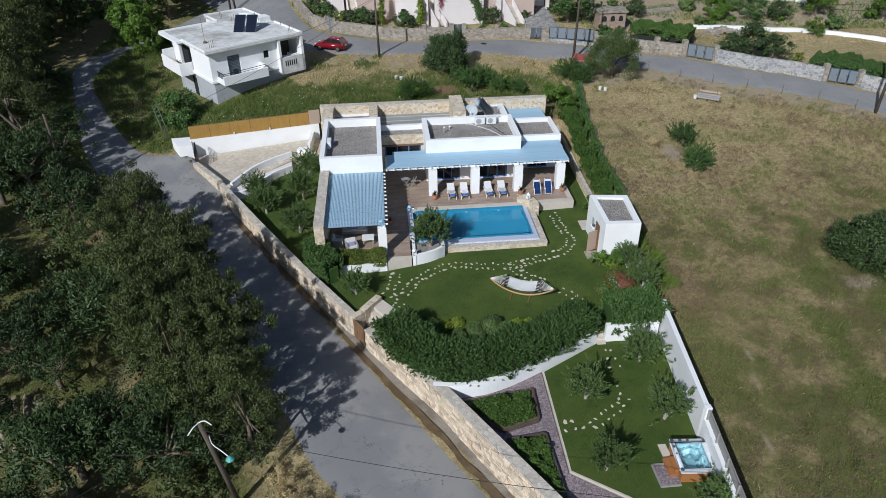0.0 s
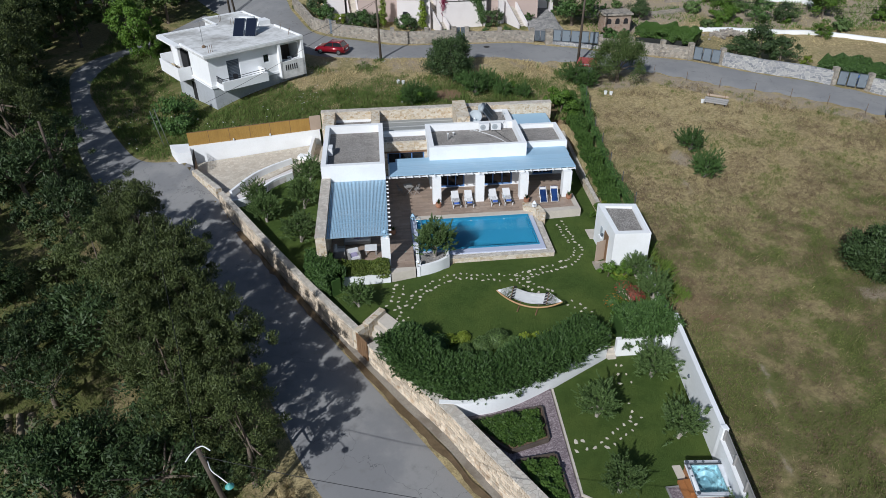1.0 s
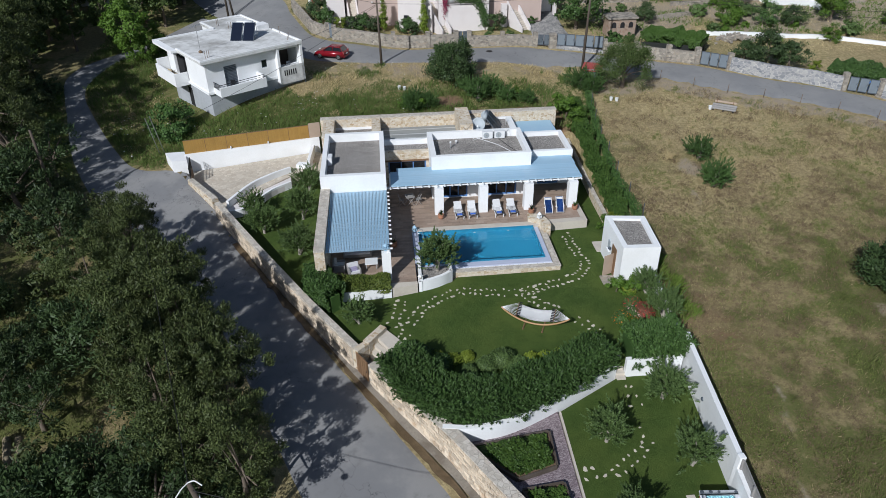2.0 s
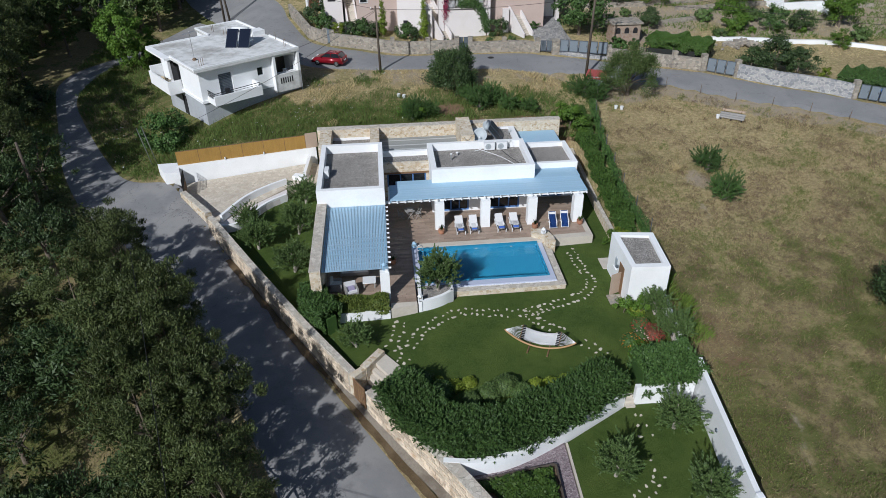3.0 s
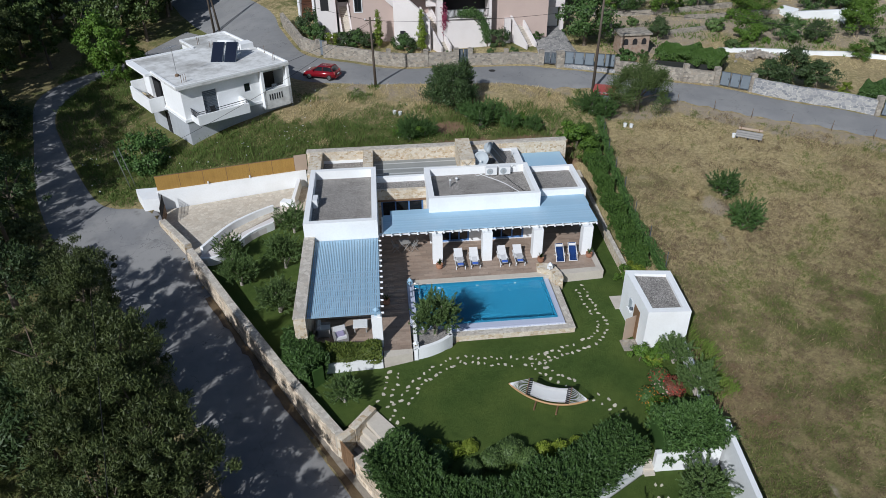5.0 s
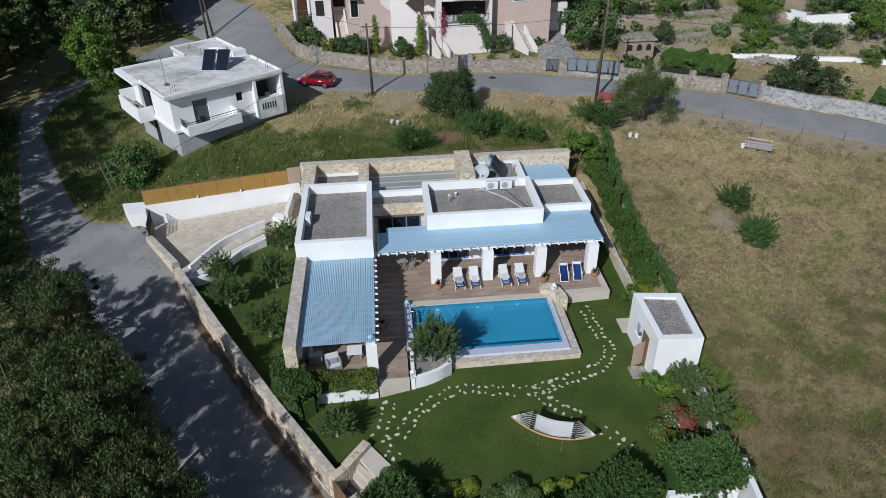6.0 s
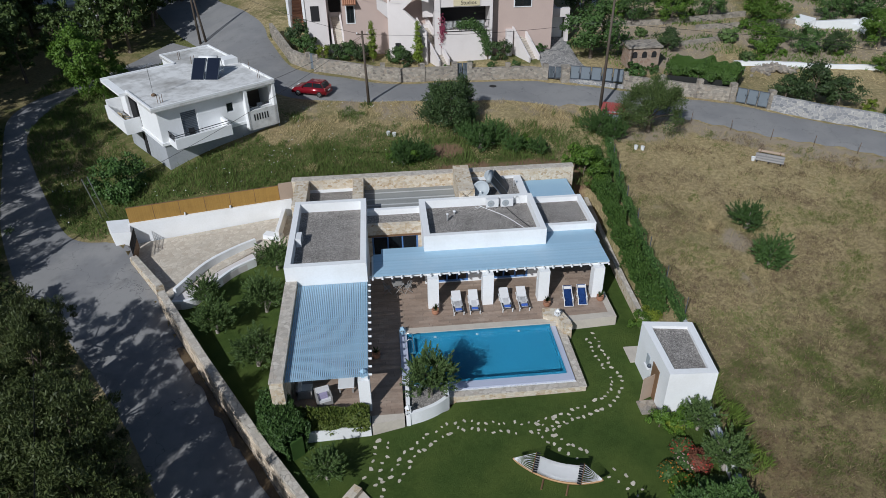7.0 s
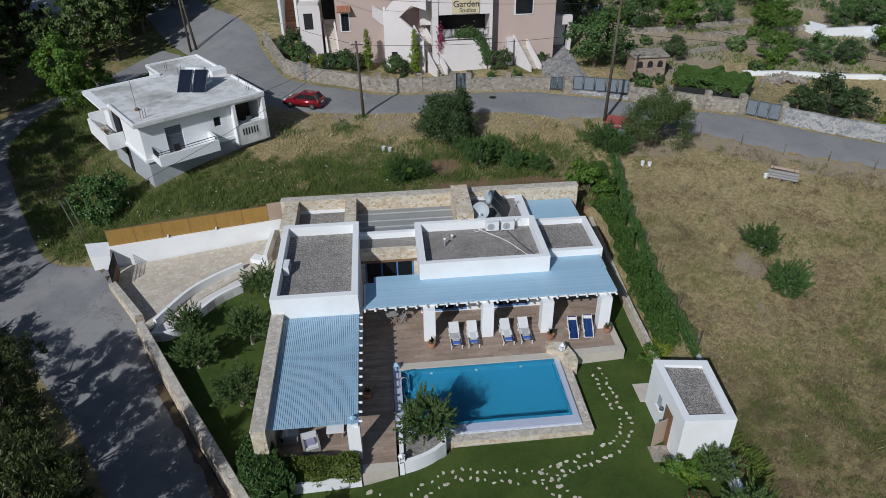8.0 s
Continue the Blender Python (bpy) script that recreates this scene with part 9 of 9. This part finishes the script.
for i in range(n + 1):
    for j in range(n + 1):
        x, y = -0.72 + 1.44 * i / n, -0.89 + 1.78 * j / n
        e = max(abs(x) / 0.72, abs(y) / 0.89)
        z = 0.66 if e > 0.97 else 0.44 if e > 0.66 else 0.18
        z += 0.09 * math.sin(5 * math.atan2(y, x) + 0.7) * (0.4 < e < 0.96)
        g.append(bm.verts.new((x, y, z)))
for i in range(n):
    for j in range(n):
        k = i * (n + 1) + j
        bm.faces.new((g[k], g[k + n + 1], g[k + n + 2], g[k + 1]))
part("shell", bm, M_tub, tub, "pale blue moulded seats", True)
bm = B()
box(bm, -0.71, -0.88, 0.598, 0.71, 0.88, 0.6)
w = part("water", bm, M_water, tub, "clear water")
w.visible_shadow = False
for x, y, r in ((-0.83, 0.97, 0.1), (-0.83, 0.55, 0.07), (-0.83, -0.9, 0.1), (0.83, 0.95, 0.08), (0.0, 0.97, 0.07), (-0.4, 0.97, 0.09), (0.83, -0.6, 0.06), (-0.83, 0.1, 0.05)):
    bm = B()
    lathe(bm, [(r, 0), (r, 0.025), (r * 0.6, 0.03)], 14, (x, y, 0.758))
    part("jet", bm, M_grey_metal, tub, "dark round control")
for k in range(10):
    a = 2 * math.pi * k / 10 + 0.2
    x, y = 0.58 * math.cos(a), 0.72 * math.sin(a)
    bm = B()
    lathe(bm, [(0.045, 0), (0.045, 0.03), (0.02, 0.035)], 10, (x, y, 0.56))
    part("jet", bm, M_steel, tub, "small steel water jet")
tub.matrix_basis = pose(16.83, 21.8, -1.0, 0, 0, -5) @ Matrix.Diagonal((0.93, 0.94, 1.05, 1))
sp = thing("tub_steps", (15.5, 21.8, -1.0), "wooden steps and slab beside the hot tub", "steps")
boxed("slab", sp, M_purple_gravel, 15.0, 20.75, -1.0, 15.95, 21.95, -0.91, label="gravel bed in the timber frame")
for q in ((14.93, 20.68, 15.0, 22.02), (15.0, 20.68, 15.95, 20.75), (15.0, 21.95, 15.95, 22.02)):
    boxed("edging", sp, M_slat, q[0], q[1], -1.0, q[2], q[3], -0.87, label="weathered timber edging")
boxed("step", sp, M_tub_wood, 15.55, 21.2, -0.9, 16.05, 22.2, -0.72, bevel=0.01)
boxed("step", sp, M_tub_wood, 15.8, 21.3, -0.72, 16.06, 22.1, -0.55, bevel=0.01)
boxed("slab", sp, M_coping, 15.7, 22.3, -1.0, 16.1, 23.2, -0.92, bevel=0.01)


def bed(name, outline, label, seed, count):
    b = thing(name, (*outline[0], -1.0), label, "flower bed", "raised beds")
    bm = B()
    prism(bm, outline, -1.2, -0.9)
    part("soil", bm, M_soil, b, "dark soil")
    loop = outline + outline[:1]
    for p, q in zip(loop, loop[1:]):
        bm = B()
        run_wall(bm, [p, q], -0.09, -1.2, -0.78)
        part("edging", bm, M_pole, b, "dark timber edging")
    rng = np.random.default_rng(seed)
    xs, ys = [p[0] for p in outline], [p[1] for p in outline]
    cx, cy = sum(xs) / len(xs), sum(ys) / len(ys)
    P = scatter(rng, count * 4, min(xs), max(xs), min(ys), max(ys), lambda x, y: inside(x, y, [(cx + (a - cx) * 0.86, cy + (c - cy) * 0.86) for a, c in outline]))[:count]
    hh = np.array([0.18 + 0.75 * max(0, noise.noise(Vector((x * 1.4, y * 1.4, seed)))) for x, y in P])
    Q = np.concatenate([P + rng.normal(0, 0.05, P.shape), (-0.88 + hh * rng.random(len(P)) ** 0.6)[:, None]], -1)
    under(new("foliage", quads("foliage", leaf_quads(rng, Q, np.tile([[0.0, 0.0, 1.0]], (len(Q), 1)), 0.17, 0.11), G_bed)), b)


G_bed = foliage("bed_leaves", (0.025, 0.06, 0.012), (0.10, 0.17, 0.03), 0.2)
bed("raised_bed", [(6.0, 27.0), (8.1, 24.9), (10.1, 25.45), (10.2, 27.6)], "timber-edged bed of leafy green vegetables", 51, 5200)
bed("raised_bed", [(8.2, 24.2), (9.0, 22.4), (10.35, 20.0), (10.2, 24.4)], "timber-edged narrow bed of leafy plants", 52, 3600)
bm = B()
run_wall(bm, [(11.1, 29.0), (10.9, 22.05), (13.55, 20.05), (17.3, 17.7)], 0.1, -1.2, -0.93)
setting("edging_lawn", bm, M_coping, "pale edging strip between lawn and gravel", "edging")
fen = thing("board_fence", (18.05, 23.2, 0.6), "weathered grey board fence on the white wall", "fence")
F0, F1 = Vector((18.02, 23.2)), Vector((16.5, 11.6))
for i in range(8):
    p, q = F0.lerp(F1, i / 8), F0.lerp(F1, (i + 1) / 8)
    for z in (0.62, 0.83, 1.04):
        bm = B()
        run_wall(bm, [(p.x, p.y), (q.x, q.y)], 0.03, z, z + 0.19)
        part("board", bm, M_slat, fen)
    bm = B()
    turned_box(bm, pose(p.x - 0.05, p.y, 0.58), 0.08, 0.08, 0.66)
    part("post", bm, M_slat, fen)
bm = B()
turned_box(bm, pose(17.99, 23.4, -0.9, 0, 0, 4), 0.3, 0.3, 2.2)
soften(bm, 0.02)
setting("wall_pier", bm, M_white, "white pier in the field wall", "pier")
for x, y in ((18.38, 28.1), (17.42, 20.2)):
    l = thing("bulkhead_lamp", (x, y, -0.2), "round grey bulkhead lamp on the white wall", "lamp", "bulkhead lamps")
    bm = B()
    lathe(bm, [(0.12, 0), (0.12, 0.05), (0.08, 0.1), (0.03, 0.12)], 14)
    bmesh.ops.transform(bm, matrix=pose(x + 0.05, y, 0.1, 0, -90, 0), verts=bm.verts)
    part("body", bm, M_grey_metal, l, smooth=True)
# shed: open door, step, lamp
od = thing("shed_door", (17.1, 39.8, -0.3), "open brown wooden shed door", "door")
bm = B()
turned_box(bm, pose(17.05, 40.25, -0.28, 0, 0, 22), 0.8, 0.05, 1.55)
part("door_leaf", bm, M_tan_panel, od)
bm = B()
box(bm, 16.5, 39.2, -0.45, 17.4, 40.1, -0.25)
soften(bm, 0.02)
setting("shed_step", bm, M_field_stone, "stone step before the shed", "step")
bm = B()
box(bm, 17.2, 43.1, -0.45, 18.6, 44.4, -0.3)
setting("shed_paving", bm, M_coping, "pale paving behind the shed", "paving")

# ---- by the street: tin hut, pallets, fence posts, buckets ----
tin = at_origin("tin_hut", "little hut with faded red sheet roof", "hut")
boxed("wall", tin, M_grey_wall, -0.8, -0.8, 0, 0.8, 0.8, 1.5)
for i in range(8):
    bm = B()
    turned_box(bm, pose(-0.9 + i * 0.257, 0, 1.55, 8, 0, 0), 0.24, 2.0, 0.03 + 0.02 * (i % 2))
    part("roof_sheet", bm, M_red_sheet, tin)
boxed("door", tin, M_gate_slat, -0.1, -0.83, 0, 0.6, -0.79, 1.35, label="blue-grey sheet door")
tin.matrix_basis = pose(24.3, 70.6, land_at(24.3, 70.6), 0, 0, -25)
pal = at_origin("timber_stack", "stack of weathered timber beams and pallets", "timber stack")
for i in range(4):
    boxed("beam", pal, M_slat, -1.1, -0.5 + i * 0.28, 0.15 + 0.1 * (i % 2), 1.1, -0.34 + i * 0.28, 0.3 + 0.1 * (i % 2))
for x in (-0.9, 0.0, 0.9):
    boxed("bearer", pal, M_iron, x - 0.06, -0.6, 0, x + 0.06, 0.6, 0.15)
for x in (-0.8, 0.7):
    bar("upright", pal, M_wood, (x, 0.5, 0), (x, 0.55, 0.75), 0.04)
boxed("backrest", pal, M_tan_panel, -1.0, 0.52, 0.5, 1.0, 0.56, 0.68)
pal.matrix_basis = pose(35.3, 63.2, land_at(35.3, 63.2), 0, 0, -34)
for x, y in ((25.1, 66.2), (25.6, 66.0), (23.1, 66.9), (34.0, 63.4), (4.5, 70.0), (5.0, 69.8)):
    b = thing("white_bucket", (x, y, land_at(x, y)), "white plastic bucket standing in the grass", "bucket", "white buckets")
    bm = B()
    lathe(bm, [(0.13, 0), (0.17, 0.32), (0.18, 0.34), (0.15, 0.33), (0.12, 0.05)], 12, (x, y, land_at(x, y)))
    part("body", bm, M_plastic, b)
    bar("handle", b, M_steel, (x - 0.17, y, land_at(x, y) + 0.3), (x + 0.17, y, land_at(x, y) + 0.33), 0.008, n=4)
for x, y in even_line([(28.5, 71.8), (31.0, 70.6), (34.5, 68.5), (37.0, 66.6), (39.3, 65.5), (44.2, 63.0), (48.1, 59.7), (56.0, 52.8)], 2.9):
    f = thing("fence_post", (x, y, land_at(x, y)), "thin rusty fence post along the street", "fence post", "street fence posts")
    bm = B()
    tube(bm, (x, y, land_at(x, y) - 0.2), (x + 0.03, y, land_at(x, y) + 1.0), 0.025, 0.022, 6)
    part("stake", bm, M_soil, f)
bm = B()
run_wall(bm, even_line([(21.3, 44.2), (21.45, 49.7)], 1.2), 0.2, lambda x, y: land_at(x, y) - 0.3, lambda x, y: land_at(x, y) + 0.22)
setting("curb_side_fence", bm, M_grey_wall, "low grey cement curb below the side fence", "curb")
for x, y in even_line([(21.4, 46.0), (21.35, 53.0), (21.9, 60.0), (23.1, 67.5)], 2.6):
    f = thing("mesh_fence_post", (x, y, land_at(x, y)), "green metal post of the side wire fence", "fence post", "side fence posts")
    bm = B()
    tube(bm, (x, y, land_at(x, y) - 0.2), (x, y, land_at(x, y) + 1.5), 0.03, 0.03, 6)
    part("stake", bm, M_grey_metal, f)
blue = thing("blue_drum", (51.6, 66.0, land_at(51.6, 66.0)), "bright blue plastic drum behind the gate", "drum")
bm = B()
lathe(bm, [(0.28, 0), (0.3, 0.05), (0.3, 0.85), (0.26, 0.9), (0.1, 0.92)], 16, (51.6, 66.0, land_at(51.6, 66.0)))
part("body", bm, paint("blue_plastic", (0.02, 0.12, 0.5), None, 0.4), blue, smooth=True)
mh = thing("manhole_cover", (15.0, 79.2, land_at(15.0, 79.2) + 0.08), "dark round iron manhole cover in the street", "manhole cover")
bm = B()
lathe(bm, [(0.35, 0), (0.35, 0.02), (0.3, 0.025)], 20, (15.0, 79.2, land_at(15.0, 79.2) + 0.08))
part("lid", bm, M_iron, mh)

# tilled vegetable rows in the grove
M_tilled = paint("tilled_soil", (0.30, 0.25, 0.17), (0.16, 0.125, 0.08), 0.95, 1.5, 8, 0.7, 0.8)
plot = thing("vegetable_plot", (-18.6, 28.7, land_at(-18.6, 28.7)), "tilled vegetable rows with dry stubble in the grove", "plot")
for i in range(6):
    p, q = Vector((-17.6 - 0.62 * i, 31.0)), Vector((-16.0 - 0.62 * i, 27.0))
    bm = B()
    n = 24
    t = (q - p).normalized()
    w = Vector((-t.y, t.x))
    rows = []
    for k in range(n + 1):
        c = p.lerp(q, k / n)
        z = land_at(c.x, c.y)
        h = 0.16 + 0.05 * noise.noise(Vector((i * 3.1, k * 0.7, 0)))
        rows.append([bm.verts.new((c.x + w.x * d, c.y + w.y * d, z + e)) for d, e in ((-0.24, -0.06), (-0.12, h * 0.7), (0.0, h), (0.12, h * 0.7), (0.24, -0.06))])
    for a, b in zip(rows, rows[1:]):
        for k in range(4):
            bm.faces.new((a[k], a[k + 1], b[k + 1], b[k]))
    part("ridge", bm, M_tilled, plot, smooth=True)


# ---- stones of the road wall ----
def block_meshes(n, seed):
    rng = random.Random(seed)
    out = []
    for i in range(n):
        bm = B()
        v = box(bm, -0.5, -0.5, -0.5, 0.5, 0.5, 0.5)
        for p in v:
            p.co.x += rng.uniform(-0.09, 0.09)
            p.co.z += rng.uniform(-0.12, 0.12)
            p.co.y += rng.uniform(-0.3, 0.1)
        out.append(shell("stone", bm, M_block))
    return out


BLOCKS = block_meshes(14, 8)


def clad(wall, line, top, rows, limit=300):
    """Rough stones set proud on the outer face of a wall that runs along line; those past the limit are joined."""
    rest = []
    rng = random.Random(len(line) + rows)
    P = even_line(line, 0.25)
    s = [0.0]
    for p, q in zip(P, P[1:]):
        s.append(s[-1] + math.hypot(q[0] - p[0], q[1] - p[1]))
    xs, ys = [p[0] for p in P], [p[1] for p in P]
    made = 0
    for r in range(rows):
        at = rng.uniform(0, 0.3)
        while at < s[-1] - 0.25:
            w = rng.uniform(0.18, 0.52)
            h = rng.uniform(0.17, 0.26)
            u = at + w / 2
            x, y = float(np.interp(u, s, xs)), float(np.interp(u, s, ys))
            k = min(len(P) - 2, max(0, int(u / 0.25)))
            a = math.atan2(P[k + 1][1] - P[k][1], P[k + 1][0] - P[k][0])
            z = top(x, y) - 0.12 - r * 0.215 + rng.uniform(-0.03, 0.03)
            if z > land_at(x, y) - 0.1:
                m = pose(x, y, z, rng.uniform(-3, 3), rng.uniform(-5, 5), math.degrees(a)) @ Matrix.Diagonal((w - 0.025, 0.1, h - 0.012, 1))
                if made < limit:
                    ob = under(new("stone", rng.choice(BLOCKS)), wall)
                    ob.matrix_basis = m
                    made += 1
                else:
                    rest += [m @ v.co for v in rng.choice(BLOCKS).vertices]
            at += w
    if rest:
        me = bpy.data.meshes.new("stone_rest")
        box_faces = [[v for v in f.vertices] for f in BLOCKS[0].polygons]
        me.from_pydata([tuple(v) for v in rest], [], [[8 * i + v for v in f] for i in range(len(rest) // 8) for f in box_faces])
        me.materials.append(M_block)
        tagged(under(new("stone_rest", me), wall), "rough limestone blocks", kind="stuff")


for name, line, top, rows in (
        ("wall_road_low", [(1.05, 32.9), (5.05, 27.3), (12.1, 15.2)], lambda x, y: -0.2, 9),
        ("wall_road_mid", [(0.15, 34.25), (-2.95, 38.8), (-6.75, 44.85), (-10.6, 51.2)], lambda x, y: -0.12 + (y - 34) * 0.058, 7)):
    w = bpy.data.objects[name]
    w.data.materials[0] = M_mortar
    clad(w, line, top, rows)


# the terrace's open planks
count = 0
for q in PLANKS:
    if q[0] > 2.0 and q[1] < 48.9 and count < 300:
        bm = B()
        box(bm, q[0], q[1], FLOOR - 0.02, q[2], q[3], FLOOR)
        part("plank", bm, M_deck, terrace)
        count += 1
